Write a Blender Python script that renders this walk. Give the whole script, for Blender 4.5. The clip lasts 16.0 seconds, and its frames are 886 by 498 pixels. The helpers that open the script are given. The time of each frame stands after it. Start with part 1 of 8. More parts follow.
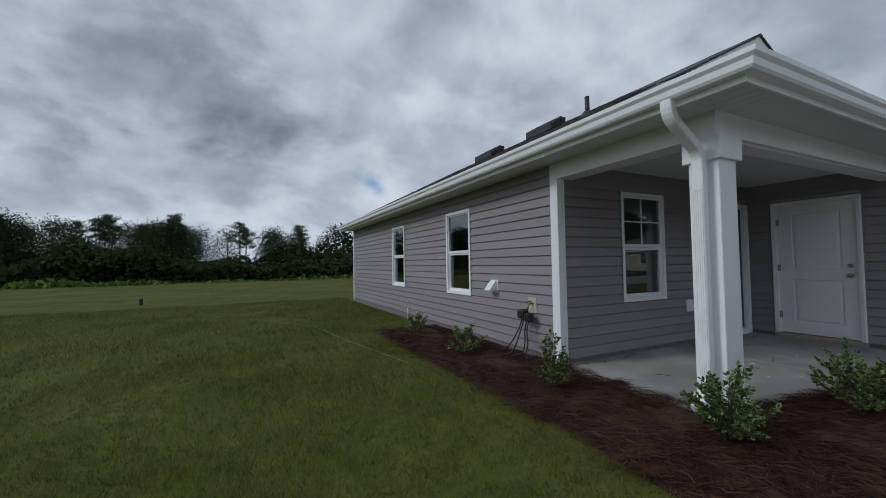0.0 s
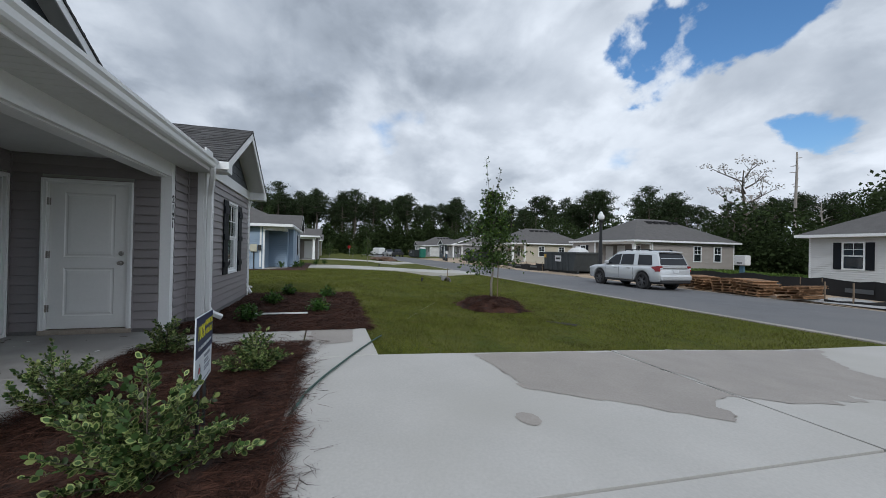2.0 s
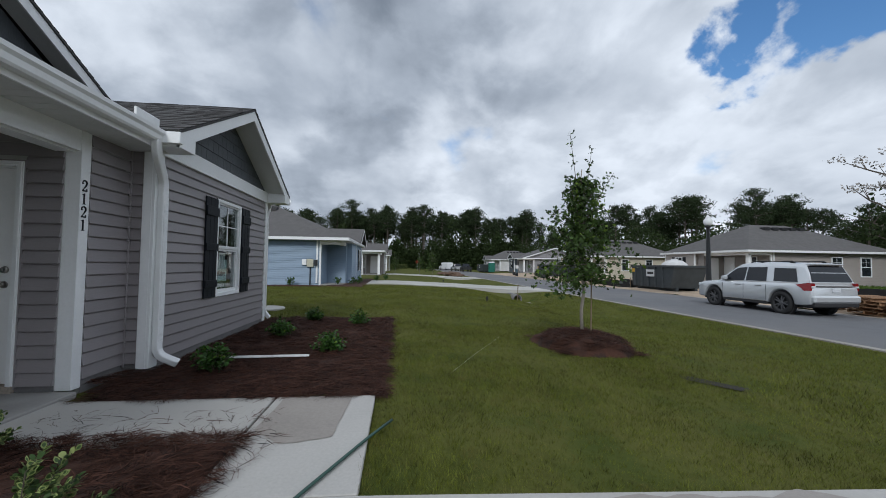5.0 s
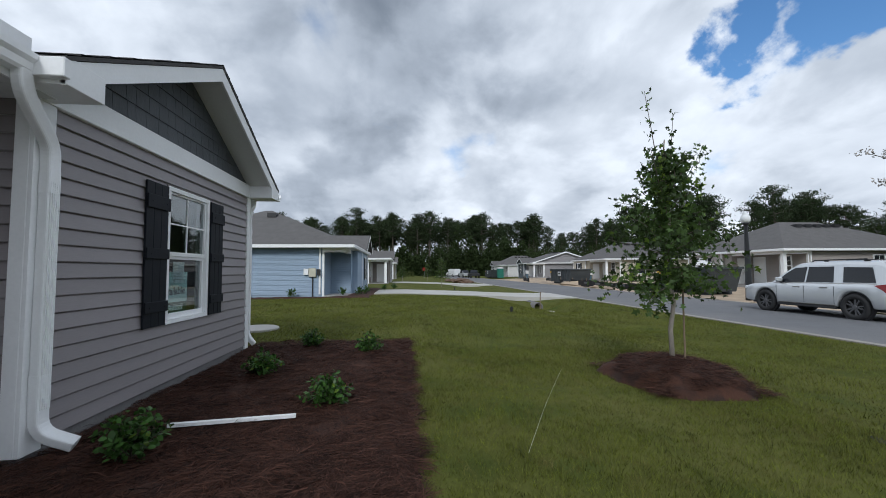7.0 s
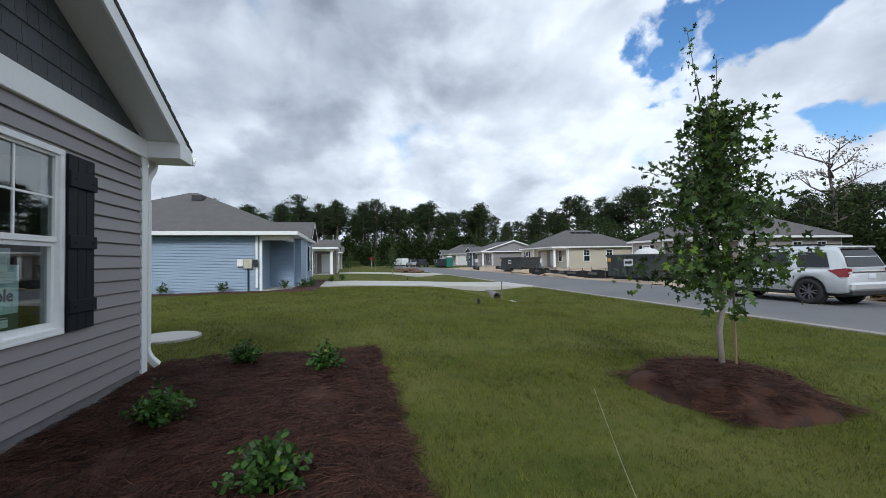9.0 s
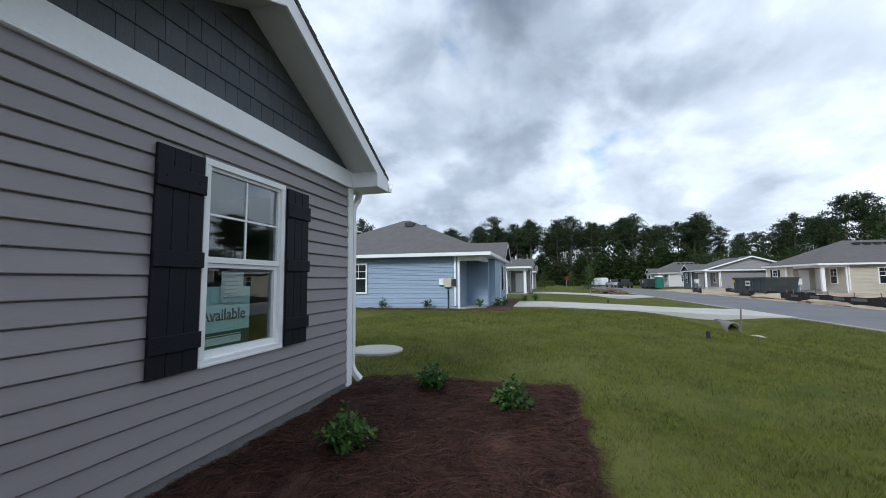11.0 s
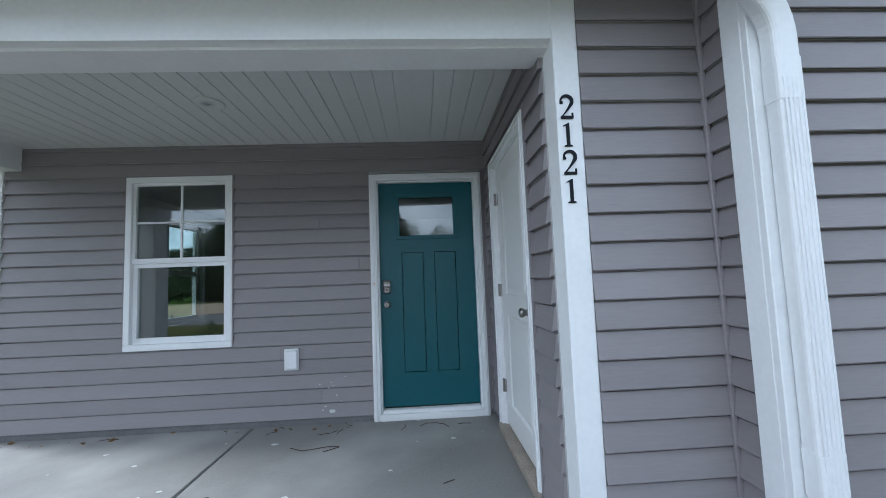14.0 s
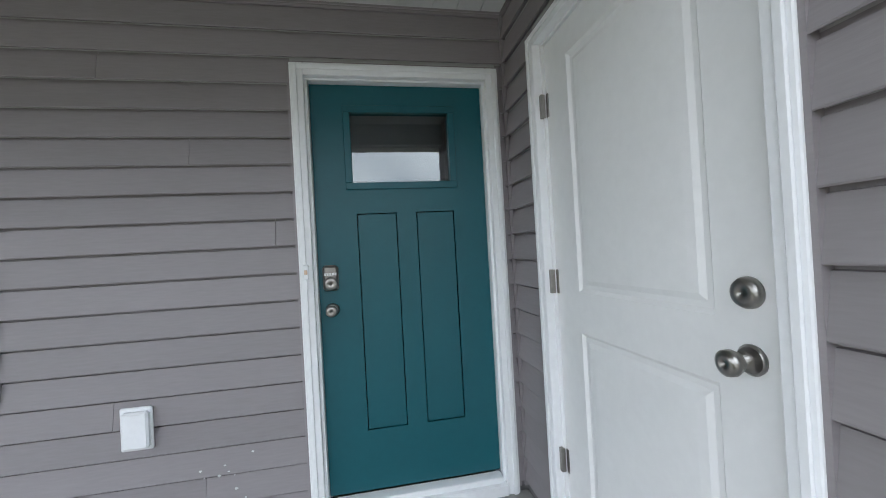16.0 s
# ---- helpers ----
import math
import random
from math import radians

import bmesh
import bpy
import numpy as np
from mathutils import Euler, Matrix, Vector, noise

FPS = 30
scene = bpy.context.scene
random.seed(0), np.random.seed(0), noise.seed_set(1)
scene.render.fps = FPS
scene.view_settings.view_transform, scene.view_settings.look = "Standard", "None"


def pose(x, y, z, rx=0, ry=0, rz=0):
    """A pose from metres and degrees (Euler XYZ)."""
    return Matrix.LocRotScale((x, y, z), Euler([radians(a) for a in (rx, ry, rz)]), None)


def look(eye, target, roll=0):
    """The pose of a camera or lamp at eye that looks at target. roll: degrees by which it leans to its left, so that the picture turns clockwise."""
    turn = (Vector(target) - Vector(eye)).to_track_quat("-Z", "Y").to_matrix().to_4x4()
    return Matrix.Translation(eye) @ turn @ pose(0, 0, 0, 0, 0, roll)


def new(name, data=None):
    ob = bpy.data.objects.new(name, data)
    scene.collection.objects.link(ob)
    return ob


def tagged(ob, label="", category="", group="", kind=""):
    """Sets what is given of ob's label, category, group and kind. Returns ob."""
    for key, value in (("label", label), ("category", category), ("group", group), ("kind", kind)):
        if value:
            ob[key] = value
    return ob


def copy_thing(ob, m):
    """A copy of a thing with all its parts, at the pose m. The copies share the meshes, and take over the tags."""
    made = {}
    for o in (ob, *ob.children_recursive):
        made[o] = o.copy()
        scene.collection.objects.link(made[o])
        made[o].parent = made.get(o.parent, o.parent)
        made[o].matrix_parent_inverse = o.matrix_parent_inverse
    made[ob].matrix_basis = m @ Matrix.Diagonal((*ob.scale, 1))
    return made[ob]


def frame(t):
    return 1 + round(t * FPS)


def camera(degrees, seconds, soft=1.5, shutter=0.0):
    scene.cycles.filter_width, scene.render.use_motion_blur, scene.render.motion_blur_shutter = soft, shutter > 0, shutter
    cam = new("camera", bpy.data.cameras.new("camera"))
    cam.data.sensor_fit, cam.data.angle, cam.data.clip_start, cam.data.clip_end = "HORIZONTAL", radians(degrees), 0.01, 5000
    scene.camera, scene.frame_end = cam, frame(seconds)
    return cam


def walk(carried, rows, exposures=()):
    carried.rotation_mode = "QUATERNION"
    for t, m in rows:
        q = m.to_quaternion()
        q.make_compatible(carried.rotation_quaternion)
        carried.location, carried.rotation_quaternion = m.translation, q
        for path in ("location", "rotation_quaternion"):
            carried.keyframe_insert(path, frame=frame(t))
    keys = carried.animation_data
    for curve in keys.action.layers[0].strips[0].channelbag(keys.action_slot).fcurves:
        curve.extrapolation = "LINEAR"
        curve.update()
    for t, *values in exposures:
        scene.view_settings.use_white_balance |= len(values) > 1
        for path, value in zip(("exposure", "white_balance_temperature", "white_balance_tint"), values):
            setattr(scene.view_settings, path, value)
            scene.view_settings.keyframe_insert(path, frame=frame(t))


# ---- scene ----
cam = camera(97.3, 16.0, soft=0.9)
PATH = [
    (0, (-3.456, -3.706, 1.276), (-2.565, -1.917, 1.347), -0.9),
    (0.2, (-3.418, -3.811, 1.262), (-2.277, -2.169, 1.306), -0.3),
    (0.5, (-3.304, -3.754, 1.286), (-1.767, -2.474, 1.317), -0.5),
    (1, (-3.013, -3.891, 1.277), (-1.099, -3.312, 1.288), 0.5),
    (1.5, (-2.763, -4.002, 1.256), (-0.764, -4.075, 1.269), 1.0),
    (2, (-2.399, -4.114, 1.276), (-0.483, -4.688, 1.285), 1.2),
    (2.5, (-2.078, -4.326, 1.29), (-0.213, -5.047, 1.297), 1.2),
    (3, (-1.645, -4.487, 1.269), (0.25, -5.126, 1.284), 0.8),
    (3.5, (-1.177, -4.673, 1.253), (0.749, -5.211, 1.28), 0.7),
    (4, (-0.721, -4.814, 1.25), (1.233, -5.238, 1.296), 0.8),
    (4.5, (-0.237, -4.871, 1.255), (1.736, -5.189, 1.323), 0.9),
    (5, (0.225, -4.962, 1.25), (2.211, -5.186, 1.328), 0.8),
    (5.2, (0.386, -4.97, 1.241), (2.375, -5.159, 1.319), 0.7),
    (7.5, (2.536, -4.571, 1.265), (4.523, -4.776, 1.379), -0.6),
    (8, (2.943, -4.412, 1.267), (4.91, -4.768, 1.335), -1.1),
    (8.2, (3.079, -4.402, 1.251), (5.017, -4.893, 1.299), -1.0),
    (10.3, (4.257, -4.561, 1.298), (6.248, -4.661, 1.453), -0.5),
    (10.5, (4.289, -4.561, 1.306), (6.282, -4.485, 1.465), -0.3),
    (11, (4.319, -4.525, 1.299), (6.25, -4.031, 1.463), -0.5),
    (11.5, (4.292, -4.496, 1.297), (6.055, -3.565, 1.456), -0.8),
    (12, (4.219, -4.419, 1.301), (5.631, -3.011, 1.448), -0.7),
    (12.5, (4.074, -4.33, 1.285), (4.929, -2.529, 1.434), -1.1),
    (13, (3.885, -4.163, 1.271), (4.338, -2.22, 1.41), -1.9),
    (13.5, (3.755, -3.962, 1.212), (3.994, -1.982, 1.351), -2.3),
    (14, (3.715, -3.564, 1.213), (3.823, -1.573, 1.369), -2.2),
    (14.5, (3.663, -3.139, 1.207), (3.728, -1.143, 1.331), -2.5),
    (15, (3.629, -2.733, 1.211), (3.678, -0.734, 1.279), -2.6),
    (15.5, (3.616, -2.332, 1.232), (3.665, -0.333, 1.249), -2.6),
    (16, (3.578, -1.954, 1.259), (3.949, 0.012, 1.275), -3.2),
]
walk(cam, [(t, look(eye, target, roll)) for t, eye, target, roll in PATH], exposures=[(0, -0.48, 5750, 8), (0.5, -0.30, 5750, 8), (1.5, -0.03, 5850, 8), (3.5, -0.08, 5900, 8), (5, -0.06, 5850, 8), (8, 0.20, 5850, 8), (10.5, 0.30, 5700, 7), (11.5, 0.42, 5550, 7), (12.0, 0.62, 5350, 6), (12.5, 1.02, 5150, 5), (12.9, 1.22, 5250, 6), (13.5, 1.34, 5350, 6), (14.5, 1.42, 5400, 5), (15, 1.60, 5650, 6), (15.5, 1.82, 5800, 7), (16, 2.0, 5950, 8)])

# ---- light and world ----
SUN_EL, SUN_ROT = radians(35), radians(-75)
world = bpy.data.worlds.new("world")
scene.world = world
world.use_nodes = True
wn, wl = world.node_tree.nodes, world.node_tree.links
wn.clear()


def wnode(kind, **kw):
    n = wn.new(kind)
    for k, v in kw.items():
        n.inputs[k].default_value = v
    return n


sat = wn.new("ShaderNodeHueSaturation"); sat.inputs["Saturation"].default_value, sat.inputs["Value"].default_value = 1.2, 1.35
sky = wn.new("ShaderNodeTexSky")
sky.sky_type, sky.sun_disc, sky.sun_elevation, sky.sun_rotation = "NISHITA", False, SUN_EL, SUN_ROT
sky.altitude, sky.air_density, sky.dust_density, sky.ozone_density = 10, 1.0, 1.0, 1.5
tc = wn.new("ShaderNodeTexCoord")
sep = wn.new("ShaderNodeSeparateXYZ")
wl.new(tc.outputs["Generated"], sep.inputs[0])
# cloud layer: a flat deck seen in perspective, lit from the sun's side


def wmath(op, a, b=None, clamp=False):
    n = wn.new("ShaderNodeMath"); n.operation, n.use_clamp = op, clamp
    for k, v in enumerate((a, b)):
        if v is None:
            continue
        if isinstance(v, (int, float)):
            n.inputs[k].default_value = v
        else:
            wl.new(v, n.inputs[k])
    return n.outputs[0]


def wrange(src, a, b, c, d, smooth=True):
    n = wn.new("ShaderNodeMapRange")
    n.interpolation_type = "SMOOTHSTEP" if smooth else "LINEAR"
    for k, v in zip(("From Min", "From Max", "To Min", "To Max"), (a, b, c, d)):
        n.inputs[k].default_value = v
    wl.new(src, n.inputs[0])
    return n.outputs[0]


high = wmath("ADD", wmath("MAXIMUM", sep.outputs["Z"], 0.0), 0.45)
deck = wn.new("ShaderNodeCombineXYZ")
wl.new(wmath("DIVIDE", sep.outputs["X"], high), deck.inputs[0])
wl.new(wmath("DIVIDE", sep.outputs["Y"], high), deck.inputs[1])


def cloud_noise(scale, detail, rough, shift, dist=0.0):
    mp = wn.new("ShaderNodeMapping")
    mp.inputs["Location"].default_value = shift
    wl.new(deck.outputs[0], mp.inputs[0])
    n = wnode("ShaderNodeTexNoise", Scale=scale, Detail=detail, Roughness=rough, Distortion=dist)
    wl.new(mp.outputs[0], n.inputs["Vector"])
    return n.outputs["Fac"]


CLOUD = (3.1, 1.7, 0.0)
puff = cloud_noise(1.8, 8, 0.50, CLOUD, 0.15)
puff_sunward = cloud_noise(1.8, 8, 0.50, (CLOUD[0] - 0.06, CLOUD[1] - 0.04, 0.03), 0.15)
lump = wrange(cloud_noise(3.3, 9, 0.52, (1.3, 6.2, 0.0), 0.25), 0.40, 0.60, -0.5, 0.5)
ragged = wmath("MULTIPLY", wmath("SUBTRACT", cloud_noise(2.6, 9, 0.55, (8.2, 4.4, 0.0), 0.2), 0.5), 0.9)


def mass(cx, cy, r0, r1):
    """1 inside a ragged region of the deck, 0 outside."""
    d = wn.new("ShaderNodeVectorMath"); d.operation = "DISTANCE"; d.inputs[1].default_value = (cx, cy, 0)
    wl.new(deck.outputs[0], d.inputs[0])
    return wrange(wmath("ADD", d.outputs["Value"], ragged), r0, r1, 1.0, 0.0)


# heavy grey banks to the east and north, gaps of blue to the southeast
heavy = wmath("MAXIMUM", wmath("MAXIMUM", mass(0.98, 0.20, 0.12, 0.55), wmath("MULTIPLY", mass(1.42, 0.36, 0.20, 0.75), 0.55)), mass(-0.26, 1.12, 0.14, 0.42))
gaps = wmath("MAXIMUM", wmath("MAXIMUM", mass(0.79, -0.67, -0.02, 0.17), mass(0.56, -0.86, 0.0, 0.20)), mass(0.70, -1.22, 0.0, 0.20))
cover = wrange(wmath("SUBTRACT", wmath("ADD", puff, 0.17), wmath("MULTIPLY", gaps, 0.36)), 0.40, 0.53, 0.0, 1.0)
lit = wmath("MULTIPLY", wmath("SUBTRACT", puff, puff_sunward), 1.5)
tone = wmath("ADD", wmath("SUBTRACT", wmath("SUBTRACT", 0.82, wmath("MULTIPLY", wmath("SUBTRACT", puff, 0.42), 0.55)), wmath("MULTIPLY", heavy, 0.36)), lit)
tone = wmath("ADD", tone, wmath("MULTIPLY", lump, 0.20))
# the deck thins to a paler haze low over the woods
tone = wmath("ADD", tone, wrange(sep.outputs["Z"], 0.0, 0.30, 0.07, 0.0))
shade = wn.new("ShaderNodeValToRGB")
for e, (p, c) in zip((shade.color_ramp.elements[0], shade.color_ramp.elements[1], shade.color_ramp.elements.new(0.5)), ((0.18, (0.20, 0.225, 0.26)), (1.0, (0.75, 0.755, 0.762)), (0.55, (0.50, 0.525, 0.56)))):
    e.position, e.color = p, (*c, 1)
wl.new(tone, shade.inputs[0])
mulc = wn.new("ShaderNodeMix"); mulc.data_type = "RGBA"; mulc.blend_type = "MULTIPLY"; mulc.inputs[0].default_value = 1.0
wl.new(shade.outputs[0], mulc.inputs[6]); mulc.inputs[7].default_value = (9.0, 9.05, 9.2, 1)
mixc = wn.new("ShaderNodeMix"); mixc.data_type = "RGBA"
wl.new(cover, mixc.inputs[0]); wl.new(sky.outputs[0], sat.inputs["Color"]); wl.new(sat.outputs[0], mixc.inputs[6]); wl.new(mulc.outputs[2], mixc.inputs[7])
bg = wn.new("ShaderNodeBackground"); bg.inputs[1].default_value = 0.10
wl.new(mixc.outputs[2], bg.inputs[0])
wout = wn.new("ShaderNodeOutputWorld")
wl.new(bg.outputs[0], wout.inputs[0])

sun = new("sun", bpy.data.lights.new("sun", "SUN"))
sun.data.energy, sun.data.angle, sun.data.color = 1.5, radians(14), (1.0, 0.95, 0.88)
sun.rotation_euler = Vector((-math.sin(SUN_ROT) * math.cos(SUN_EL), -math.cos(SUN_ROT) * math.cos(SUN_EL), -math.sin(SUN_EL))).to_track_quat("-Z", "Y").to_euler()

# ---- materials ----


def material(name, color, rough=0.6, metal=0.0, var=0.12, scale=6.0, fine=60.0, bump=0.0, bump_scale=80.0, rand=0.0, spec=0.5, stretch=(1, 1, 1), island=False):
    """Base colour varied at two scales in object space, with fine relief."""
    m = bpy.data.materials.new(name)
    m.use_nodes = True
    n, l = m.node_tree.nodes, m.node_tree.links
    b = n["Principled BSDF"]
    b.inputs["Roughness"].default_value, b.inputs["Metallic"].default_value = rough, metal
    b.inputs["Specular IOR Level"].default_value = spec
    t = n.new("ShaderNodeNewGeometry")
    mp = n.new("ShaderNodeMapping"); mp.inputs["Scale"].default_value = stretch
    l.new(t.outputs["Position"], mp.inputs[0])
    big = n.new("ShaderNodeTexNoise"); big.inputs["Scale"].default_value = scale; big.inputs["Detail"].default_value = 4
    sm = n.new("ShaderNodeTexNoise"); sm.inputs["Scale"].default_value = fine; sm.inputs["Detail"].default_value = 3
    l.new(mp.outputs[0], big.inputs["Vector"]); l.new(mp.outputs[0], sm.inputs["Vector"])
    mixn = n.new("ShaderNodeMath"); mixn.operation = "ADD"
    l.new(big.outputs["Fac"], mixn.inputs[0]); l.new(sm.outputs["Fac"], mixn.inputs[1])
    last = mixn.outputs[0]
    if rand:
        o = n.new("ShaderNodeNewGeometry" if island else "ShaderNodeObjectInfo")
        k = n.new("ShaderNodeMath"); k.operation = "MULTIPLY_ADD"
        l.new(o.outputs["Random Per Island" if island else "Random"], k.inputs[0]); k.inputs[1].default_value = rand / max(var, 0.01); l.new(last, k.inputs[2])
        s = n.new("ShaderNodeMath"); s.operation = "SUBTRACT"; l.new(k.outputs[0], s.inputs[0]); s.inputs[1].default_value = 0.5 * rand / max(var, 0.01)
        last = s.outputs[0]
    mr = n.new("ShaderNodeMapRange")
    mr.inputs["From Min"].default_value, mr.inputs["From Max"].default_value = 0.6, 1.4
    mr.inputs["To Min"].default_value, mr.inputs["To Max"].default_value = 1 - var, 1 + var
    mr.clamp = False
    l.new(last, mr.inputs[0])
    v = n.new("ShaderNodeVectorMath"); v.operation = "SCALE"; v.inputs[0].default_value = color
    l.new(mr.outputs[0], v.inputs["Scale"]); l.new(v.outputs[0], b.inputs["Base Color"])
    if bump:
        bt = n.new("ShaderNodeTexNoise"); bt.inputs["Scale"].default_value = bump_scale; bt.inputs["Detail"].default_value = 4
        l.new(mp.outputs[0], bt.inputs["Vector"])
        bp = n.new("ShaderNodeBump"); bp.inputs["Strength"].default_value = bump; bp.inputs["Distance"].default_value = 0.01
        l.new(bt.outputs["Fac"], bp.inputs["Height"]); l.new(bp.outputs[0], b.inputs["Normal"])
    return m


def tint_two(m, color2, scale, lo, hi, stretch=(1, 1, 1), detail=6):
    """Blend a second colour in, by a large noise of its own."""
    n, l = m.node_tree.nodes, m.node_tree.links
    b = n["Principled BSDF"]
    src = b.inputs["Base Color"].links[0].from_socket
    g = n.new("ShaderNodeNewGeometry")
    mp = n.new("ShaderNodeMapping"); mp.inputs["Scale"].default_value = stretch
    l.new(g.outputs["Position"], mp.inputs[0])
    t = n.new("ShaderNodeTexNoise"); t.inputs["Scale"].default_value = scale; t.inputs["Detail"].default_value = detail
    l.new(mp.outputs[0], t.inputs["Vector"])
    r = n.new("ShaderNodeMapRange"); r.inputs["From Min"].default_value, r.inputs["From Max"].default_value = lo, hi
    l.new(t.outputs["Fac"], r.inputs[0])
    mx = n.new("ShaderNodeMix"); mx.data_type = "RGBA"
    l.new(r.outputs[0], mx.inputs[0]); l.new(src, mx.inputs[6]); mx.inputs[7].default_value = (*color2, 1)
    l.new(mx.outputs[2], b.inputs["Base Color"])
    return m


def leaf_material(name, color, var=0.35, rough=0.5, trans=0.35, rand=0.5, spec=0.22):
    m = material(name, color, rough, var=var, scale=1.2, fine=9.0, rand=rand, island=True, spec=spec)
    n, l = m.node_tree.nodes, m.node_tree.links
    b = n["Principled BSDF"]
    tr = n.new("ShaderNodeBsdfTranslucent")
    l.new(b.inputs["Base Color"].links[0].from_socket, tr.inputs[0])
    mx = n.new("ShaderNodeMixShader"); mx.inputs[0].default_value = trans
    l.new(b.outputs[0], mx.inputs[1]); l.new(tr.outputs[0], mx.inputs[2])
    l.new(mx.outputs[0], n["Material Output"].inputs[0])
    return m


def lap_material(name, color, pitch=0.127, rand=0.05):
    """Vinyl siding too far off for single boards: lapped courses as relief."""
    m = material(name, color, 0.55, var=0.06, scale=1.5, fine=30)
    n, l = m.node_tree.nodes, m.node_tree.links
    b = n["Principled BSDF"]
    g = n.new("ShaderNodeNewGeometry"); s = n.new("ShaderNodeSeparateXYZ"); l.new(g.outputs["Position"], s.inputs[0])
    d = n.new("ShaderNodeMath"); d.operation = "DIVIDE"; l.new(s.outputs["Z"], d.inputs[0]); d.inputs[1].default_value = pitch
    f = n.new("ShaderNodeMath"); f.operation = "FRACT"; l.new(d.outputs[0], f.inputs[0])
    bp = n.new("ShaderNodeBump"); bp.inputs["Strength"].default_value = 1.0; bp.inputs["Distance"].default_value = 0.04; bp.invert = True
    l.new(f.outputs[0], bp.inputs["Height"]); l.new(bp.outputs[0], b.inputs["Normal"])
    return m


def glass_material(name, tint, gloss):
    m = bpy.data.materials.new(name)
    m.use_nodes = True
    n, l = m.node_tree.nodes, m.node_tree.links
    n.remove(n["Principled BSDF"])
    tr = n.new("ShaderNodeBsdfTransparent"); tr.inputs[0].default_value = (*tint, 1)
    gl = n.new("ShaderNodeBsdfGlossy"); gl.inputs["Roughness"].default_value = 0.0
    fr = n.new("ShaderNodeLayerWeight"); fr.inputs[0].default_value = 0.5
    pw5 = n.new("ShaderNodeMath"); pw5.operation = "POWER"; pw5.inputs[1].default_value = 4.0
    l.new(fr.outputs["Facing"], pw5.inputs[0])
    k = n.new("ShaderNodeMath"); k.operation = "MULTIPLY_ADD"; k.use_clamp = True
    l.new(pw5.outputs[0], k.inputs[0]); k.inputs[1].default_value, k.inputs[2].default_value = 0.85, gloss
    mx = n.new("ShaderNodeMixShader")
    l.new(k.outputs[0], mx.inputs[0]); l.new(tr.outputs[0], mx.inputs[1]); l.new(gl.outputs[0], mx.inputs[2])
    l.new(mx.outputs[0], n["Material Output"].inputs[0])
    return m


SIDING = material("siding_taupe", (0.258, 0.236, 0.243), 0.5, var=0.08, scale=1.3, fine=(40), bump=0.05, bump_scale=60, rand=0.05, stretch=(0.35, 0.35, 3))
TRIM = material("white_trim", (0.84, 0.85, 0.855), 0.45, var=0.04, scale=3, fine=40, bump=0.03)
SOFFIT = material("white_soffit", (0.66, 0.67, 0.66), 0.5, var=0.05, scale=2, fine=30)
SHAKE = material("slate_shake", (0.062, 0.070, 0.078), 0.6, var=0.15, scale=4, fine=60, bump=0.35, bump_scale=40, rand=0.10, stretch=(3, 3, 0.5))
ROOFING = material("roof_shingle", (0.075, 0.073, 0.074), 0.9, var=0.25, scale=5, fine=120, bump=0.6, bump_scale=160, rand=0.2, island=True)
ROOF_FAR = material("roof_shingle_far", (0.105, 0.10, 0.098), 0.9, var=0.2, scale=2.5, fine=20, bump=0.4, bump_scale=25)
CONCRETE = tint_two(material("concrete_drive", (0.45, 0.437, 0.415), 0.85, var=0.10, scale=1.2, fine=45, bump=0.18, bump_scale=120), (0.40, 0.385, 0.355), 0.35, 0.45, 0.70)
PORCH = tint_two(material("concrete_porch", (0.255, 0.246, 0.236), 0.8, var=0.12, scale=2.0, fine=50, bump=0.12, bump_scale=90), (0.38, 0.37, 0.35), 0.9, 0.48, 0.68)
DAMP = material("damp_concrete", (0.30, 0.272, 0.245), 0.6, var=0.14, scale=2.2, fine=40, bump=0.12, bump_scale=120)
FOOTING = material("foundation_grey", (0.17, 0.165, 0.165), 0.9, var=0.2, scale=6, fine=50, bump=0.3)
ASPHALT = tint_two(material("asphalt", (0.135, 0.137, 0.145), 0.9, var=0.16, scale=1.5, fine=70, bump=0.3, bump_scale=150), (0.165, 0.163, 0.165), 0.25, 0.42, 0.66)
LAWN = tint_two(tint_two(material("lawn_soil", (0.078, 0.087, 0.019), 0.95, var=0.45, scale=3.0, fine=28, bump=0.8, bump_scale=40, spec=0.08), (0.108, 0.110, 0.032), 0.35, 0.42, 0.65), (0.055, 0.074, 0.016), 1.3, 0.5, 0.72)
DIRT = tint_two(material("sandy_dirt", (0.44, 0.34, 0.24), 0.95, var=0.25, scale=2.0, fine=20, bump=0.5, bump_scale=12), (0.27, 0.215, 0.16), 0.5, 0.45, 0.65)
GRAVEL = material("gravel", (0.36, 0.36, 0.36), 0.9, var=0.35, scale=9, fine=60, bump=0.8, bump_scale=30)
MULCH = tint_two(material("straw_bed", (0.062, 0.024, 0.013), 0.95, var=0.5, scale=8, fine=90, bump=0.9, bump_scale=70), (0.025, 0.012, 0.009), 5.0, 0.45, 0.65)
STRAW = material("pine_straw", (0.056, 0.026, 0.018), 0.8, var=0.5, scale=3, fine=30, rand=0.75, island=True, spec=0.2)
BLADE = tint_two(leaf_material("grass_blade", (0.116, 0.132, 0.020), var=0.55, rough=0.6, trans=0.30), (0.175, 0.160, 0.050), 7.0, 0.52, 0.68)
TEAL = material("teal_door_paint", (0.008, 0.096, 0.118), 0.42, var=0.06, scale=2, fine=30, bump=0.05)
WHITE_DOOR = material("white_door_paint", (0.82, 0.82, 0.81), 0.38, var=0.03, scale=2, fine=30, bump=0.02)
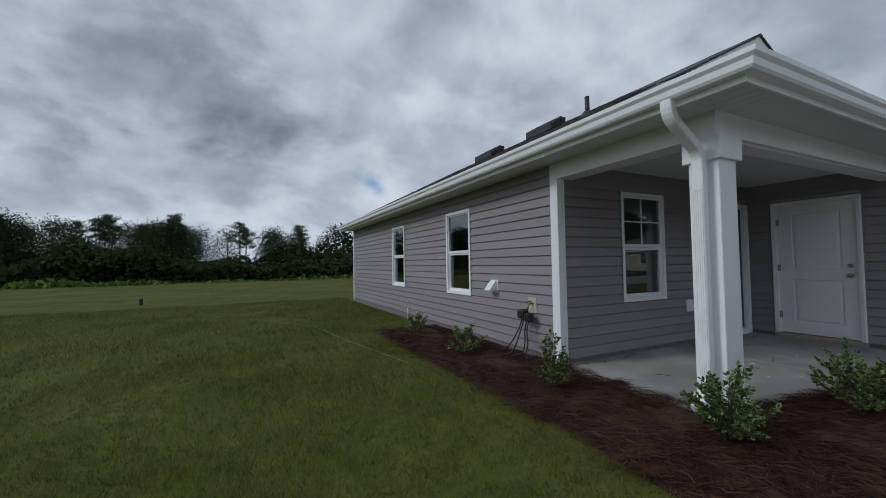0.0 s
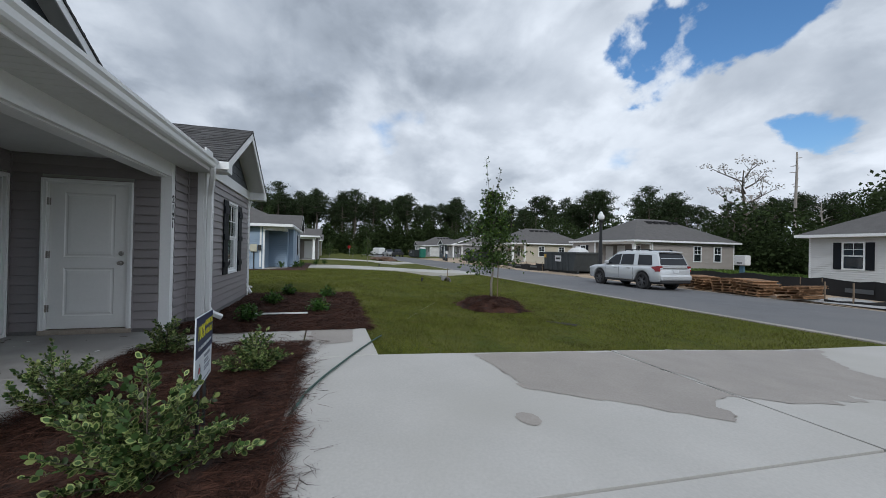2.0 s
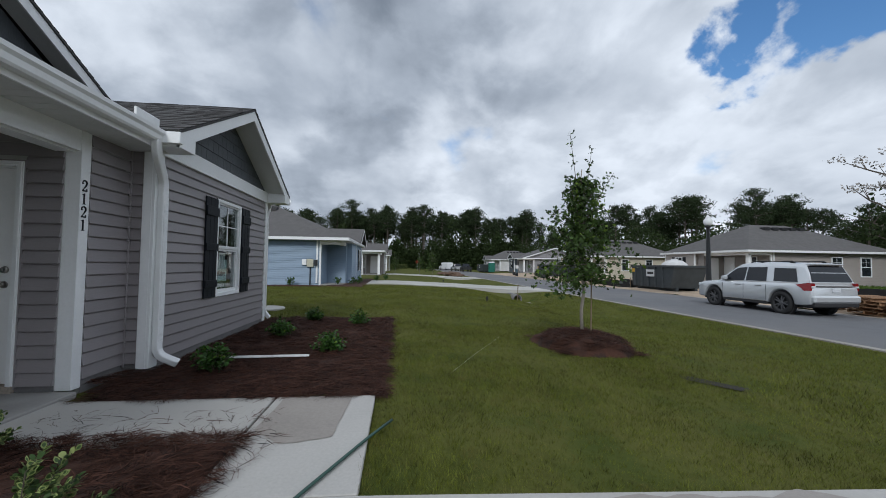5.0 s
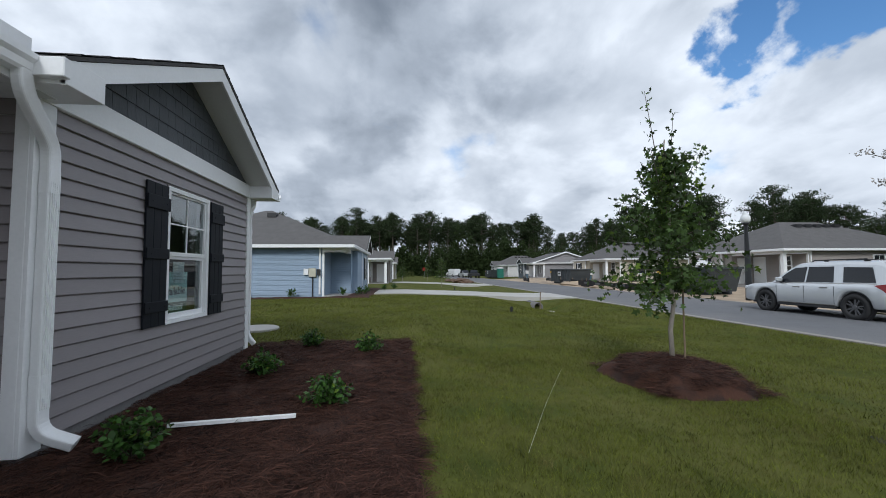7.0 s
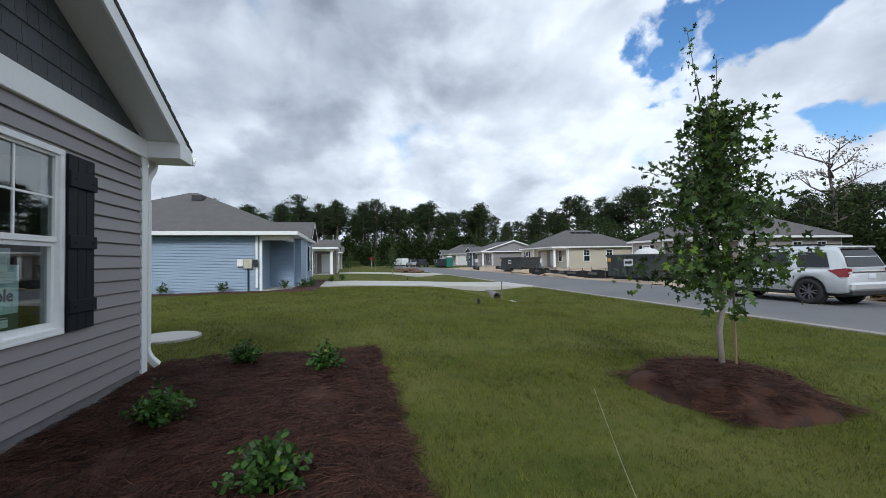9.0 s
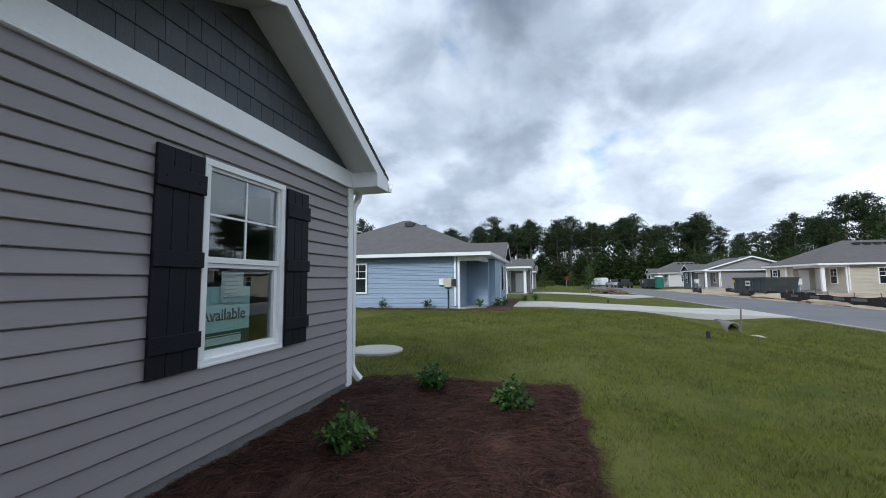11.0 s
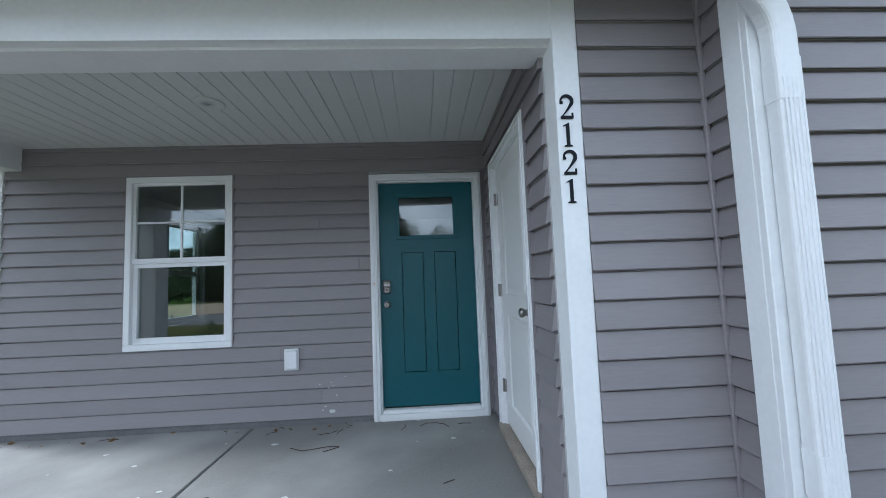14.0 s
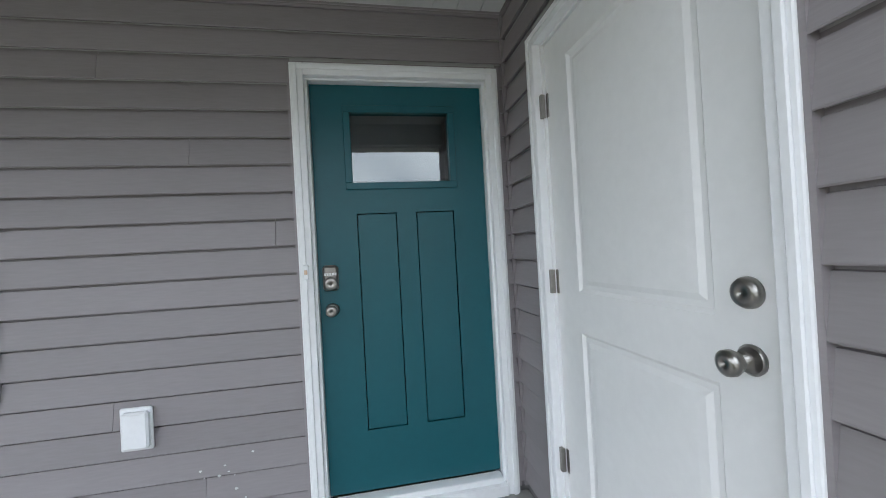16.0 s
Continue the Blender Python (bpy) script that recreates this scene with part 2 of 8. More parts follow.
BLACK = material("black_shutter", (0.008, 0.010, 0.015), 0.6, var=0.15, scale=4, fine=60, spec=0.22, bump=0.12, bump_scale=50, stretch=(3, 3, 0.4))
NICKEL = material("satin_nickel", (0.33, 0.315, 0.295), 0.28, metal=1.0, var=0.08, scale=30)
DARK = material("dark_metal", (0.02, 0.02, 0.022), 0.5, var=0.2, scale=10)
GLASS = glass_material("window_glass", (0.78, 0.84, 0.84), 0.12)
INNER = material("inner_wall", (0.46, 0.46, 0.45), 0.9, var=0.05)
INNER_FLOOR = material("inner_floor", (0.22, 0.20, 0.18), 0.7, var=0.1)

# ---- mesh helpers ----


def quad_box(bm, x0, x1, y0, y1, z0, z1, m=None):
    vs = [bm.verts.new(Vector((x, y, z)) if m is None else m @ Vector((x, y, z))) for x in (x0, x1) for y in (y0, y1) for z in (z0, z1)]
    for f in ((0, 1, 3, 2), (4, 6, 7, 5), (0, 4, 5, 1), (2, 3, 7, 6), (0, 2, 6, 4), (1, 5, 7, 3)):
        bm.faces.new([vs[i] for i in f])
    return bm


def boxes(*specs, m=None, bevel=0.0):
    bm = bmesh.new()
    for s in specs:
        quad_box(bm, *s, m=m)
    bmesh.ops.recalc_face_normals(bm, faces=bm.faces)
    if bevel:
        bmesh.ops.bevel(bm, geom=bm.edges[:], offset=bevel, segments=1, affect="EDGES")
    return bm


def finish(name, bm, mat, smooth=False):
    me = bpy.data.meshes.new(name)
    bm.to_mesh(me)
    bm.free()
    me.materials.append(mat)
    if smooth:
        me.polygons.foreach_set("use_smooth", [True] * len(me.polygons))
    return me


def part(name, bm, mat, parent, label="", smooth=False):
    ob = new(name, finish(name, bm, mat, smooth))
    ob.parent = parent
    return tagged(ob, label)


def thing(name, label, category, group="", kind="", m=None):
    ob = new(name)
    if m is not None:
        ob.matrix_basis = m
    return tagged(ob, label, category, group, kind)


def structure(name, bm, mat, label, category="", smooth=False):
    return tagged(new(name, finish(name, bm, mat, smooth)), label, category, "", "structure")


def prism(outline, axis_len, m):
    """A closed 2D outline (a, b), drawn in local x-z and run along local y."""
    bm = bmesh.new()
    lo = [bm.verts.new(m @ Vector((a, 0, b))) for a, b in outline]
    hi = [bm.verts.new(m @ Vector((a, axis_len, b))) for a, b in outline]
    n = len(outline)
    for i in range(n):
        bm.faces.new((lo[i], lo[(i + 1) % n], hi[(i + 1) % n], hi[i]))
    bm.faces.new(lo); bm.faces.new(hi[::-1])
    bmesh.ops.recalc_face_normals(bm, faces=bm.faces)
    return bm


def tube(points, radius, sides=8, flat=None):
    """A pipe along points; flat=(w, d) gives a rounded rectangular section."""
    bm = bmesh.new()
    pts = [Vector(p) for p in points]
    rings = []
    side = None
    for i, p in enumerate(pts):
        d = (pts[min(i + 1, len(pts) - 1)] - pts[max(i - 1, 0)]).normalized()
        if side is None:
            side = d.orthogonal().normalized() if flat is None else Vector(flat[2]).normalized()
        side = (side - d * side.dot(d)).normalized()
        up = d.cross(side)
        r = radius[i] if isinstance(radius, (list, tuple)) else radius
        ring = []
        for k in range(sides):
            a = 2 * math.pi * (k + 0.5) / sides
            c, s = math.cos(a), math.sin(a)
            if flat:
                e = 0.35
                c, s = math.copysign(abs(c) ** e, c) * flat[0] / 2, math.copysign(abs(s) ** e, s) * flat[1] / 2
            else:
                c, s = c * r, s * r
            ring.append(bm.verts.new(p + side * c + up * s))
        rings.append(ring)
    for a, b in zip(rings, rings[1:]):
        for k in range(sides):
            bm.faces.new((a[k], a[(k + 1) % sides], b[(k + 1) % sides], b[k]))
    bm.faces.new(rings[0][::-1]); bm.faces.new(rings[-1])
    bmesh.ops.recalc_face_normals(bm, faces=bm.faces)
    return bm


def lathe(profile, m=None, sides=20, ring=False):
    """A turned solid; ring: the profile closes on itself and leaves a hole through the middle."""
    bm = bmesh.new()
    rings = []
    for r, z in profile:
        ring = []
        for k in range(sides):
            p = Vector((r * math.cos(2 * math.pi * k / sides), r * math.sin(2 * math.pi * k / sides), z))
            ring.append(bm.verts.new(p if m is None else m @ p))
        rings.append(ring)
    for a, b in zip(rings, rings[1:] + rings[:1] if ring else rings[1:]):
        for k in range(sides):
            bm.faces.new((a[k], a[(k + 1) % sides], b[(k + 1) % sides], b[k]))
    if not ring:
        bm.faces.new(rings[0][::-1]); bm.faces.new(rings[-1])
    bmesh.ops.recalc_face_normals(bm, faces=bm.faces)
    return bm


def wall_frame(ox, oy, dx, dy):
    """Local x runs along the wall, local y points out of its face, z up; the face is seen with x to its right."""
    return Matrix(((dx, dy, 0, ox), (dy, -dx, 0, oy), (0, 0, 1, 0), (0, 0, 0, 1)))


def pierced(m, length, z0, z1, holes, thick=0.14):
    """A wall slab behind its face, with openings (a0, a1, zb, zt) right through."""
    xs = sorted({0, length, *[h[0] for h in holes], *[h[1] for h in holes]})
    specs = []
    for a, b in zip(xs, xs[1:]):
        cut = sorted((h[2], h[3]) for h in holes if h[0] <= a + 1e-6 and h[1] >= b - 1e-6)
        z = z0
        for lo, hi in cut:
            if lo > z + 1e-6:
                specs.append((a, b, -thick, 0, z, lo))
            z = hi
        if z < z1:
            specs.append((a, b, -thick, 0, z, z1))
    return boxes(*specs, m=m)


COURSE = 0.1276
BOARD = ((0.0, 0.010), (0.010, 0.010), (0.020, 0.004), (0.0245, 0.0), (0.0265, 0.004), (0.0085, COURSE - 0.010), (0.0005, COURSE - 0.0075), (0.0, COURSE + 0.004))


def clap(m, parent, length, z0, z1, holes=(), joints=()):
    """Vinyl clapboards on a wall face, one object a board."""
    k = 0
    z = z0
    while z < z1 - 0.02:
        top = min(z + COURSE, z1)
        cuts = [(0.0, 0.0), (length, length)]
        for h in holes:
            if min(h[3], top) - max(h[2], z) > 0.3 * COURSE:
                cuts.append((h[0], h[1]))
        for j in joints:
            if (k + int(j * 7)) % 3 == 0:
                cuts.append((j + 0.35 * (k % 4), j + 0.35 * (k % 4) + 0.002))
        cuts.sort()
        pos = 0.0
        for a, b in cuts:
            if a - pos > 0.02:
                out = [(y, zz if zz < COURSE * 0.5 else min(zz, z1 - z)) for y, zz in BOARD]
                bm = bmesh.new()
                lo = [bm.verts.new(m @ Vector((pos, y, z + zz))) for y, zz in out]
                hi = [bm.verts.new(m @ Vector((a, y, z + zz))) for y, zz in out]
                for i in range(8):
                    bm.faces.new((lo[i], lo[(i + 1) % 8], hi[(i + 1) % 8], hi[i]))
                bm.faces.new(lo); bm.faces.new(hi[::-1])
                bmesh.ops.recalc_face_normals(bm, faces=bm.faces)
                part("siding_board", bm, SIDING, parent)
            pos = max(pos, b)
        z += COURSE
        k += 1


def window(name, m, w, h, label, grid=True, mat=None):
    """A single-hung vinyl window; local origin at the lower corner of its outer frame, y out of the wall."""
    win = thing(name, label, "window", "", "structure", Matrix.Translation(m.translation))
    m = m.to_3x3().to_4x4()
    t = 0.052
    part("window_frame", boxes((0, w, -0.06, 0.03, 0, t), (0, w, -0.06, 0.03, h - t, h), (0, t, -0.06, 0.03, t, h - t), (w - t, w, -0.06, 0.03, t, h - t), bevel=0.004, m=m), mat or TRIM, win, "white vinyl window frame")
    mid = h * 0.5
    s = 0.035
    part("upper_sash", boxes((t, w - t, -0.03, 0.005, mid - 0.01, mid + s), (t, w - t, -0.03, 0.005, h - t - 0.022, h - t), (t, t + 0.022, -0.03, 0.005, mid + s, h - t - 0.022), (w - t - 0.022, w - t, -0.03, 0.005, mid + s, h - t - 0.022), m=m), mat or TRIM, win)
    part("lower_sash", boxes((t, w - t, -0.055, -0.012, mid - 0.045, mid - 0.012), (t, w - t, -0.055, -0.012, t, t + 0.05), (t, t + s, -0.055, -0.012, t + 0.05, mid - 0.045), (w - t - s, w - t, -0.055, -0.012, t + 0.05, mid - 0.045), m=m), mat or TRIM, win)
    if grid:
        for g in (boxes((w / 2 - 0.008, w / 2 + 0.008, -0.022, -0.008, mid + s, h - t - 0.022), m=m), boxes((t + 0.022, w - t - 0.022, -0.021, -0.009, (mid + h - t) / 2 - 0.008, (mid + h - t) / 2 + 0.008), m=m)):
            part("muntin", g, mat or TRIM, win)
    p = part("pane", boxes((t + 0.02, w - t - 0.02, -0.019, -0.0155, mid + s - 0.01, h - t - 0.012), m=m), GLASS, win)
    q = part("pane", boxes((t + s - 0.005, w - t - s + 0.005, -0.040, -0.0365, t + 0.045, mid - 0.04), m=m), GLASS, win)
    p.visible_shadow = q.visible_shadow = False
    part("window_sill", boxes((0.01, w - 0.01, 0.0, 0.036, 0.0, 0.018), m=m), mat or TRIM, win)
    part("sash_latch", boxes((w / 2 - 0.04, w / 2 + 0.04, -0.06, -0.03, mid - 0.012, mid - 0.002), m=m), mat or TRIM, win)
    return win


def lettering(name, body, size, mat, m, parent=None, extrude=0.002, label="", bold=0.0):
    cu = bpy.data.curves.new(name, "FONT")
    cu.body, cu.size, cu.extrude, cu.align_x, cu.offset = body, size, extrude, "CENTER", bold
    tmp = bpy.data.objects.new(name, cu)
    scene.collection.objects.link(tmp)
    bpy.context.view_layer.update()
    me = bpy.data.meshes.new_from_object(tmp.evaluated_get(bpy.context.evaluated_depsgraph_get()))
    bpy.data.objects.remove(tmp)
    me.materials.clear(); me.materials.append(mat)
    ob = new(name, me)
    ob.parent = parent
    ob.matrix_basis = m
    return tagged(ob, label)

# ---- the house ----
W_Z0, W_Z1 = 0.076, 2.5
HX, GX0, GX1, PX = 8.85, 5.05, 8.85, 4.335
PORCH_Y, GAB_Y, BACK = -1.88, -2.135, 10.55
WIN_W, WIN_H, WIN_Z = 0.915, 1.52, 0.70


def sided_wall(name, m, length, z0, z1, holes, label, joints=()):
    w = structure(name, pierced(m, length, -0.15, z1, holes), INNER, label, "wall")
    part("foundation_strip", boxes((0, length, 0, 0.006, -0.15, z0), m=m), FOOTING, w, "grey concrete foundation strip")
    clap(m, w, length, z0, z1, holes, joints)
    return w


F_WEST = wall_frame(0, BACK, 0, -1)
west_holes = [(BACK - y - WIN_W, BACK - y, WIN_Z, WIN_Z + WIN_H) for y in (2.13, 5.32)]
sided_wall("wall_west", F_WEST, BACK, W_Z0, W_Z1, west_holes, "long side wall clad in taupe vinyl clapboard", joints=(3.1, 6.4))
F_PORCH = wall_frame(0, 0, 1, 0)
porch_holes = [(1.12, 1.12 + WIN_W, WIN_Z, WIN_Z + WIN_H), (3.25, 4.275, 0.0, 2.19)]
sided_wall("wall_porch", F_PORCH, PX, 0.054, W_Z1, porch_holes, "porch back wall clad in taupe vinyl clapboard", joints=(2.45,))
F_SIDE = wall_frame(PX, 0, 0, -1)
side_holes = [(0.35, 1.425, 0.0, 2.17)]
sided_wall("wall_garage_entry", F_SIDE, 1.88 - 0.13, 0.054, W_Z1, side_holes, "porch end wall of taupe clapboard beside the white door")
F_STRIP = wall_frame(4.456, PORCH_Y, 1, 0)
sided_wall("wall_strip", F_STRIP, GX0 - 4.456, W_Z0, W_Z1, [], "narrow front wall of taupe clapboard beside the porch post")
F_RETURN = wall_frame(GX0, PORCH_Y, 0, -1)
sided_wall("wall_return", F_RETURN, PORCH_Y - GAB_Y, W_Z0, W_Z1, [], "short return wall of taupe clapboard")
F_GABLE = wall_frame(GX0, GAB_Y, 1, 0)
gable_holes = [(6.592 - GX0, 6.592 - GX0 + WIN_W, WIN_Z, WIN_Z + WIN_H)]
sided_wall("wall_gable", F_GABLE, GX1 - GX0, W_Z0, 2.49, gable_holes, "gabled front wall of taupe clapboard with a shuttered window")
F_EAST = wall_frame(HX, GAB_Y, 0, 1)
structure("wall_east", boxes((HX - 0.14, HX, GAB_Y + 0.14, BACK, -0.15, 2.5)), SIDING, "far side wall in taupe siding", "wall")
structure("wall_north", boxes((0.14, HX - 0.14, BACK - 0.14, BACK, -0.15, 2.5)), SIDING, "rear wall in taupe siding", "wall")
# rooms behind the windows
structure("inner_floor", boxes((0.14, HX - 0.14, 0.14, BACK - 0.14, -0.05, 0.02), (PX + 0.14, HX - 0.14, -1.74, 0.14, -0.05, 0.02), (GX0 + 0.14, HX - 0.14, GAB_Y + 0.14, -1.74, -0.05, 0.02)), INNER_FLOOR, "dim indoor floor", "floor")
structure("inner_ceiling", boxes((0.14, HX - 0.14, 0.14, BACK - 0.14, 2.44, 2.48), (PX + 0.14, HX - 0.14, -1.74, 0.14, 2.44, 2.48), (GX0 + 0.14, HX - 0.14, GAB_Y + 0.14, -1.74, 2.44, 2.48)), INNER, "plain indoor ceiling", "ceiling")
structure("inner_wall", boxes((0.14, PX + 1.0, 4.2, 4.3, 0.02, 2.44), (3.05, 3.15, 0.14, 4.2, 0.02, 2.44), (PX + 0.14, HX - 0.14, 1.5, 1.6, 0.02, 2.44)), INNER, "plain indoor partition wall", "wall")

window("window_1", F_PORCH @ Matrix.Translation((1.12, 0, WIN_Z)), WIN_W, WIN_H, "white single-hung porch window with grid in its upper sash")
window("window_2", F_GABLE @ Matrix.Translation((gable_holes[0][0], 0, WIN_Z)), WIN_W, WIN_H, "white single-hung front window between black shutters")
window("window_3", F_WEST @ Matrix.Translation((west_holes[0][0], 0, WIN_Z)), WIN_W, WIN_H, "white single-hung side window without grid", grid=False)
window("window_4", F_WEST @ Matrix.Translation((west_holes[1][0], 0, WIN_Z)), WIN_W, WIN_H, "white single-hung side window towards the rear", grid=False)

# corner boards, post and frieze
def corner_board(name, specs, label):
    return structure(name, boxes(*specs, bevel=0.004), TRIM, label, "trim")


corner_board("trim_corner_porch", [(-0.032, 0.09, -0.032, 0.0, 0.0, 2.5), (-0.032, 0.0, 0.0, 0.10, 0.0, 2.5)], "white corner board at the porch end of the side wall")
corner_board("trim_corner_rear", [(-0.032, 0.0, BACK - 0.09, BACK, 0.0, 2.5)], "white corner board at the rear")
corner_board("trim_post", [(4.340, 4.456, PORCH_Y - 0.012, PORCH_Y + 0.13, 0.0, 2.5)], "white porch post carrying the house number")
corner_board("trim_corner_gable", [(GX0 - 0.032, GX0 + 0.135, GAB_Y - 0.033, GAB_Y, 0.02, 2.5), (GX0 - 0.032, GX0, GAB_Y, GAB_Y + 0.10, 0.02, 2.5)], "white corner board under the gable return")
corner_board("trim_corner_east", [(GX1 - 0.10, GX1 + 0.022, GAB_Y - 0.033, GAB_Y, 0.02, 2.5), (GX1, GX1 + 0.022, GAB_Y, GAB_Y + 0.10, 0.02, 2.5)], "white corner board at the far front corner")
corner_board("trim_inside_corner", [(GX0 - 0.034, GX0 - 0.012, PORCH_Y - 0.034, PORCH_Y - 0.012, 0.04, 2.5)], "grey inside corner strip")
bpy.data.objects["trim_inside_corner"].data.materials[0] = SIDING
structure("trim_frieze", boxes((GX0 - 0.02, GX1 + 0.02, GAB_Y - 0.036, GAB_Y, 2.49, 2.71), (GX0 - 0.02, GX1 + 0.02, GAB_Y - 0.048, GAB_Y - 0.036, 2.492, 2.515), bevel=0.004), TRIM, "wide white frieze board under the gable", "trim")
structure("trim_ceiling_edge", boxes((0.0, PX, -0.02, 0.0, 2.47, 2.5), (PX - 0.02, PX, -1.75, -0.02, 2.47, 2.5)), SIDING, "taupe channel along the porch ceiling", "trim")
structure("trim_inside_porch", boxes((PX - 0.03, PX - 0.012, -0.03, -0.012, 0.03, 2.47)), SIDING, "taupe inside corner strip in the porch", "trim")
for nm, mm, hs in (("trim_channel_front_door", F_PORCH, porch_holes[1]), ("trim_channel_side_door", F_SIDE, side_holes[0]), ("trim_channel_porch_window", F_PORCH, porch_holes[0]), ("trim_channel_front_window", F_GABLE, gable_holes[0]), ("trim_channel_side_window", F_WEST, west_holes[0]), ("trim_channel_rear_window", F_WEST, west_holes[1])):
    structure(nm, boxes((hs[0] - 0.012, hs[0], 0, 0.027, max(hs[2], 0.03), hs[3] + 0.012), (hs[1], hs[1] + 0.012, 0, 0.027, max(hs[2], 0.03), hs[3] + 0.012), (hs[0], hs[1], 0, 0.027, hs[3], hs[3] + 0.012), m=mm), SIDING, "taupe siding channel round an opening", "trim")
def serif_digit(ch, hgt):
    """A bold serif 1 or 2 in the x-z plane, about 5 mm thick."""
    bm = bmesh.new()
    if ch == "1":
        outline = [(-0.17, 0.0), (0.17, 0.0), (0.17, 0.045), (0.068, 0.075), (0.068, 1.0), (0.02, 1.0), (-0.19, 0.89), (-0.19, 0.85), (-0.068, 0.88), (-0.068, 0.075), (-0.17, 0.045)]
        lo = [bm.verts.new((a * hgt, 0.0, b * hgt)) for a, b in outline]
        hi = [bm.verts.new((a * hgt, -0.005, b * hgt)) for a, b in outline]
        n = len(outline)
        bm.faces.new(lo); bm.faces.new(hi[::-1])
        for i in range(n):
            bm.faces.new((lo[i], lo[(i + 1) % n], hi[(i + 1) % n], hi[i]))
    else:
        path = []
        for k in range(17):
            a = math.radians(195 - 225 * k / 16)
            path.append((0.24 * math.cos(a), 0.74 + 0.24 * math.sin(a), 0.030 + 0.045 * min(1.0, k / 11)))
        path += [(0.10, 0.46, 0.052), (-0.06, 0.26, 0.032), (-0.20, 0.10, 0.026), (-0.235, 0.05, 0.03)]
        rows = []
        for i, (x, z, w) in enumerate(path):
            xa, za, _ = path[max(i - 1, 0)]
            xb, zb, _ = path[min(i + 1, len(path) - 1)]
            d = Vector((xb - xa, zb - za)).normalized()
            px, pz = -d.y * w, d.x * w
            rows.append([bm.verts.new(((x + sx * px) * hgt, y, (z + sx * pz) * hgt)) for sx, y in ((1, 0.0), (-1, 0.0), (-1, -0.005), (1, -0.005))])
        for a, b in zip(rows, rows[1:]):
            for k in range(4):
                bm.faces.new((a[k], a[(k + 1) % 4], b[(k + 1) % 4], b[k]))
        bm.faces.new(rows[0]); bm.faces.new(rows[-1][::-1])
        quad_box(bm, -0.26 * hgt, 0.25 * hgt, -0.0056, 0.0, 0.0, 0.115 * hgt)
        quad_box(bm, 0.205 * hgt, 0.27 * hgt, -0.0062, 0.0, 0.0, 0.24 * hgt)
        quad_box(bm, -0.275 * hgt, -0.155 * hgt, -0.0062, 0.0, 0.64 * hgt, 0.75 * hgt)
    bmesh.ops.recalc_face_normals(bm, faces=bm.faces)
    return bm


digits = thing("house_number", "black serif house number fixed to a white post", "house number", m=Matrix.Translation((4.386, PORCH_Y - 0.012, 1.9)))
for i, ch in enumerate("2121"):
    d = part("digit", serif_digit(ch, 0.108), BLACK, digits)
    d.location = (0, -0.001, 0.012 - i * 0.128)

# porch
structure("beam_front", boxes((-0.03, 4.340, PORCH_Y, PORCH_Y + 0.26, 2.30, 2.5), (-0.03, 4.340, PORCH_Y + 0.05, PORCH_Y + 0.21, 2.285, 2.30)), TRIM, "white wrapped porch beam over the front", "beam")
structure("beam_west", boxes((-0.03, 0.23, PORCH_Y + 0.26, -0.022, 2.30, 2.5)), TRIM, "white wrapped porch beam over the side", "beam")
col = thing("porch_column", "square white porch column with capital and base", "column", kind="structure", m=Matrix.Translation((0.13, -1.75, 0)))
part("shaft", boxes((-0.125, 0.125, -0.125, 0.125, 0.13, 2.11), bevel=0.006), TRIM, col)
part("capital", boxes((-0.16, 0.16, -0.16, 0.16, 2.10, 2.298), bevel=0.006), TRIM, col)
bmc = boxes((-0.155, 0.155, -0.155, 0.155, 0.0, 0.10))
quad_box(bmc, -0.14, 0.14, -0.14, 0.14, 0.10, 0.13)
part("base", bmc, TRIM, col)
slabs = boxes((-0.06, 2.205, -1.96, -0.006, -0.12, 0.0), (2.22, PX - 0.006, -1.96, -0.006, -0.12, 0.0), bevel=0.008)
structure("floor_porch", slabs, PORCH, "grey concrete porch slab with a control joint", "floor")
structure("floor_porch_joint", boxes((2.20, 2.225, -1.955, -0.01, -0.12, -0.012)), FOOTING, "dark control joint in the porch slab", "joint")
n_pan = 34
ceil_specs = []
for i in range(n_pan):
    a, b = 0.0 + i * PX / n_pan, 0.0 + (i + 1) * PX / n_pan
    ceil_specs.append((a + 0.003, b - 0.003, -1.62, 0.0, 2.50, 2.515))
ceil_specs.append((0.0, PX, -1.62, 0.0, 2.508, 2.53))
structure("ceiling_porch", boxes(*ceil_specs), SOFFIT, "white beaded vinyl porch ceiling", "ceiling")
lamp_cover = thing("ceiling_cover", "round white blank cover on the porch ceiling", "cover plate", m=Matrix.Translation((2.27, -0.85, 2.5)))
part("plate", lathe([(0.001, -0.012), (0.085, -0.012), (0.10, -0.004), (0.10, 0.0)], sides=28), SOFFIT, lamp_cover, smooth=True)

# soffits, fascia and gutters
EX, EY = -0.40, -2.27
spec = []
i = 0
x = EX
while x < 5.03:
    spec.append((x + 0.003, min(x + 0.127, 5.05) - 0.003, EY, PORCH_Y + 0.0, 2.50, 2.512))
    x += 0.127
spec.append((EX, 5.05, EY, PORCH_Y, 2.508, 2.52))
structure("soffit_front", boxes(*spec), SOFFIT, "white vented front soffit", "soffit")
spec = [(EX, -0.02, PORCH_Y, BACK + 0.3, 2.508, 2.52)]
y = PORCH_Y
while y < BACK + 0.2:
    spec.append((EX, -0.0, y + 0.003, y + 0.124, 2.50, 2.512))
    y += 0.127
structure("soffit_west", boxes(*spec), SOFFIT, "white vented side soffit", "soffit")
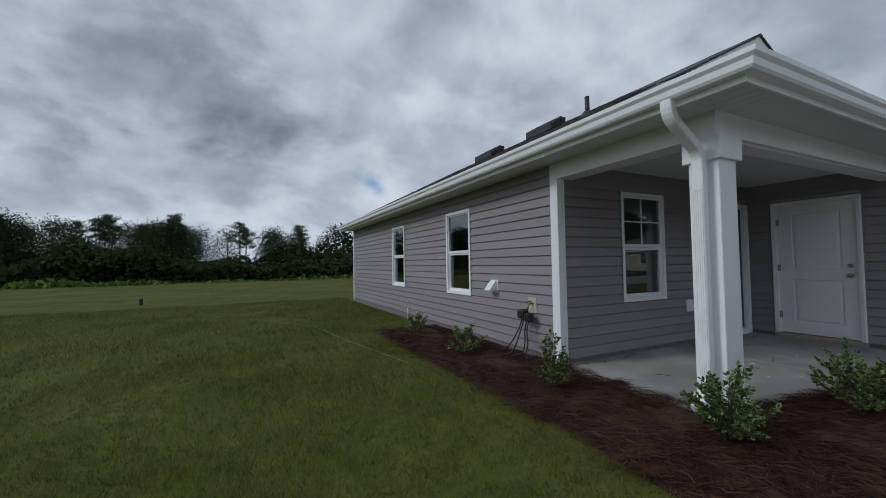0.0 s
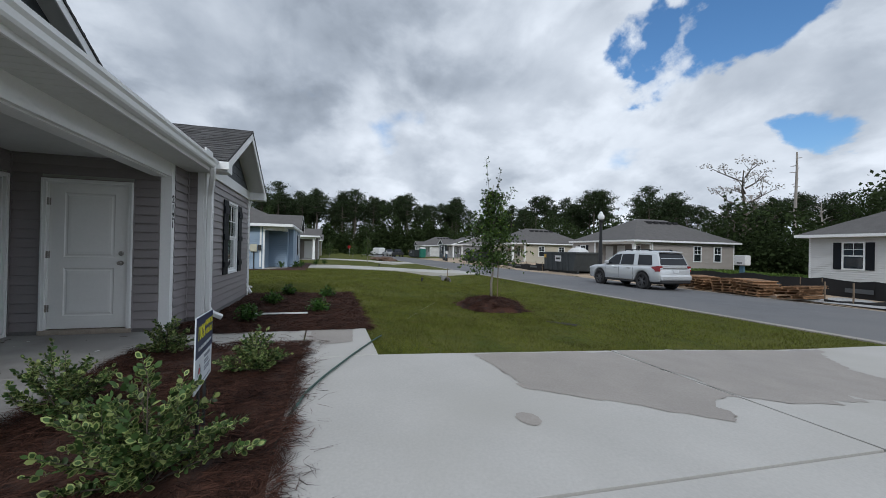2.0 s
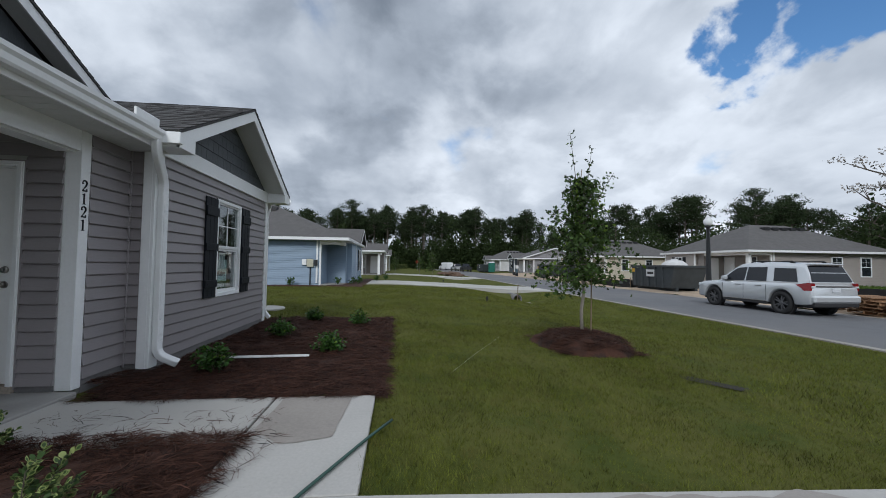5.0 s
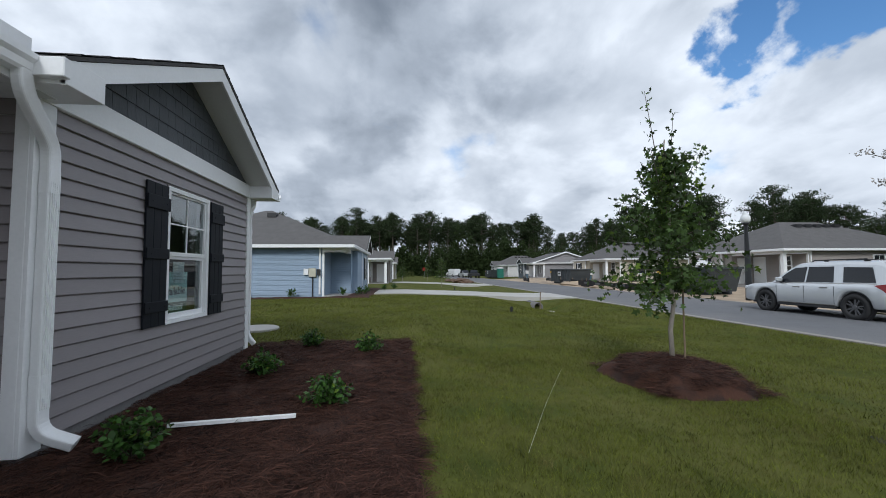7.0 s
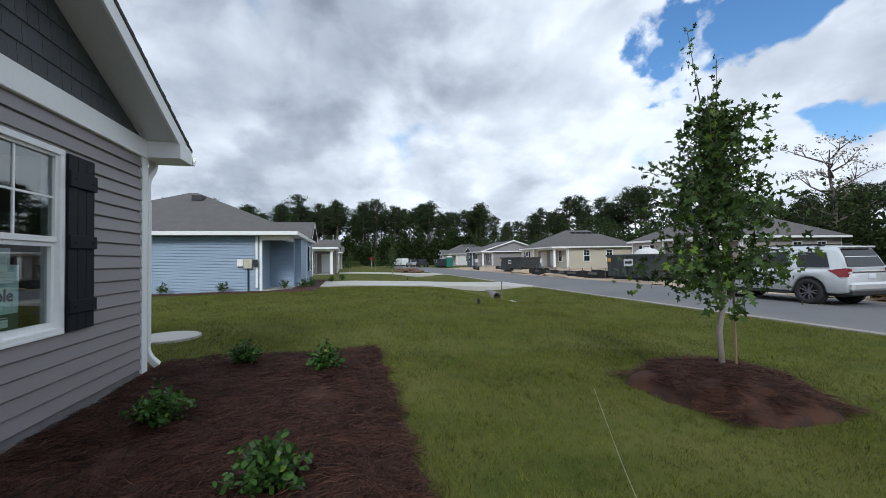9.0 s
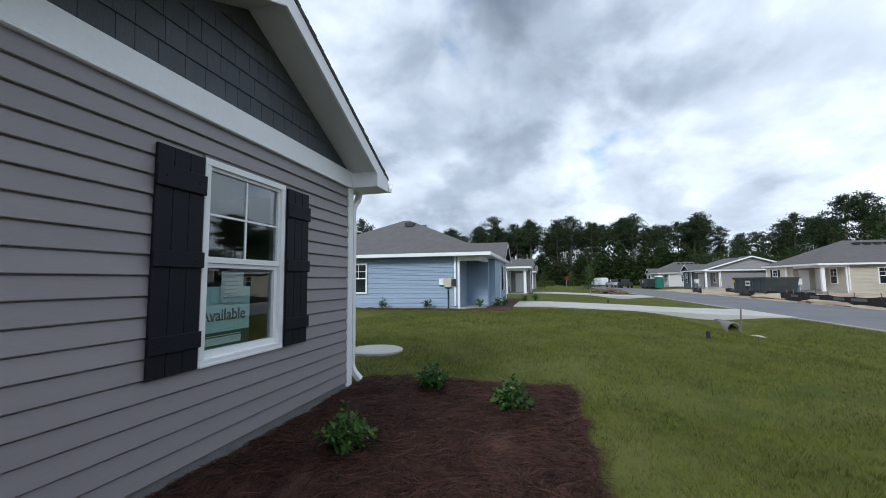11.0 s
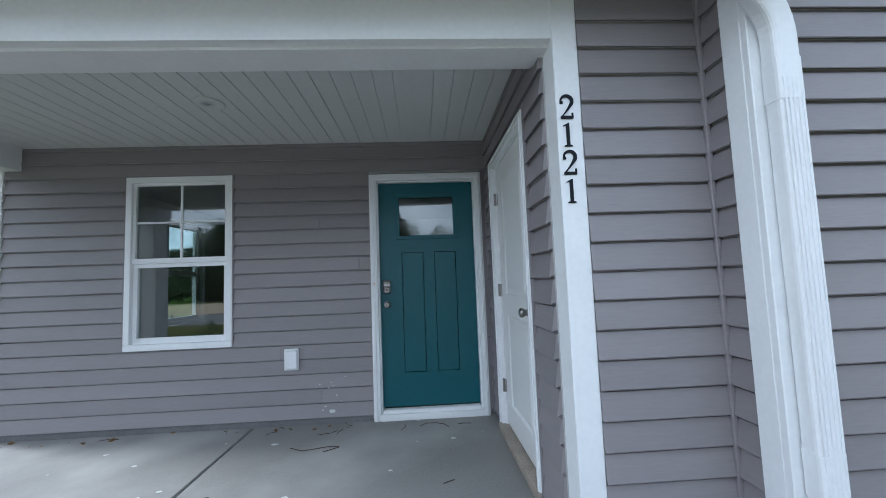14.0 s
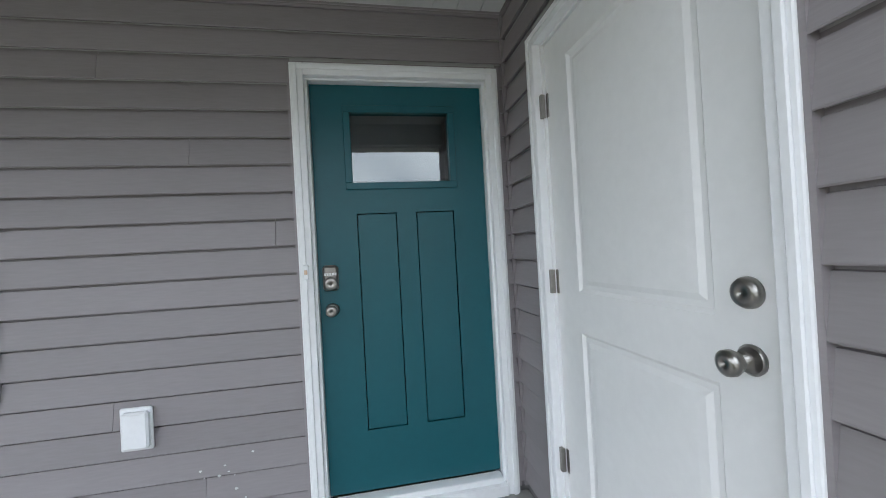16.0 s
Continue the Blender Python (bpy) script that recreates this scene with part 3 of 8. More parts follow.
structure("fascia_front", boxes((EX - 0.02, 4.84, EY - 0.02, EY, 2.485, 2.66)), TRIM, "white front fascia board", "fascia")
structure("fascia_west", boxes((EX - 0.02, EX, EY, BACK + 0.35, 2.485, 2.66)), TRIM, "white side fascia board", "fascia")
# K-style section: (out, z)
KG = ((0.0, 2.535), (0.07, 2.535), (0.085, 2.555), (0.092, 2.60), (0.115, 2.625), (0.118, 2.66), (0.108, 2.66), (0.106, 2.632), (0.084, 2.606), (0.077, 2.56), (0.066, 2.544), (0.008, 2.544), (0.008, 2.655), (0.0, 2.655))


def gutter(name, path, label):
    """path: points (x, y, ox, oy) with the outward mitre at each."""
    g = structure(name, bmesh.new(), TRIM, label, "gutter")
    bm = bmesh.new()
    rows = [[bm.verts.new((px + ox * o, py + oy * o, z)) for o, z in KG] for px, py, ox, oy in path]
    n = len(KG)
    for a, b in zip(rows, rows[1:]):
        for k in range(n):
            bm.faces.new((a[k], a[(k + 1) % n], b[(k + 1) % n], b[k]))
    bm.faces.new(rows[0]); bm.faces.new(rows[-1][::-1])
    bmesh.ops.recalc_face_normals(bm, faces=bm.faces)
    bm.to_mesh(g.data); bm.free()
    return g


gutter("gutter_west_front", [(EX - 0.02, BACK + 0.35, -1, 0), (EX - 0.02, EY - 0.02, -1, -1), (4.80, EY - 0.02, 0, -1)], "white box gutter running round the porch corner")
gutter("gutter_east", [(HX + 0.42, BACK, 1, 0), (HX + 0.42, -2.5, 1, 0)], "white box gutter along the far side")


def elbow(points, r=0.06, steps=5):
    """Round the corners of a polyline."""
    pts = [Vector(p) for p in points]
    out = [pts[0]]
    for a, b, c in zip(pts, pts[1:], pts[2:]):
        d0, d1 = (a - b).normalized(), (c - b).normalized()
        for s in range(steps + 1):
            u = s / steps
            out.append((b + d0 * r) * (1 - u) ** 2 + b * 2 * u * (1 - u) + (b + d1 * r) * u ** 2)
    out.append(pts[-1])
    return out


def downspout(label, points, straps, w=0.098, d=0.075, side=(1, 0, 0)):
    o = Vector(points[-1])
    t = thing("downspout", label, "downspout", m=Matrix.Translation((o.x, o.y, 0)))
    rel = [Vector(p) - Vector((o.x, o.y, 0)) for p in points]
    part("pipe", tube(elbow(rel, 0.10), 0.04, 16, flat=(w, d, side)), TRIM, t)
    for z in straps:
        v = rel[3]
        part("sleeve", tube([(v.x, v.y, z), (v.x, v.y, z + 0.16)], 0.04, 16, flat=(w + 0.006, d + 0.006, side)), TRIM, t)
    v = rel[3]
    for k in range(5):
        a = (k - 2) * 0.017
        if abs(side[0]) > 0.5:
            rib = boxes((v.x + a - 0.004, v.x + a + 0.004, v.y - d / 2 - 0.004, v.y + d / 2, 0.32, rel[3].z - 0.02))
        else:
            rib = boxes((v.x - d / 2 - 0.004, v.x + d / 2, v.y + a - 0.004, v.y + a + 0.004, 0.32, rel[3].z - 0.02))
        part("rib", rib, TRIM, t)
    return t


downspout("white ribbed downspout on the porch column", [(-0.46, -1.76, 2.56), (-0.46, -1.76, 2.42), (-0.075, -1.76, 2.17), (-0.075, -1.76, 1.93), (-0.075, -1.76, 0.16), (-0.22, -1.76, 0.06)], (1.85, 0.42), side=(0, 1, 0))
downspout("white ribbed downspout at the gable corner", [(4.72, -2.335, 2.56), (4.72, -2.335, 2.44), (5.10, -2.21, 2.17), (5.10, -2.21, 1.93), (5.10, -2.21, 0.16), (5.16, -2.41, 0.05)], (1.83, 0.40))
downspout("white downspout at the far front corner", [(9.10, -2.13, 2.56), (9.10, -2.13, 2.42), (8.925, -2.13, 2.28), (8.925, -2.13, 2.02), (8.925, -2.13, 0.20), (8.99, -2.22, 0.06)], (1.7,), 0.075, 0.07, (0, 1, 0))

# roofs
SL = 0.506


def roof_plane(name, corners, up, label):
    """Lapped shingle courses on a sloping polygon; corners in order, up: unit plan vector uphill."""
    u = Vector((-up[1], up[0], 0))
    p0 = Vector(corners[0])
    vv = Vector((up[0], up[1], SL)).normalized()
    nn = u.cross(vv)
    if nn.z < 0:
        nn, u = -nn, -u
    uv = [((Vector(c) - p0).dot(u), (Vector(c) - p0).dot(vv)) for c in corners]
    umin, umax = min(a for a, b in uv), max(a for a, b in uv)
    vmin, vmax = min(b for a, b in uv), max(b for a, b in uv)
    bm = bmesh.new()
    rng = random.Random(name)
    v = vmin
    while v < vmax:
        a = umin - rng.random() * 0.3
        while a < umax:
            wd = rng.uniform(0.22, 0.42)
            lift = rng.choice((0.008, 0.012, 0.016))
            q = []
            for du, dv, h in ((a, v, lift), (a + wd, v, lift), (a + wd, v + 0.15, 0.003), (a, v + 0.15, 0.003)):
                q.append(bm.verts.new(p0 + u * du + vv * dv + nn * h))
            lo = [bm.verts.new(p0 + u * du + vv * v) for du in (a, a + wd)]
            bm.faces.new(q); bm.faces.new((lo[0], lo[1], q[1], q[0]))
            a += wd
        v += 0.142
    cen = sum((Vector(c) for c in corners), Vector()) / len(corners)
    for i, c in enumerate(corners):
        e = Vector(corners[(i + 1) % len(corners)]) - Vector(c)
        side = Vector((e.y, -e.x, 0))
        if side.length < 1e-6:
            continue
        if side.dot(cen - Vector(c)) > 0:
            side = -side
        bmesh.ops.bisect_plane(bm, geom=bm.verts[:] + bm.edges[:] + bm.faces[:], plane_co=Vector(c), plane_no=side, clear_outer=True)
    for f in [[Vector(c) for c in corners]]:
        top = [bm.verts.new(c - nn * 0.002) for c in f]
        bot = [bm.verts.new(c - nn * 0.03) for c in f]
        bm.faces.new(top); bm.faces.new(bot[::-1])
        for i in range(len(f)):
            bm.faces.new((top[i], bot[i], bot[(i + 1) % len(f)], top[(i + 1) % len(f)]))
    return structure(name, bm, ROOFING, label, "roof")


E0, EYR, RX, RYF, RYB = -0.45, -2.36, 4.43, -0.28, 10.95
ez = 2.665
rz = ez + SL * (RX - E0)
hz = ez + SL * (RYF - EYR)
roof_plane("roof_west", [(E0, EYR, ez), (E0, RYB, ez), (RX, RYB, rz), (RX, RYF, rz), (E0 + RYF - EYR, RYF, hz)], (1, 0), "dark grey shingled main roof slope")
roof_plane("roof_porch", [(E0, EYR, ez), (E0 + RYF - EYR, RYF, hz), (6.5, RYF, hz), (4.86, EYR, ez)], (0, 1), "dark grey shingled porch roof")
roof_plane("roof_east", [(9.31, RYF, ez), (9.31, RYB, ez), (RX, RYB, rz), (RX, RYF, rz)], (-1, 0), "dark grey shingled far roof slope")
GC, GR, GE = 6.98, 3.80, 2.20
gez = GR - SL * GE
roof_plane("roof_gable_west", [(GC - GE, -2.53, gez), (GC, -2.53, GR), (GC, 0.5, GR), (GC - GE, 0.5, gez)], (1, 0), "dark grey shingled gable slope facing the porch")
roof_plane("roof_gable_east", [(GC + GE, -2.53, gez), (GC, -2.53, GR), (GC, 0.5, GR), (GC + GE, 0.5, gez)], (-1, 0), "dark grey shingled gable slope facing away")
structure("wall_gable_main", prism([(0.1, 2.5), (RX, rz - 0.12), (8.76, 2.5)], 0.1, Matrix.Translation((0, 0.02, 0))), SHAKE, "dark slate gable wall above the porch roof", "wall")
structure("wall_gable_rear", prism([(0.1, 2.5), (RX, rz - 0.12), (8.76, 2.5)], 0.1, Matrix.Translation((0, BACK - 0.1, 0))), SHAKE, "rear gable wall", "wall")


def rake(name, cx, top, half, y0, y1, label, width=0.16, soffit=True):
    """A pair of rake boards with their sloping soffits."""
    specs = []
    for s in (-1, 1):
        m = Matrix(((s, 0, 0, cx), (0, 1, 0, 0), (0, 0, 1, top), (0, 0, 0, 1)))
        out = [(0, -0.04), (half, -0.04 - SL * half), (half, -0.04 - SL * half - width), (0, -0.04 - width)]
        structure(name, prism(out, 0.025, m @ Matrix.Translation((0, y0, 0))), TRIM, label, "trim")
        out = [(0, -0.14), (half - 0.02, -0.14 - SL * half), (half - 0.02, -0.16 - SL * half), (0, -0.16)]
        structure(name + "_soffit", prism(out, y1 - y0 - 0.025, m @ Matrix.Translation((0, y0 + 0.025, 0))), SOFFIT, "white sloping soffit under the rake", "soffit")


rake("trim_rake_gable", GC, GR, GE - 0.02, -2.52, -2.136, "white rake board on the front gable")
rake("trim_rake_main", RX, rz, 4.86, -0.26, 0.02, "white rake board on the main gable")
# boxed eave returns of the front gable
for nm, s in (("left", -1), ("right", 1)):
    xa, xb = sorted((GC + s * (GE - 0.36), GC + s * (GE - 0.02)))
    b = boxes((xa, xb, -2.525, GAB_Y, 2.505, 2.70), bevel=0.004)
    structure("trim_return", b, TRIM, "white boxed eave return of the gable", "trim")
structure("trim_kick_board", boxes((4.42, 4.80, -2.31, -2.285, 2.66, 2.80)), TRIM, "white board closing the roof end above the gutter", "trim")
gutter_end = structure("gutter_return", boxes((4.74, 4.80, -2.56, -2.30, 2.53, 2.66), bevel=0.006), TRIM, "short white gutter end beside the gable return", "gutter")

# gable triangle of slate shakes
tri = structure("wall_gable_shake", prism([(GC - 1.87, 2.70), (GC, 2.70 + 1.87 * SL), (GC + 1.87, 2.70)], 0.10, Matrix.Translation((0, GAB_Y, 0))), SHAKE, "front gable clad in dark slate shakes", "wall")
rng = random.Random(5)
z = 2.712
apex = 2.70 + 1.70 * SL
while z < apex - 0.02:
    a = GC - 1.9 - rng.random() * 0.1
    while a < GC + 1.9:
        wd = rng.uniform(0.11, 0.20)
        bm = boxes((a + 0.002, a + wd - 0.002, GAB_Y - 0.018, GAB_Y, z, z + 0.18))
        for v in bm.verts:
            if v.co.z > z + 0.1:
                v.co.y += 0.011 if v.co.y < GAB_Y - 0.01 else 0
        for s in (-1, 1):
            bmesh.ops.bisect_plane(bm, geom=bm.verts[:] + bm.edges[:] + bm.faces[:], plane_co=(GC, 0, apex), plane_no=(s * SL, 0, 1), clear_outer=True)
        if len(bm.faces) > 2:
            part("shake", bm, SHAKE, tri)
        else:
            bm.free()
        a += wd
    z += 0.175

# roof fittings
for x, y in ((3.35, 4.0), (3.35, 6.6)):
    zz = ez + SL * (x - E0)
    v = thing("roof_vent", "black ridge-style vent on the roof slope", "roof vent", "roof vents", m=Matrix.Translation((x, y, zz)))
    part("hood", prism([(-0.25, -0.10), (0.25, 0.15), (0.25, 0.27), (0.05, 0.24), (-0.23, 0.02)], 0.9, Matrix.Translation((0, -0.5, 0))), DARK, v)
    for k in range(3):
        part("flange", boxes((-0.26 + 0.17 * k, -0.21 + 0.17 * k, -0.515, 0.415, -0.1 + 0.10 * k, 0.08 + 0.095 * k)), DARK, v)
pz = ez + SL * (1.83 - E0)
vp = thing("vent_pipe", "black plumbing vent pipe through the roof", "vent pipe", m=Matrix.Translation((1.83, 1.17, pz)))
part("pipe", tube([(0, 0, -0.1), (0, 0, 0.32)], 0.04, 14), DARK, vp, smooth=True)
part("boot", lathe([(0.13, -0.06), (0.09, 0.03), (0.05, 0.07), (0.045, 0.07)]), DARK, vp)

# ---- ground ----
def ground_z(x, y):
    """Lawn level: flat by the house, falling to a ditch before the road."""
    if y > -4.8:
        return -0.06
    if y > -21.9:
        road = max(0.0, min(1.0, (-4.8 - y) / 10.2))
        z = -0.06 - 0.40 * road
        if y < -8.5 and y > -15.0:
            z -= 0.24 * math.sin(math.pi * (-8.5 - y) / 6.5) ** 2 * max(0.15, min(1.0, (x - 3.0) / 10.0))
        if 14 < x < 23.6 and -15.0 < y < -8.6:
            z -= 0.45 * math.exp(-((x - 22.0) / 2.6) ** 2 - ((y + 12.0) / 1.2) ** 2)
        return z
    return -0.46


def sheet(name, x0, x1, y0, y1, nx, ny, mat, label, dz=0.0, fz=ground_z, cat="ground"):
    bm = bmesh.new()
    vs = [[bm.verts.new((x0 + (x1 - x0) * i / nx, y0 + (y1 - y0) * j / ny, fz(x0 + (x1 - x0) * i / nx, y0 + (y1 - y0) * j / ny) + dz)) for j in range(ny + 1)] for i in range(nx + 1)]
    for i in range(nx):
        for j in range(ny):
            bm.faces.new((vs[i][j], vs[i + 1][j], vs[i + 1][j + 1], vs[i][j + 1]))
    return structure(name, bm, mat, label, cat, smooth=True)


def ground_bm():
    xs = [-2500, -300, -80, -30] + [x * 1.0 for x in range(-20, 61)] + [80, 120, 300, 2500]
    ys = [-2500, -300, -90] + [-60, -40, -30, -24] + [-22 + 0.5 * k for k in range(0, 37)] + [-2, 5, 20, 40, 120, 400, 2500]
    bm = bmesh.new()
    vs = [[bm.verts.new((x, y, ground_z(x, y))) for y in ys] for x in xs]
    for i in range(len(xs) - 1):
        for j in range(len(ys) - 1):
            bm.faces.new((vs[i][j], vs[i + 1][j], vs[i + 1][j + 1], vs[i][j + 1]))
    return bm


structure("ground", ground_bm(), LAWN, "mown yellow-green lawn sloping to a ditch", "ground", smooth=True)


def drive_z(x, y):
    return ground_z(-10, y) if y < -4.8 else -0.06


DRV = 0.035
pans = [(-2.45, -0.565, -8.185, -3.83), (-0.535, 2.45, -8.185, -3.83), (-2.45, -0.565, -15.2, -8.215), (-0.535, 2.45, -15.2, -8.215)]
drv = structure("driveway", boxes((-2.45, 2.45, -4.2, -3.84, -0.3, -0.06)), FOOTING, "pale concrete driveway in jointed panels", "driveway")
for x0, x1, y0, y1 in pans:
    bm = bmesh.new()
    n = 14
    for k in range(n):
        ya, yb = y0 + (y1 - y0) * k / n, y0 + (y1 - y0) * (k + 1) / n
        za, zb = drive_z(0, ya) + DRV, drive_z(0, yb) + DRV
        q = [bm.verts.new(p) for p in ((x0, ya, za), (x1, ya, za), (x1, yb, zb), (x0, yb, zb))]
        bm.faces.new(q)
        for p, r in (((x0, ya, za), (x0, yb, zb)), ((x1, yb, zb), (x1, ya, za))):
            e = [bm.verts.new(v) for v in (p, r, (r[0], r[1], r[2] - 0.15), (p[0], p[1], p[2] - 0.15))]
            bm.faces.new(e)
    for yy, flip in ((y0, 0), (y1, 1)):
        zz = drive_z(0, yy) + DRV
        bm.faces.new([bm.verts.new(v) for v in ((x0, yy, zz), (x1, yy, zz), (x1, yy, zz - 0.15), (x0, yy, zz - 0.15))])
    bmesh.ops.remove_doubles(bm, verts=bm.verts, dist=0.001)
    bmesh.ops.recalc_face_normals(bm, faces=bm.faces)
    part("slab", bm, CONCRETE, drv)
wk = structure("walkway", boxes((3.20, 4.10, -4.76, -1.975, -0.3, -0.10)), FOOTING, "pale concrete path from driveway to porch", "path")
part("slab", boxes((3.22, 4.10, -3.83, -1.97, -0.16, -0.02), bevel=0.006), CONCRETE, wk)
part("slab", boxes((2.465, 4.10, -4.76, -3.85, -0.16, -0.022), bevel=0.006), CONCRETE, wk)
sheet("road", -400, 400, -21.8, -15.2, 40, 4, ASPHALT, "grey asphalt street", 0.02, lambda x, y: -0.46 + 0.04 * (1 - abs((y + 18.5) / 3.3)), "road")
KERB = material("road_edging", (0.30, 0.278, 0.25), 0.9, var=0.25, scale=0.8, fine=30)
structure("kerb_near", boxes((-400, 400, -15.3, -15.05, -0.6, -0.43)), KERB, "flat pale concrete road edging", "kerb")
structure("kerb_far", boxes((-400, 400, -21.95, -21.7, -0.6, -0.43)), KERB, "flat pale concrete road edging on the far side", "kerb")
sheet("ground_site", -60, 75, -33, -21.9, 90, 16, DIRT, "bare sandy building ground across the street", 0.03, lambda x, y: -0.45 + 0.10 * noise.noise((x * 0.5, y * 0.5, 0)) + 0.025 * (-21.9 - y), "ground")
# straw beds
def bed(name, x0, x1, y0, y1, label, wob=0.07, drop=0.0):
    nx, ny = int((x1 - x0) / 0.12) + 1, int((y1 - y0) / 0.12) + 1
    bm = bmesh.new()
    vs = []
    for i in range(nx + 1):
        row = []
        for j in range(ny + 1):
            x, y = x0 + (x1 - x0) * i / nx, y0 + (y1 - y0) * j / ny
            e = min(i, nx - i, j, ny - j)
            z = -0.058 + (0.0 if e == 0 else 0.03 + 0.03 * min(e, 3) / 3 + 0.03 * noise.noise((x * 2.5, y * 2.5, 3)) - drop)
            if e <= 1:
                x += wob * noise.noise((y * 3, x * 3, 1)); y += wob * noise.noise((x * 3, y * 3, 8))
            row.append(bm.verts.new((x, y, z)))
        vs.append(row)
    for i in range(nx):
        for j in range(ny):
            bm.faces.new((vs[i][j], vs[i + 1][j], vs[i + 1][j + 1], vs[i][j + 1]))
    return structure(name, bm, MULCH, label, "mulch bed", smooth=True)


BEDS = [(-1.25, 0.0, -1.96, 3.55), (-1.30, 3.22, -3.86, -1.96), (4.10, 9.55, -4.85, -2.14), (4.46, 5.05, -2.14, -1.89)]
for k, b in enumerate(BEDS):
    bed("bed_%d" % (k + 1), *b, "brown pine straw bed along the house", drop=0.035 if k == 2 else 0.0)

# ---- doors ----
d1 = thing("door_1", "closed teal front door with a small window and white frame", "door", kind="structure", m=Matrix.Translation((3.762, 0, 0)))
dm = Matrix(((1, 0, 0, -3.762), (0, -1, 0, 0), (0, 0, 1, 0), (0, 0, 0, 1)))
part("casing", boxes((3.25, 3.312, -0.02, 0.035, 0.0, 2.195), (4.213, 4.275, -0.02, 0.035, 0.0, 2.195), (3.312, 4.213, -0.02, 0.035, 2.135, 2.195), (3.262, 3.285, 0.035, 0.045, 0.0, 2.183), (4.24, 4.263, 0.035, 0.045, 0.0, 2.183), (3.285, 4.24, 0.035, 0.045, 2.16, 2.183), m=dm, bevel=0.003), TRIM, d1, "white brickmould casing")
part("jamb", boxes((3.30, 3.325, -0.14, -0.0, 0.02, 2.14), (4.20, 4.225, -0.14, -0.0, 0.02, 2.14), (3.325, 4.20, -0.14, -0.0, 2.125, 2.14), m=dm), TRIM, d1)
part("threshold", boxes((3.312, 4.213, -0.10, 0.045, 0.0, 0.055), (3.33, 4.195, -0.05, 0.02, 0.055, 0.085), m=dm, bevel=0.004), TRIM, d1, "scuffed pale threshold")
SX0, SX1, SZ0, SZ1, SY = 3.327, 4.198, 0.095, 2.123, -0.045
lx0, lx1, lz0, lz1 = 3.515, 4.015, 1.63, 1.985
pan = [(3.525, 3.725, 0.39, 1.475), (3.825, 4.025, 0.39, 1.475)]
holes = [(lx0 - SX0, lx1 - SX0, lz0, lz1)] + [(a - SX0, b - SX0, c, d) for a, b, c, d in pan]
sm = dm @ Matrix.Translation((SX0, SY, 0))
part("door_slab", pierced(sm, SX1 - SX0, SZ0, SZ1, holes, 0.044), TEAL, d1, "teal painted slab")
for a, b, c, d in pan:
    part("panel", boxes((a + 0.004, b - 0.004, SY - 0.03, SY - 0.006, c + 0.004, d - 0.004), m=dm, bevel=0.002), TEAL, d1, "flat recessed teal panel")
fr = part("lite_frame", boxes((lx0 - 0.035, lx1 + 0.035, SY, SY + 0.012, lz1, lz1 + 0.035), (lx0 - 0.035, lx1 + 0.035, SY, SY + 0.012, lz0 - 0.035, lz0), (lx0 - 0.035, lx0, SY, SY + 0.012, lz0, lz1), (lx1, lx1 + 0.035, SY, SY + 0.012, lz0, lz1), m=dm, bevel=0.003), TEAL, d1)
gl = part("pane", boxes((lx0, lx1, SY - 0.022, SY - 0.018, lz0, lz1), m=dm), GLASS, d1)
gl.visible_shadow = False


def turned(profile, x, y, z, face):
    """A turned knob standing out of a door along face ('y' or 'x', outwards negative)."""
    m = Matrix.Translation((x, y, z)) @ (pose(0, 0, 0, 90, 0, 0) if face == "y" else pose(0, 0, 0, 0, -90, 0))
    return lathe(profile, m, 24)


KNOB = [(0.032, 0.0), (0.033, 0.006), (0.024, 0.012), (0.012, 0.018), (0.012, 0.034), (0.022, 0.042), (0.028, 0.056), (0.027, 0.068), (0.018, 0.074), (0.008, 0.075), (0.006, 0.070), (0.001, 0.070)]
BOLT = [(0.034, 0.0), (0.034, 0.008), (0.029, 0.018), (0.014, 0.021), (0.010, 0.018), (0.001, 0.018)]
kb = part("knob", turned(KNOB, 3.385 - 3.762, -SY, 1.005, "y"), NICKEL, d1, "satin nickel knob", True)
kp = part("keypad_lock", boxes((3.347, 3.422, SY, SY + 0.022, 1.10, 1.225), m=dm, bevel=0.012), NICKEL, d1, "nickel keypad deadbolt")
for i in range(5):
    part("key", boxes((3.354 + 0.0125 * i, 3.364 + 0.0125 * i, SY + 0.022, SY + 0.025, 1.175, 1.188), m=dm), TRIM, kp)
part("cylinder", turned(BOLT, 3.385 - 3.762, -SY - 0.02, 1.135, "y"), NICKEL, kp, smooth=True)
bell = thing("door_bell", "slim white doorbell button on the door casing", "doorbell", m=Matrix.Translation((3.283, -0.045, 1.20)))
part("body", boxes((-0.013, 0.013, -0.014, 0.0, -0.035, 0.035), bevel=0.004), TRIM, bell)
part("button", boxes((-0.007, 0.007, -0.018, -0.013, -0.010, 0.010), bevel=0.002), material("button_glow", (0.75, 0.55, 0.40), 0.4), bell, "small amber button")

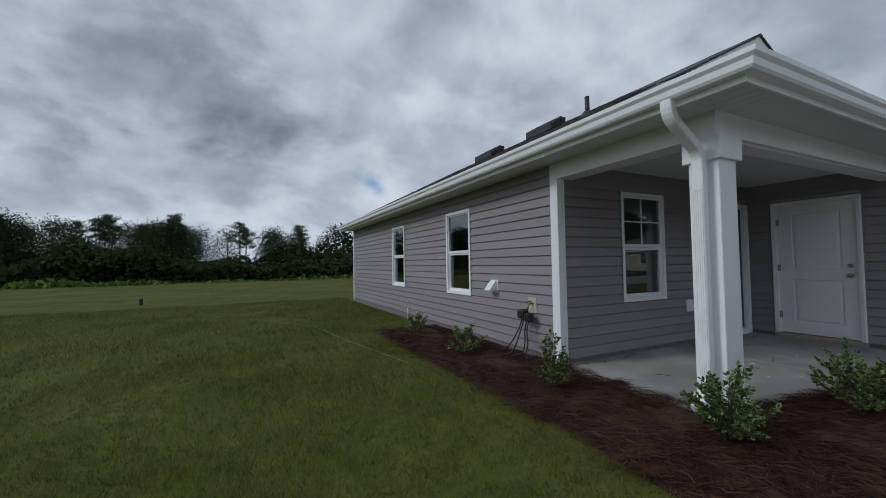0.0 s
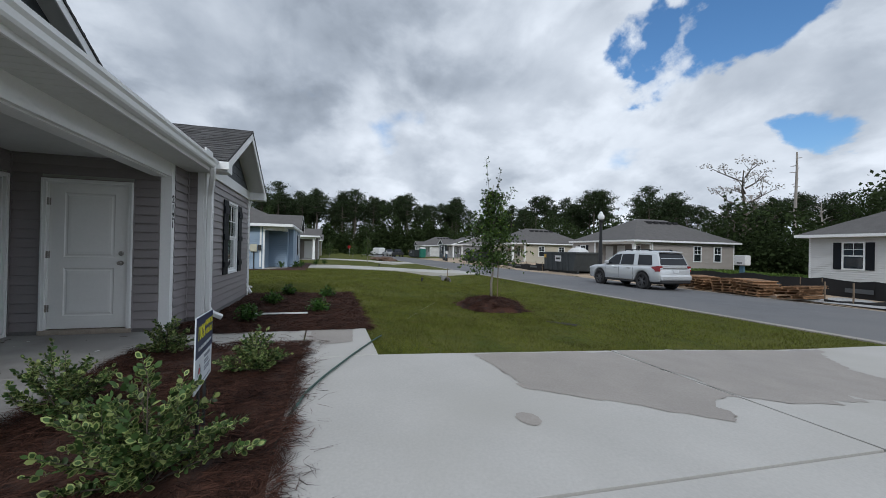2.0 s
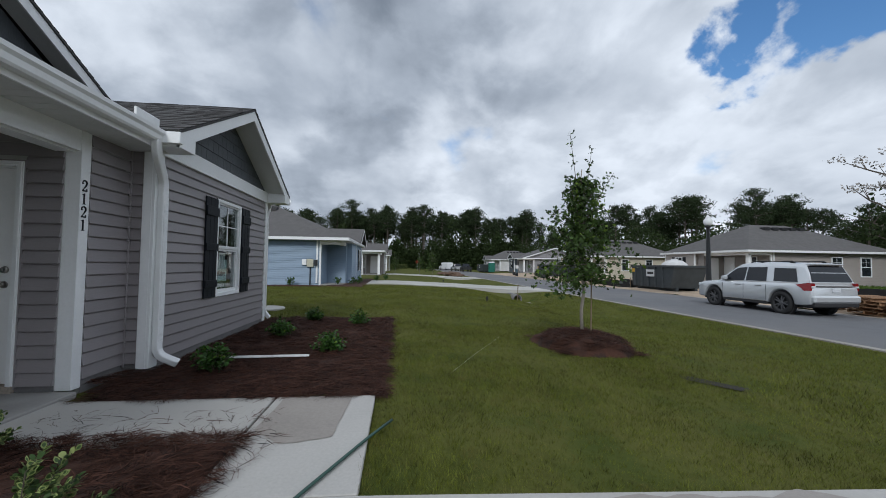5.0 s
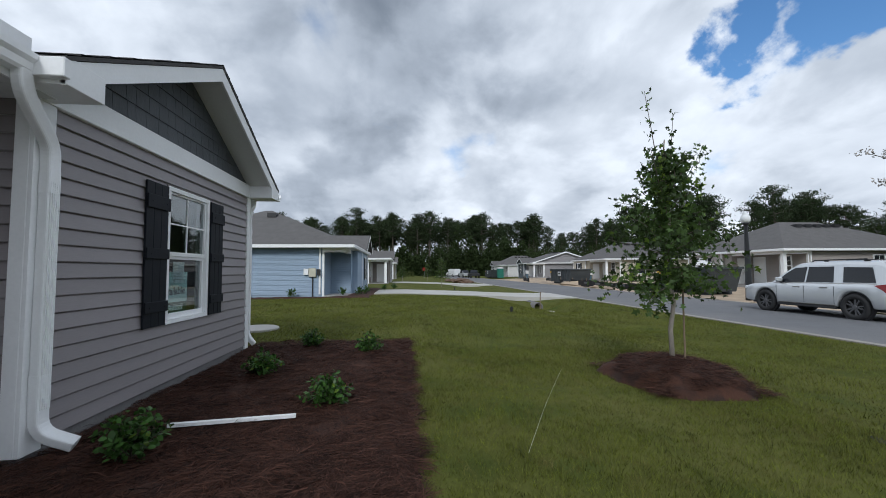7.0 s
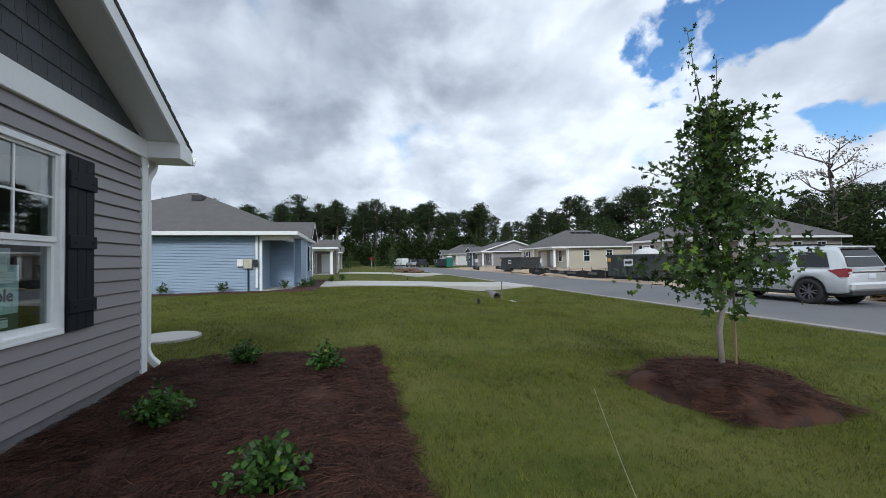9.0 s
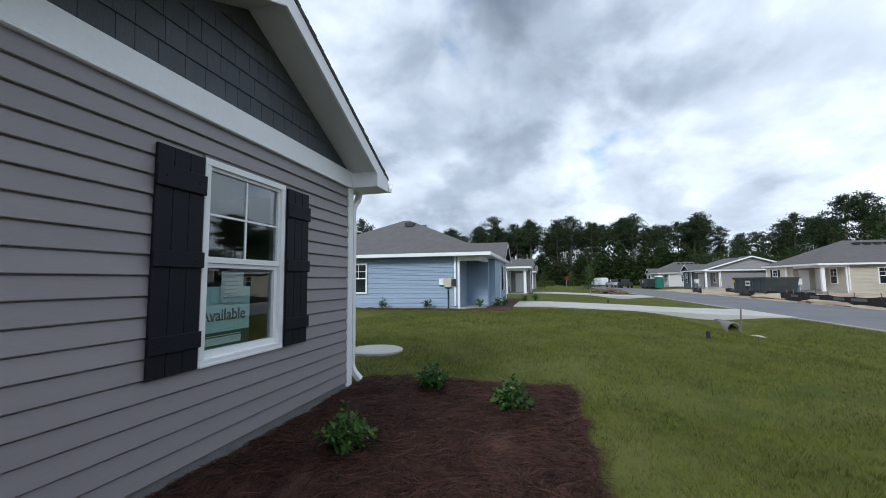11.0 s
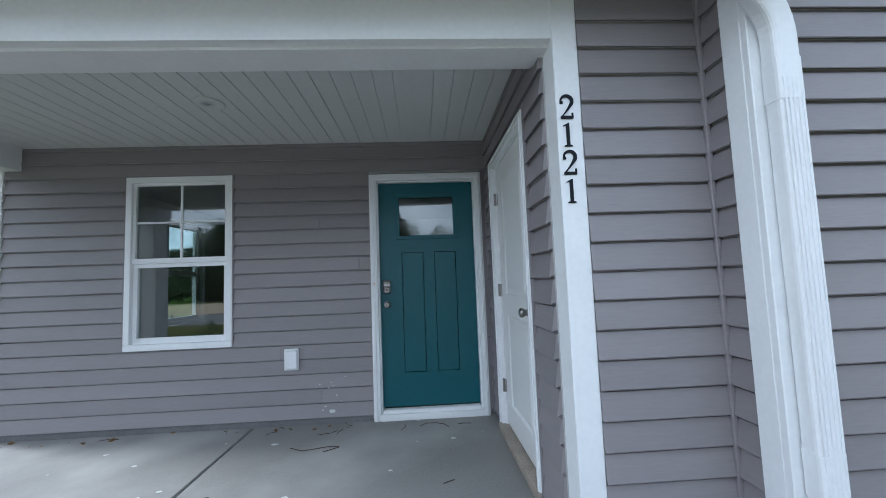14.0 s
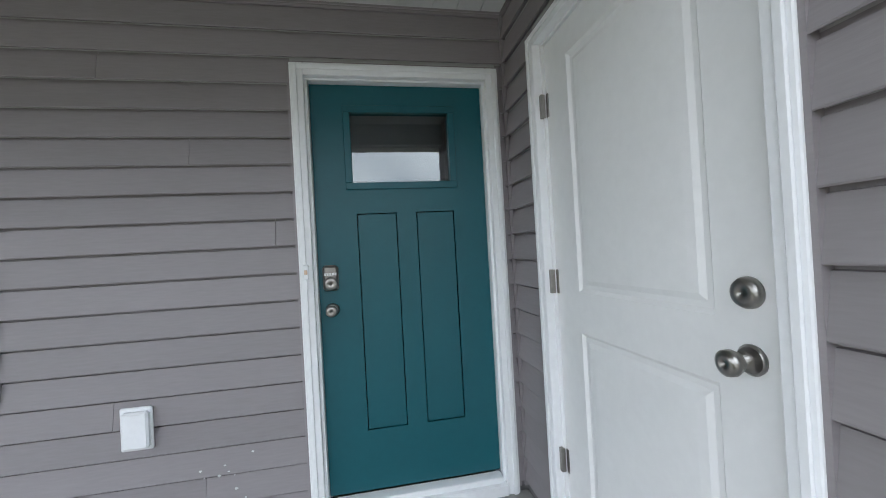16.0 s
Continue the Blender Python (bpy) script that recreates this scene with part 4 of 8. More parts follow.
d2 = thing("door_2", "closed white two-panel side door with nickel hardware", "door", kind="structure", m=Matrix.Translation((PX, -0.88, 0)))
em = Matrix.Translation((-PX, 0.88, 0)) @ F_SIDE
part("casing", boxes((0.35, 0.41, -0.02, 0.035, 0.06, 2.17), (1.365, 1.425, -0.02, 0.035, 0.06, 2.17), (0.41, 1.365, -0.02, 0.035, 2.115, 2.17), (0.36, 0.382, 0.035, 0.044, 0.06, 2.16), (1.393, 1.415, 0.035, 0.044, 0.06, 2.16), (0.382, 1.393, 0.035, 0.044, 2.138, 2.16), m=em, bevel=0.003), TRIM, d2, "white brickmould casing")
part("jamb", boxes((0.405, 0.425, -0.14, 0.0, 0.06, 2.12), (1.35, 1.37, -0.14, 0.0, 0.06, 2.12), (0.425, 1.35, -0.14, 0.0, 2.105, 2.12), m=em), TRIM, d2)
part("threshold", boxes((0.35, 1.425, -0.12, 0.05, 0.0, 0.062), m=em, bevel=0.004), material("worn_sill", (0.36, 0.31, 0.26), 0.8, var=0.25, scale=9, bump=0.3), d2, "worn brownish door sill")
rp = [(0.60, 1.19, 1.08, 1.985), (0.60, 1.19, 0.25, 0.925)]
wm = em @ Matrix.Translation((0.427, -0.012, 0))
part("door_slab", pierced(wm, 1.348 - 0.427, 0.075, 2.103, [(a - 0.427, b - 0.427, c, d) for a, b, c, d in rp], 0.044), WHITE_DOOR, d2)
for a, b, c, d in rp:
    bm = bmesh.new()
    rings = []
    for inset, dep in ((0.0, -0.012), (0.012, -0.022), (0.028, -0.022), (0.045, -0.015), (0.075, -0.013)):
        rings.append([bm.verts.new(em @ Vector(p)) for p in ((a + inset, dep, c + inset), (b - inset, dep, c + inset), (b - inset, dep, d - inset), (a + inset, dep, d - inset))])
    for r0, r1 in zip(rings, rings[1:]):
        for k in range(4):
            bm.faces.new((r0[k], r0[(k + 1) % 4], r1[(k + 1) % 4], r1[k]))
    bm.faces.new(rings[-1])
    bmesh.ops.recalc_face_normals(bm, faces=bm.faces)
    part("panel", bm, WHITE_DOOR, d2, "moulded raised panel")
for z in (1.85, 1.11, 0.36):
    h = part("hinge", boxes((0.408, 0.428, -0.005, 0.014, z - 0.05, z + 0.05), (0.428, 0.446, -0.012, -0.008, z - 0.05, z + 0.05), m=em, bevel=0.002), NICKEL, d2, "nickel butt hinge")
part("knob", turned(KNOB, -0.012 + 0.024, -1.275 + 0.88, 1.0, "x"), NICKEL, d2, "satin nickel knob", True)
part("deadbolt", turned(BOLT, 0.012, -1.275 + 0.88, 1.14, "x"), NICKEL, d2, "satin nickel deadbolt", True)

# ---- fittings on the walls ----
ob = thing("outlet_cover", "white weatherproof outlet cover on the porch wall", "outlet cover", m=Matrix.Translation((2.547, -0.022, 0.567)))
part("plate", boxes((-0.063, 0.063, -0.016, 0.0, -0.093, 0.093), bevel=0.005), TRIM, ob)
part("lid", boxes((-0.045, 0.058, -0.045, -0.016, -0.078, 0.08), bevel=0.008), TRIM, ob, "hinged white lid")


def shutter(x0, w):
    s = thing("shutter", "black board-and-batten shutter beside the front window", "shutter", "window shutters", m=Matrix.Translation((x0, GAB_Y - 0.025, 0.705)))
    nb = 3
    for i in range(nb):
        part("board", boxes((w * i / nb + 0.0015, w * (i + 1) / nb - 0.0015, -0.022, 0.0, 0, 1.495), bevel=0.003), BLACK, s)
    for z in (0.15, 0.70, 1.22):
        part("batten", boxes((-0.006, w + 0.006, -0.042, -0.022, z, z + (0.14 if z > 1 else 0.11)), bevel=0.004), BLACK, s)
    for z in (0.20, 0.75, 1.29):
        for x in (0.06, w - 0.06):
            part("screw", lathe([(0.008, 0.0), (0.008, 0.004), (0.001, 0.006)], Matrix.Translation((x, -0.042, z)) @ pose(0, 0, 0, 90, 0, 0), 8), BLACK, s)


shutter(6.207, 0.365)
shutter(7.517, 0.345)

# signs inside the front window
MINT = material("mint_card", (0.62, 0.82, 0.78), 0.6, var=0.04)
PAPER = material("white_paper", (0.72, 0.78, 0.77), 0.7, var=0.05)
INK = material("grey_ink", (0.05, 0.06, 0.07), 0.7)
SIGN_GREEN = material("dark_green_card", (0.03, 0.075, 0.065), 0.5)
wy = GAB_Y + 0.058
sg = thing("window_sign", "pale mint window sign reading Available above a dark strip", "sign", m=Matrix.Translation((6.92, wy, 0.94)))
part("card", boxes((-0.275, 0.255, 0, 0.004, -0.02, 0.33)), MINT, sg)
lettering("word", "Available", 0.125, INK, pose(-0.02, -0.002, 0.07, 90, 0, 0), sg, 0.001, bold=0.002)
part("strip", boxes((-0.275, 0.255, 0, 0.004, -0.19, -0.022)), SIGN_GREEN, sg, "dark green strip with a plain pale emblem")
for a, b, c, d in ((-0.20, 0.16, -0.115, -0.06), (-0.20, 0.16, -0.050, -0.045), (-0.16, 0.12, -0.155, -0.135)):
    part("emblem", boxes((a, b, -0.003, 0.0, c, d)), PAPER, sg)
nt = thing("paper_notice", "white printed paper notice taped inside the window", "notice", m=Matrix.Translation((6.965, wy - 0.012, 1.14)))
part("sheet", boxes((-0.115, 0.115, 0, 0.002, 0, 0.25)), PAPER, nt)
for k in range(6):
    part("text_bar", boxes((-0.085, 0.085 - 0.03 * (k % 3), -0.0015, 0.0, 0.04 + 0.032 * k, 0.048 + 0.032 * k)), material("faint_ink", (0.38, 0.42, 0.42), 0.7) if k == 0 else bpy.data.materials["faint_ink"], nt)

# yard sign in the bed
NAVY = material("navy_print", (0.012, 0.022, 0.075), 0.45)
YELLOW = material("yellow_print", (0.72, 0.68, 0.03), 0.5)
CARD = material("sign_white", (0.62, 0.66, 0.70), 0.5, var=0.04)
GREY_PRINT = material("grey_print", (0.20, 0.22, 0.26), 0.6)
RED_PRINT = material("red_print", (0.45, 0.05, 0.05), 0.6)
ys = thing("yard_sign", "navy and white financing yard sign on black stakes in the straw", "sign", m=pose(0.61, -3.33, -0.02, 0, 3, 6.3))
part("board", boxes((-0.325, 0.325, 0, 0.008, 0.36, 0.83)), CARD, ys)
part("navy_field", boxes((-0.322, 0.322, -0.0035, 0, 0.575, 0.827)), NAVY, ys)
lettering("figure", "100%", 0.125, YELLOW, pose(-0.155, -0.005, 0.685, 90, 0, 0), ys, 0.0006, bold=0.0015)
lettering("word", "FINANCING", 0.058, YELLOW, pose(0.14, -0.005, 0.745, 90, 0, 0), ys, 0.0006)
lettering("word", "AVAILABLE", 0.058, YELLOW, pose(0.14, -0.005, 0.685, 90, 0, 0), ys, 0.0006)
lettering("word", "FOR USDA ELIGIBLE BORROWERS*", 0.033, CARD, pose(0.0, -0.005, 0.615, 90, 0, 0), ys, 0.0006)
for a, b, z, h in ((0.0, 0.22, 0.53, 0.02), (0.0, 0.15, 0.505, 0.008), (0.0, 0.17, 0.487, 0.008), (0.0, 0.24, 0.46, 0.008), (0.0, 0.21, 0.442, 0.008), (-0.25, 0.25, 0.385, 0.006)):
    part("text_bar", boxes((a, b, -0.003, 0, z, z + h)), GREY_PRINT, ys)
lg = bmesh.new()
for p in (((-0.26, 0.46), (-0.19, 0.53), (-0.19, 0.518), (-0.255, 0.452)), ((-0.19, 0.53), (-0.12, 0.46), (-0.127, 0.455), (-0.19, 0.518))):
    lg.faces.new([lg.verts.new((a, -0.003, b)) for a, b in p])
part("roof_emblem", lg, NAVY, ys)
part("emblem", boxes((-0.205, -0.175, -0.003, 0, 0.465, 0.50)), RED_PRINT, ys)
for x in (-0.12, 0.13):
    part("stake", tube([(x, 0.012, -0.05), (x, 0.012, 0.62)], 0.011, 8), DARK, ys, "thin black stake")

# hose tap, dryer hood and pipe on the side wall
BRASS = material("brass", (0.42, 0.30, 0.12), 0.4, metal=1.0, var=0.2, scale=30)
tap = thing("hose_tap", "brass hose tap with a black splitter and hoses", "hose tap", m=Matrix.Translation((-0.016, 0.50, 0.68)))
part("plate", boxes((-0.012, 0.0, -0.085, 0.085, -0.10, 0.11), bevel=0.004), material("tan_plate", (0.5, 0.46, 0.38), 0.6), tap, "tan mounting block")
part("spout", tube(elbow([(-0.01, 0, 0.03), (-0.07, 0, 0.03), (-0.10, 0, -0.06)], 0.02), 0.014, 10), BRASS, tap, smooth=True)
part("wheel", lathe([(0.028, 0), (0.030, 0.006), (0.020, 0.012), (0.001, 0.012)], Matrix.Translation((-0.06, 0, 0.055)), 12), BRASS, tap)
part("timer", boxes((-0.18, -0.06, 0.01, 0.13, -0.17, -0.05), bevel=0.02), DARK, tap, "black hose timer")
part("timer", boxes((-0.17, -0.06, -0.10, -0.005, -0.20, -0.09), bevel=0.018), DARK, tap, "black hose splitter")
for i, (y0, x1, y1, y2) in enumerate(((0.09, -0.25, 0.30, 0.62), (0.05, -0.28, 0.10, 0.35), (-0.02, -0.20, -0.02, 0.22), (-0.06, -0.18, -0.06, -0.20))):
    pts = [(-0.12, y0, -0.18), (-0.15, y0 + 0.02, -0.30), (x1 * 0.8, (y1 + y0) / 2, -0.48), (x1, y1, -0.62), (x1 - 0.1, y2, -0.70)]
    part("hose", tube(elbow(pts, 0.06, 4), 0.010, 8), DARK, tap, "thin black hose", True)
hd = thing("dryer_hood", "white dryer exhaust hood on the side wall", "vent hood", m=Matrix.Translation((-0.016, 1.40, 0.90)))
part("flange", boxes((-0.012, 0, -0.10, 0.10, -0.10, 0.10), bevel=0.003), TRIM, hd)
part("hood", prism([(0.0, 0.08), (-0.03, 0.08), (-0.14, -0.05), (-0.13, -0.07), (0.0, -0.07)], 0.15, Matrix.Translation((-0.012, -0.075, 0))), TRIM, hd)
dp = thing("drain_pipe", "short white condensate pipe by the side wall", "pipe", m=Matrix.Translation((-0.06, 5.0, -0.05)))
part("pipe", tube(elbow([(0.05, 0, 0.28), (-0.02, 0, 0.28), (-0.02, 0, 0.0)], 0.03), 0.014, 10), TRIM, dp, smooth=True)
bd = thing("trim_offcut", "white vinyl trim offcut lying on the straw", "offcut", m=pose(5.58, -3.32, 0.014, 2, 0, 12))
part("plank", boxes((-0.045, 0.045, -0.48, 0.48, 0, 0.012), (-0.045, -0.035, -0.48, 0.48, 0.012, 0.03), bevel=0.002), TRIM, bd)
mh = thing("access_cover", "round pale concrete access cover set in the lawn", "manhole cover", m=Matrix.Translation((11.5, -1.32, -0.07)))
part("lid", lathe([(0.52, 0.0), (0.52, 0.05), (0.49, 0.065), (0.30, 0.067), (0.001, 0.067)], sides=36), CONCRETE, mh)
hz_pts = [(3.42, -4.93), (3.1, -4.76), (2.46, -4.46), (1.72, -4.14), (1.26, -3.97), (0.7, -3.86), (0.2, -3.82)]
ho = thing("garden_hose", "dark green garden hose lying along the path edge", "hose", m=Matrix.Translation((2.6, -4.2, 0)))
part("tube", tube(elbow([(x - 2.6, y + 4.2, 0.0) for x, y in hz_pts], 0.12, 4), 0.011, 8), material("hose_green", (0.03, 0.075, 0.06), 0.5, var=0.15), ho, smooth=True)

# ---- other houses of the street ----
BLUE = lap_material("siding_blue", (0.25, 0.33, 0.43))
BEIGE = lap_material("siding_beige", (0.33, 0.30, 0.275))
CREAM = lap_material("siding_cream", (0.50, 0.45, 0.36))
WHITE_LAP = lap_material("siding_white", (0.62, 0.61, 0.60))
GREY_LAP = lap_material("siding_grey", (0.26, 0.25, 0.255))
SLATE = lap_material("siding_slate", (0.09, 0.105, 0.12))
PANE = material("far_window_glass", (0.02, 0.025, 0.03), 0.06, var=0.1, spec=1.0)
GZ = -0.12


def far_house(x0, yf, s, siding, label, roof="hip", trim=TRIM, side_windows=(4.6, 8.0), shut=True, porch=True, front_siding=None, side_door=True, gable=True, pw=4.335, width=8.85, depth=12.7, pdep=2.18, ridge=None):
    """A one-storey house; local u = x - x0, v = distance behind its front line; s=+1 if its back is at larger y."""
    h = thing("house", label, "house", "houses of the street", m=Matrix.Translation((x0 + width / 2, yf, GZ)))

    def bx(*spec, bevel=0.0):
        out = []
        for u0, u1, v0, v1, z0, z1 in spec:
            ya, yb = sorted((s * v0, s * v1))
            out.append((u0 - width / 2, u1 - width / 2, ya, yb, z0 - GZ, z1 - GZ))
        return boxes(*out, bevel=bevel)

    zt = 2.5
    pd = pdep if porch else 0.0
    part("wall", bx((0, width, pd, depth, -0.3, zt)), siding, h)
    sid = bmesh.new()
    for k in range(19):
        za = 0.08 + 0.1263 * k
        for v0, v1, u in ((pd, depth, 0.0),) + (((0.3, pd, pw),) if porch else ()):
            q = [(u - 0.028, za), (u - 0.024, za + 0.03), (u - 0.002, za + 0.128), (u, za + 0.128), (u, za)]
            lo = [sid.verts.new((a - width / 2, s * v0, z - GZ)) for a, z in q]
            hi = [sid.verts.new((a - width / 2, s * v1, z - GZ)) for a, z in q]
            for i in range(5):
                sid.faces.new((lo[i], lo[(i + 1) % 5], hi[(i + 1) % 5], hi[i]))
        if not porch:
            q = [(-0.028, za), (-0.024, za + 0.03), (-0.002, za + 0.128), (0.0, za + 0.128), (0.0, za)]
            gaps = [(1.4, 2.32), (width - 4.9, width - 3.98), (width - 2.5, width - 1.58)] if 0.6 < za < 2.2 else []
            ends = [0.0] + [e for g in gaps for e in g] + [width]
            for ua, ub in zip(ends[::2], ends[1::2]):
                lo = [sid.verts.new((ua - width / 2, s * v, z - GZ)) for v, z in q]
                hi = [sid.verts.new((ub - width / 2, s * v, z - GZ)) for v, z in q]
                for i in range(5):
                    sid.faces.new((lo[i], lo[(i + 1) % 5], hi[(i + 1) % 5], hi[i]))
    bmesh.ops.recalc_face_normals(sid, faces=sid.faces)
    part("siding", sid, siding, h, "lapped horizontal siding")
    if porch:
        part("wall", bx((pw, width, 0.3, pd, -0.3, zt)), front_siding or siding, h)
        part("wall", bx((max(pw + 0.3, 5.05) if pw > 4 else pw + 0.6, width, 0.0, 0.3, -0.3, zt)), front_siding or siding, h)
        part("porch_slab", bx((-0.05, pw, 0.2, pd, -0.4, 0.02)), PORCH, h)
        part("beam", bx((-0.02, pw, 0.3, 0.54, 2.28, zt), (-0.02, 0.22, 0.54, pd, 2.28, zt)), trim, h, "white porch beam")
        if pw > 4:
            part("column", bx((0.0, 0.26, 0.3, 0.56, 0.02, 2.28), bevel=0.01), trim, h, "square white porch column")
        if pw > 4:
            dr = part("door", bx((3.3, 4.2, pd - 0.03, pd, 0.05, 2.1)), WHITE_DOOR, h, "pale front door")
            part("frame", bx((3.22, 3.3, pd - 0.05, pd, 0.02, 2.18), (4.2, 4.28, pd - 0.05, pd, 0.02, 2.18), (3.3, 4.2, pd - 0.05, pd, 2.1, 2.18)), trim, dr)
        if side_door:
            part("door", bx((4.30, 4.335, 0.75, 1.65, 0.05, 2.1)), WHITE_DOOR, h, "white side door")

    def win(u0, u1, v0, v1, face, shutters=False):
        n = 0.04
        if face == "f":
            fb = lambda a, b, c, d, o: bx((a, b, v0 - o, v0, c, d))
            a, b = u0, u1
        else:
            fb = lambda a, b, c, d, o: bx((-o - 0.025, 0, a, b, c, d))
            a, b = v0, v1
        w = part("window", fb(a, b, 0.72, 2.2, 0.02), PANE, h, "dark window in a white frame")
        for p, q, c, d in ((a - n, a + n, 0.68, 2.24), (b - n, b + n, 0.68, 2.24), (a + n, b - n, 2.16, 2.24), (a + n, b - n, 0.68, 0.76), (a + n, b - n, 1.43, 1.49)):
            part("frame", fb(p, q, c, d, 0.05), trim, w)
        part("muntin", fb((a + b) / 2 - 0.01, (a + b) / 2 + 0.01, 1.49, 2.16, 0.03), trim, w)
        part("muntin", fb(a + n, b - n, 1.81, 1.83, 0.03), trim, w)
        if shutters:
            for p, q in ((a - 0.42, a - n - 0.02), (b + n + 0.02, b + 0.42)):
                part("shutter", fb(p, q, 0.70, 2.2, 0.05), BLACK, w, "dark shutter")

    if porch:
        if pw > 4:
            win(1.15, 2.05, pd, pd, "f")
        win(6.55, 7.45, 0, 0, "f", shut)
    else:
        for u in (width - 2.5, width - 4.9, 1.4):
            win(u, u + 0.92, 0, 0, "f", shut)
    for v in side_windows:
        win(0, 0, v, v + 0.92, "s")
    for spec in ((-0.04, 0.08, pd - 0.02, pd + 0.08), (-0.04, 0.08, depth - 0.08, depth + 0.02), (width - 0.08, width + 0.02, -0.02, 0.08)) + (((5.03, 5.13, -0.02, 0.08),) if porch else ((-0.02, 0.08, -0.02, 0.0),)):
        part("corner_board", bx((*spec, -0.1, zt)), trim, h, "white corner board")
    o = 0.42
    v00 = -0.1 if porch else -o
    part("gutter", bx((-o - 0.1, width + o + 0.1, v00 - 0.1, v00, 2.5, 2.66), (-o - 0.1, -o, v00, depth + o, 2.5, 2.66), (width + o, width + o + 0.1, v00, depth + o, 2.5, 2.66), (-o, width + o, depth + o - 0.02, depth + o, 2.5, 2.66)), trim, h, "white gutter and fascia")
    part("soffit", bx((-o, width + o, v00, depth + o, 2.49, 2.53)), SOFFIT, h)
    sp = part("downspout", bx((-0.09, -0.02, pd + 0.15, pd + 0.24, 0.1, 2.5)), trim, h, "white downspout")
    bm = bmesh.new()
    k = 0.5

    def P(u, v, z):
        return bm.verts.new((u - width / 2, s * v, z - GZ))

    e0, e1, f0, f1, ze = -o - 0.05, width + o + 0.05, v00 - 0.05, depth + o + 0.05, 2.66
    half = (e1 - e0) / 2
    zr = ze + k * half
    a, b, c, d = P(e0, f0, ze), P(e1, f0, ze), P(e1, f1, ze), P(e0, f1, ze)
    if roof == "hip":
        va, vb = ridge or (f0 + half, f1 - half)
        r0, r1 = P(width / 2, va, zr), P(width / 2, vb, zr)
        for f in ((a, b, r0), (b, c, r1, r0), (c, d, r1), (d, a, r0, r1), (a, d, c, b)):
            bm.faces.new(f)
    else:
        r0, r1 = P(width / 2, f0, zr), P(width / 2, f1, zr)
        if roof == "cross":
            zr2 = ze + k * (f1 - f0) / 2 * 0.62
            r0, r1 = P(e0, (f0 + f1) / 2, zr2), P(e1, (f0 + f1) / 2, zr2)
            for f in ((a, b, r1, r0), (c, d, r0, r1), (a, d, c, b)):
                bm.faces.new(f)
        else:
            for f in ((b, c, r1, r0), (d, a, r0, r1), (a, d, c, b)):
                bm.faces.new(f)
    bmesh.ops.recalc_face_normals(bm, faces=bm.faces)
    rf = part("roof", bm, ROOF_FAR, h, "grey shingled roof")
    if roof == "cross":
        for uu in (0.0, width):
            g = bmesh.new()
            vs = [g.verts.new((uu - width / 2 + dx, s * v, z - GZ)) for dx in (-0.03, 0.03) for v, z in ((v00, 2.55), (depth + o, 2.55), ((f0 + f1) / 2, zr2 - 0.05))]
            g.faces.new(vs[:3]); g.faces.new(vs[3:])
            part("gable_wall", g, siding, h)
        for v, w2 in ((f0, 1), (f1, -1)):
            g = bmesh.new()
            q = [(v, ze), ((f0 + f1) / 2, zr2), ((f0 + f1) / 2, zr2 - 0.2), (v, ze - 0.2)]
            g.faces.new([g.verts.new((e0 - 0.02 - width / 2, s * vv, z - GZ)) for vv, z in q])
            part("rake_board", g, trim, h, "white rake board")
    if porch and gable:
        # front gable over the projecting room
        gc, gw = 6.95, 2.25
        gzr = ze + k * gw
        bm = bmesh.new()
        pts = [P2 for P2 in ((gc - gw, -0.35, ze), (gc, -0.35, gzr), (gc + gw, -0.35, ze), (gc - gw, 4.0, ze), (gc, 4.0, gzr), (gc + gw, 4.0, ze))]
        vs = [bm.verts.new((u - width / 2, s * v, z - GZ)) for u, v, z in pts]
        bm.faces.new((vs[0], vs[1], vs[4], vs[3])); bm.faces.new((vs[1], vs[2], vs[5], vs[4]))
        part("roof", bm, ROOF_FAR, h, "grey shingled front gable roof")
        g = bmesh.new()
        g.faces.new([g.verts.new((u - width / 2, s * 0.0, z - GZ)) for u, z in ((gc - gw + 0.3, 2.5), (gc + gw - 0.3, 2.5), (gc + gw - 0.3, 2.68), (gc, gzr - 0.1), (gc - gw + 0.3, 2.68))])
        part("gable_wall", g, SLATE, h, "dark slate front gable")
        for q in (((gc - gw, ze), (gc, gzr), (gc, gzr - 0.2), (gc - gw, ze - 0.2)), ((gc, gzr), (gc + gw, ze), (gc + gw, ze - 0.2), (gc, gzr - 0.2))):
            g = bmesh.new()
            g.faces.new([g.verts.new((u - width / 2, s * -0.37, z - GZ)) for u, z in q])
            part("rake_board", g, trim, h, "white rake board")
    if s < 0 or roof == "hip":
        for i in range(5 if s < 0 else 1):
            v = (f0 + half if ridge is None else ridge[0] - 0.9) + 0.3 + 0.85 * i
            uu = width / 2 - 0.9
            part("roof_vent", bx((uu - 0.3, uu + 0.25, v, v + 0.5, zr - 0.55, zr - 0.30)), DARK, rf, "black roof vent")
    return h


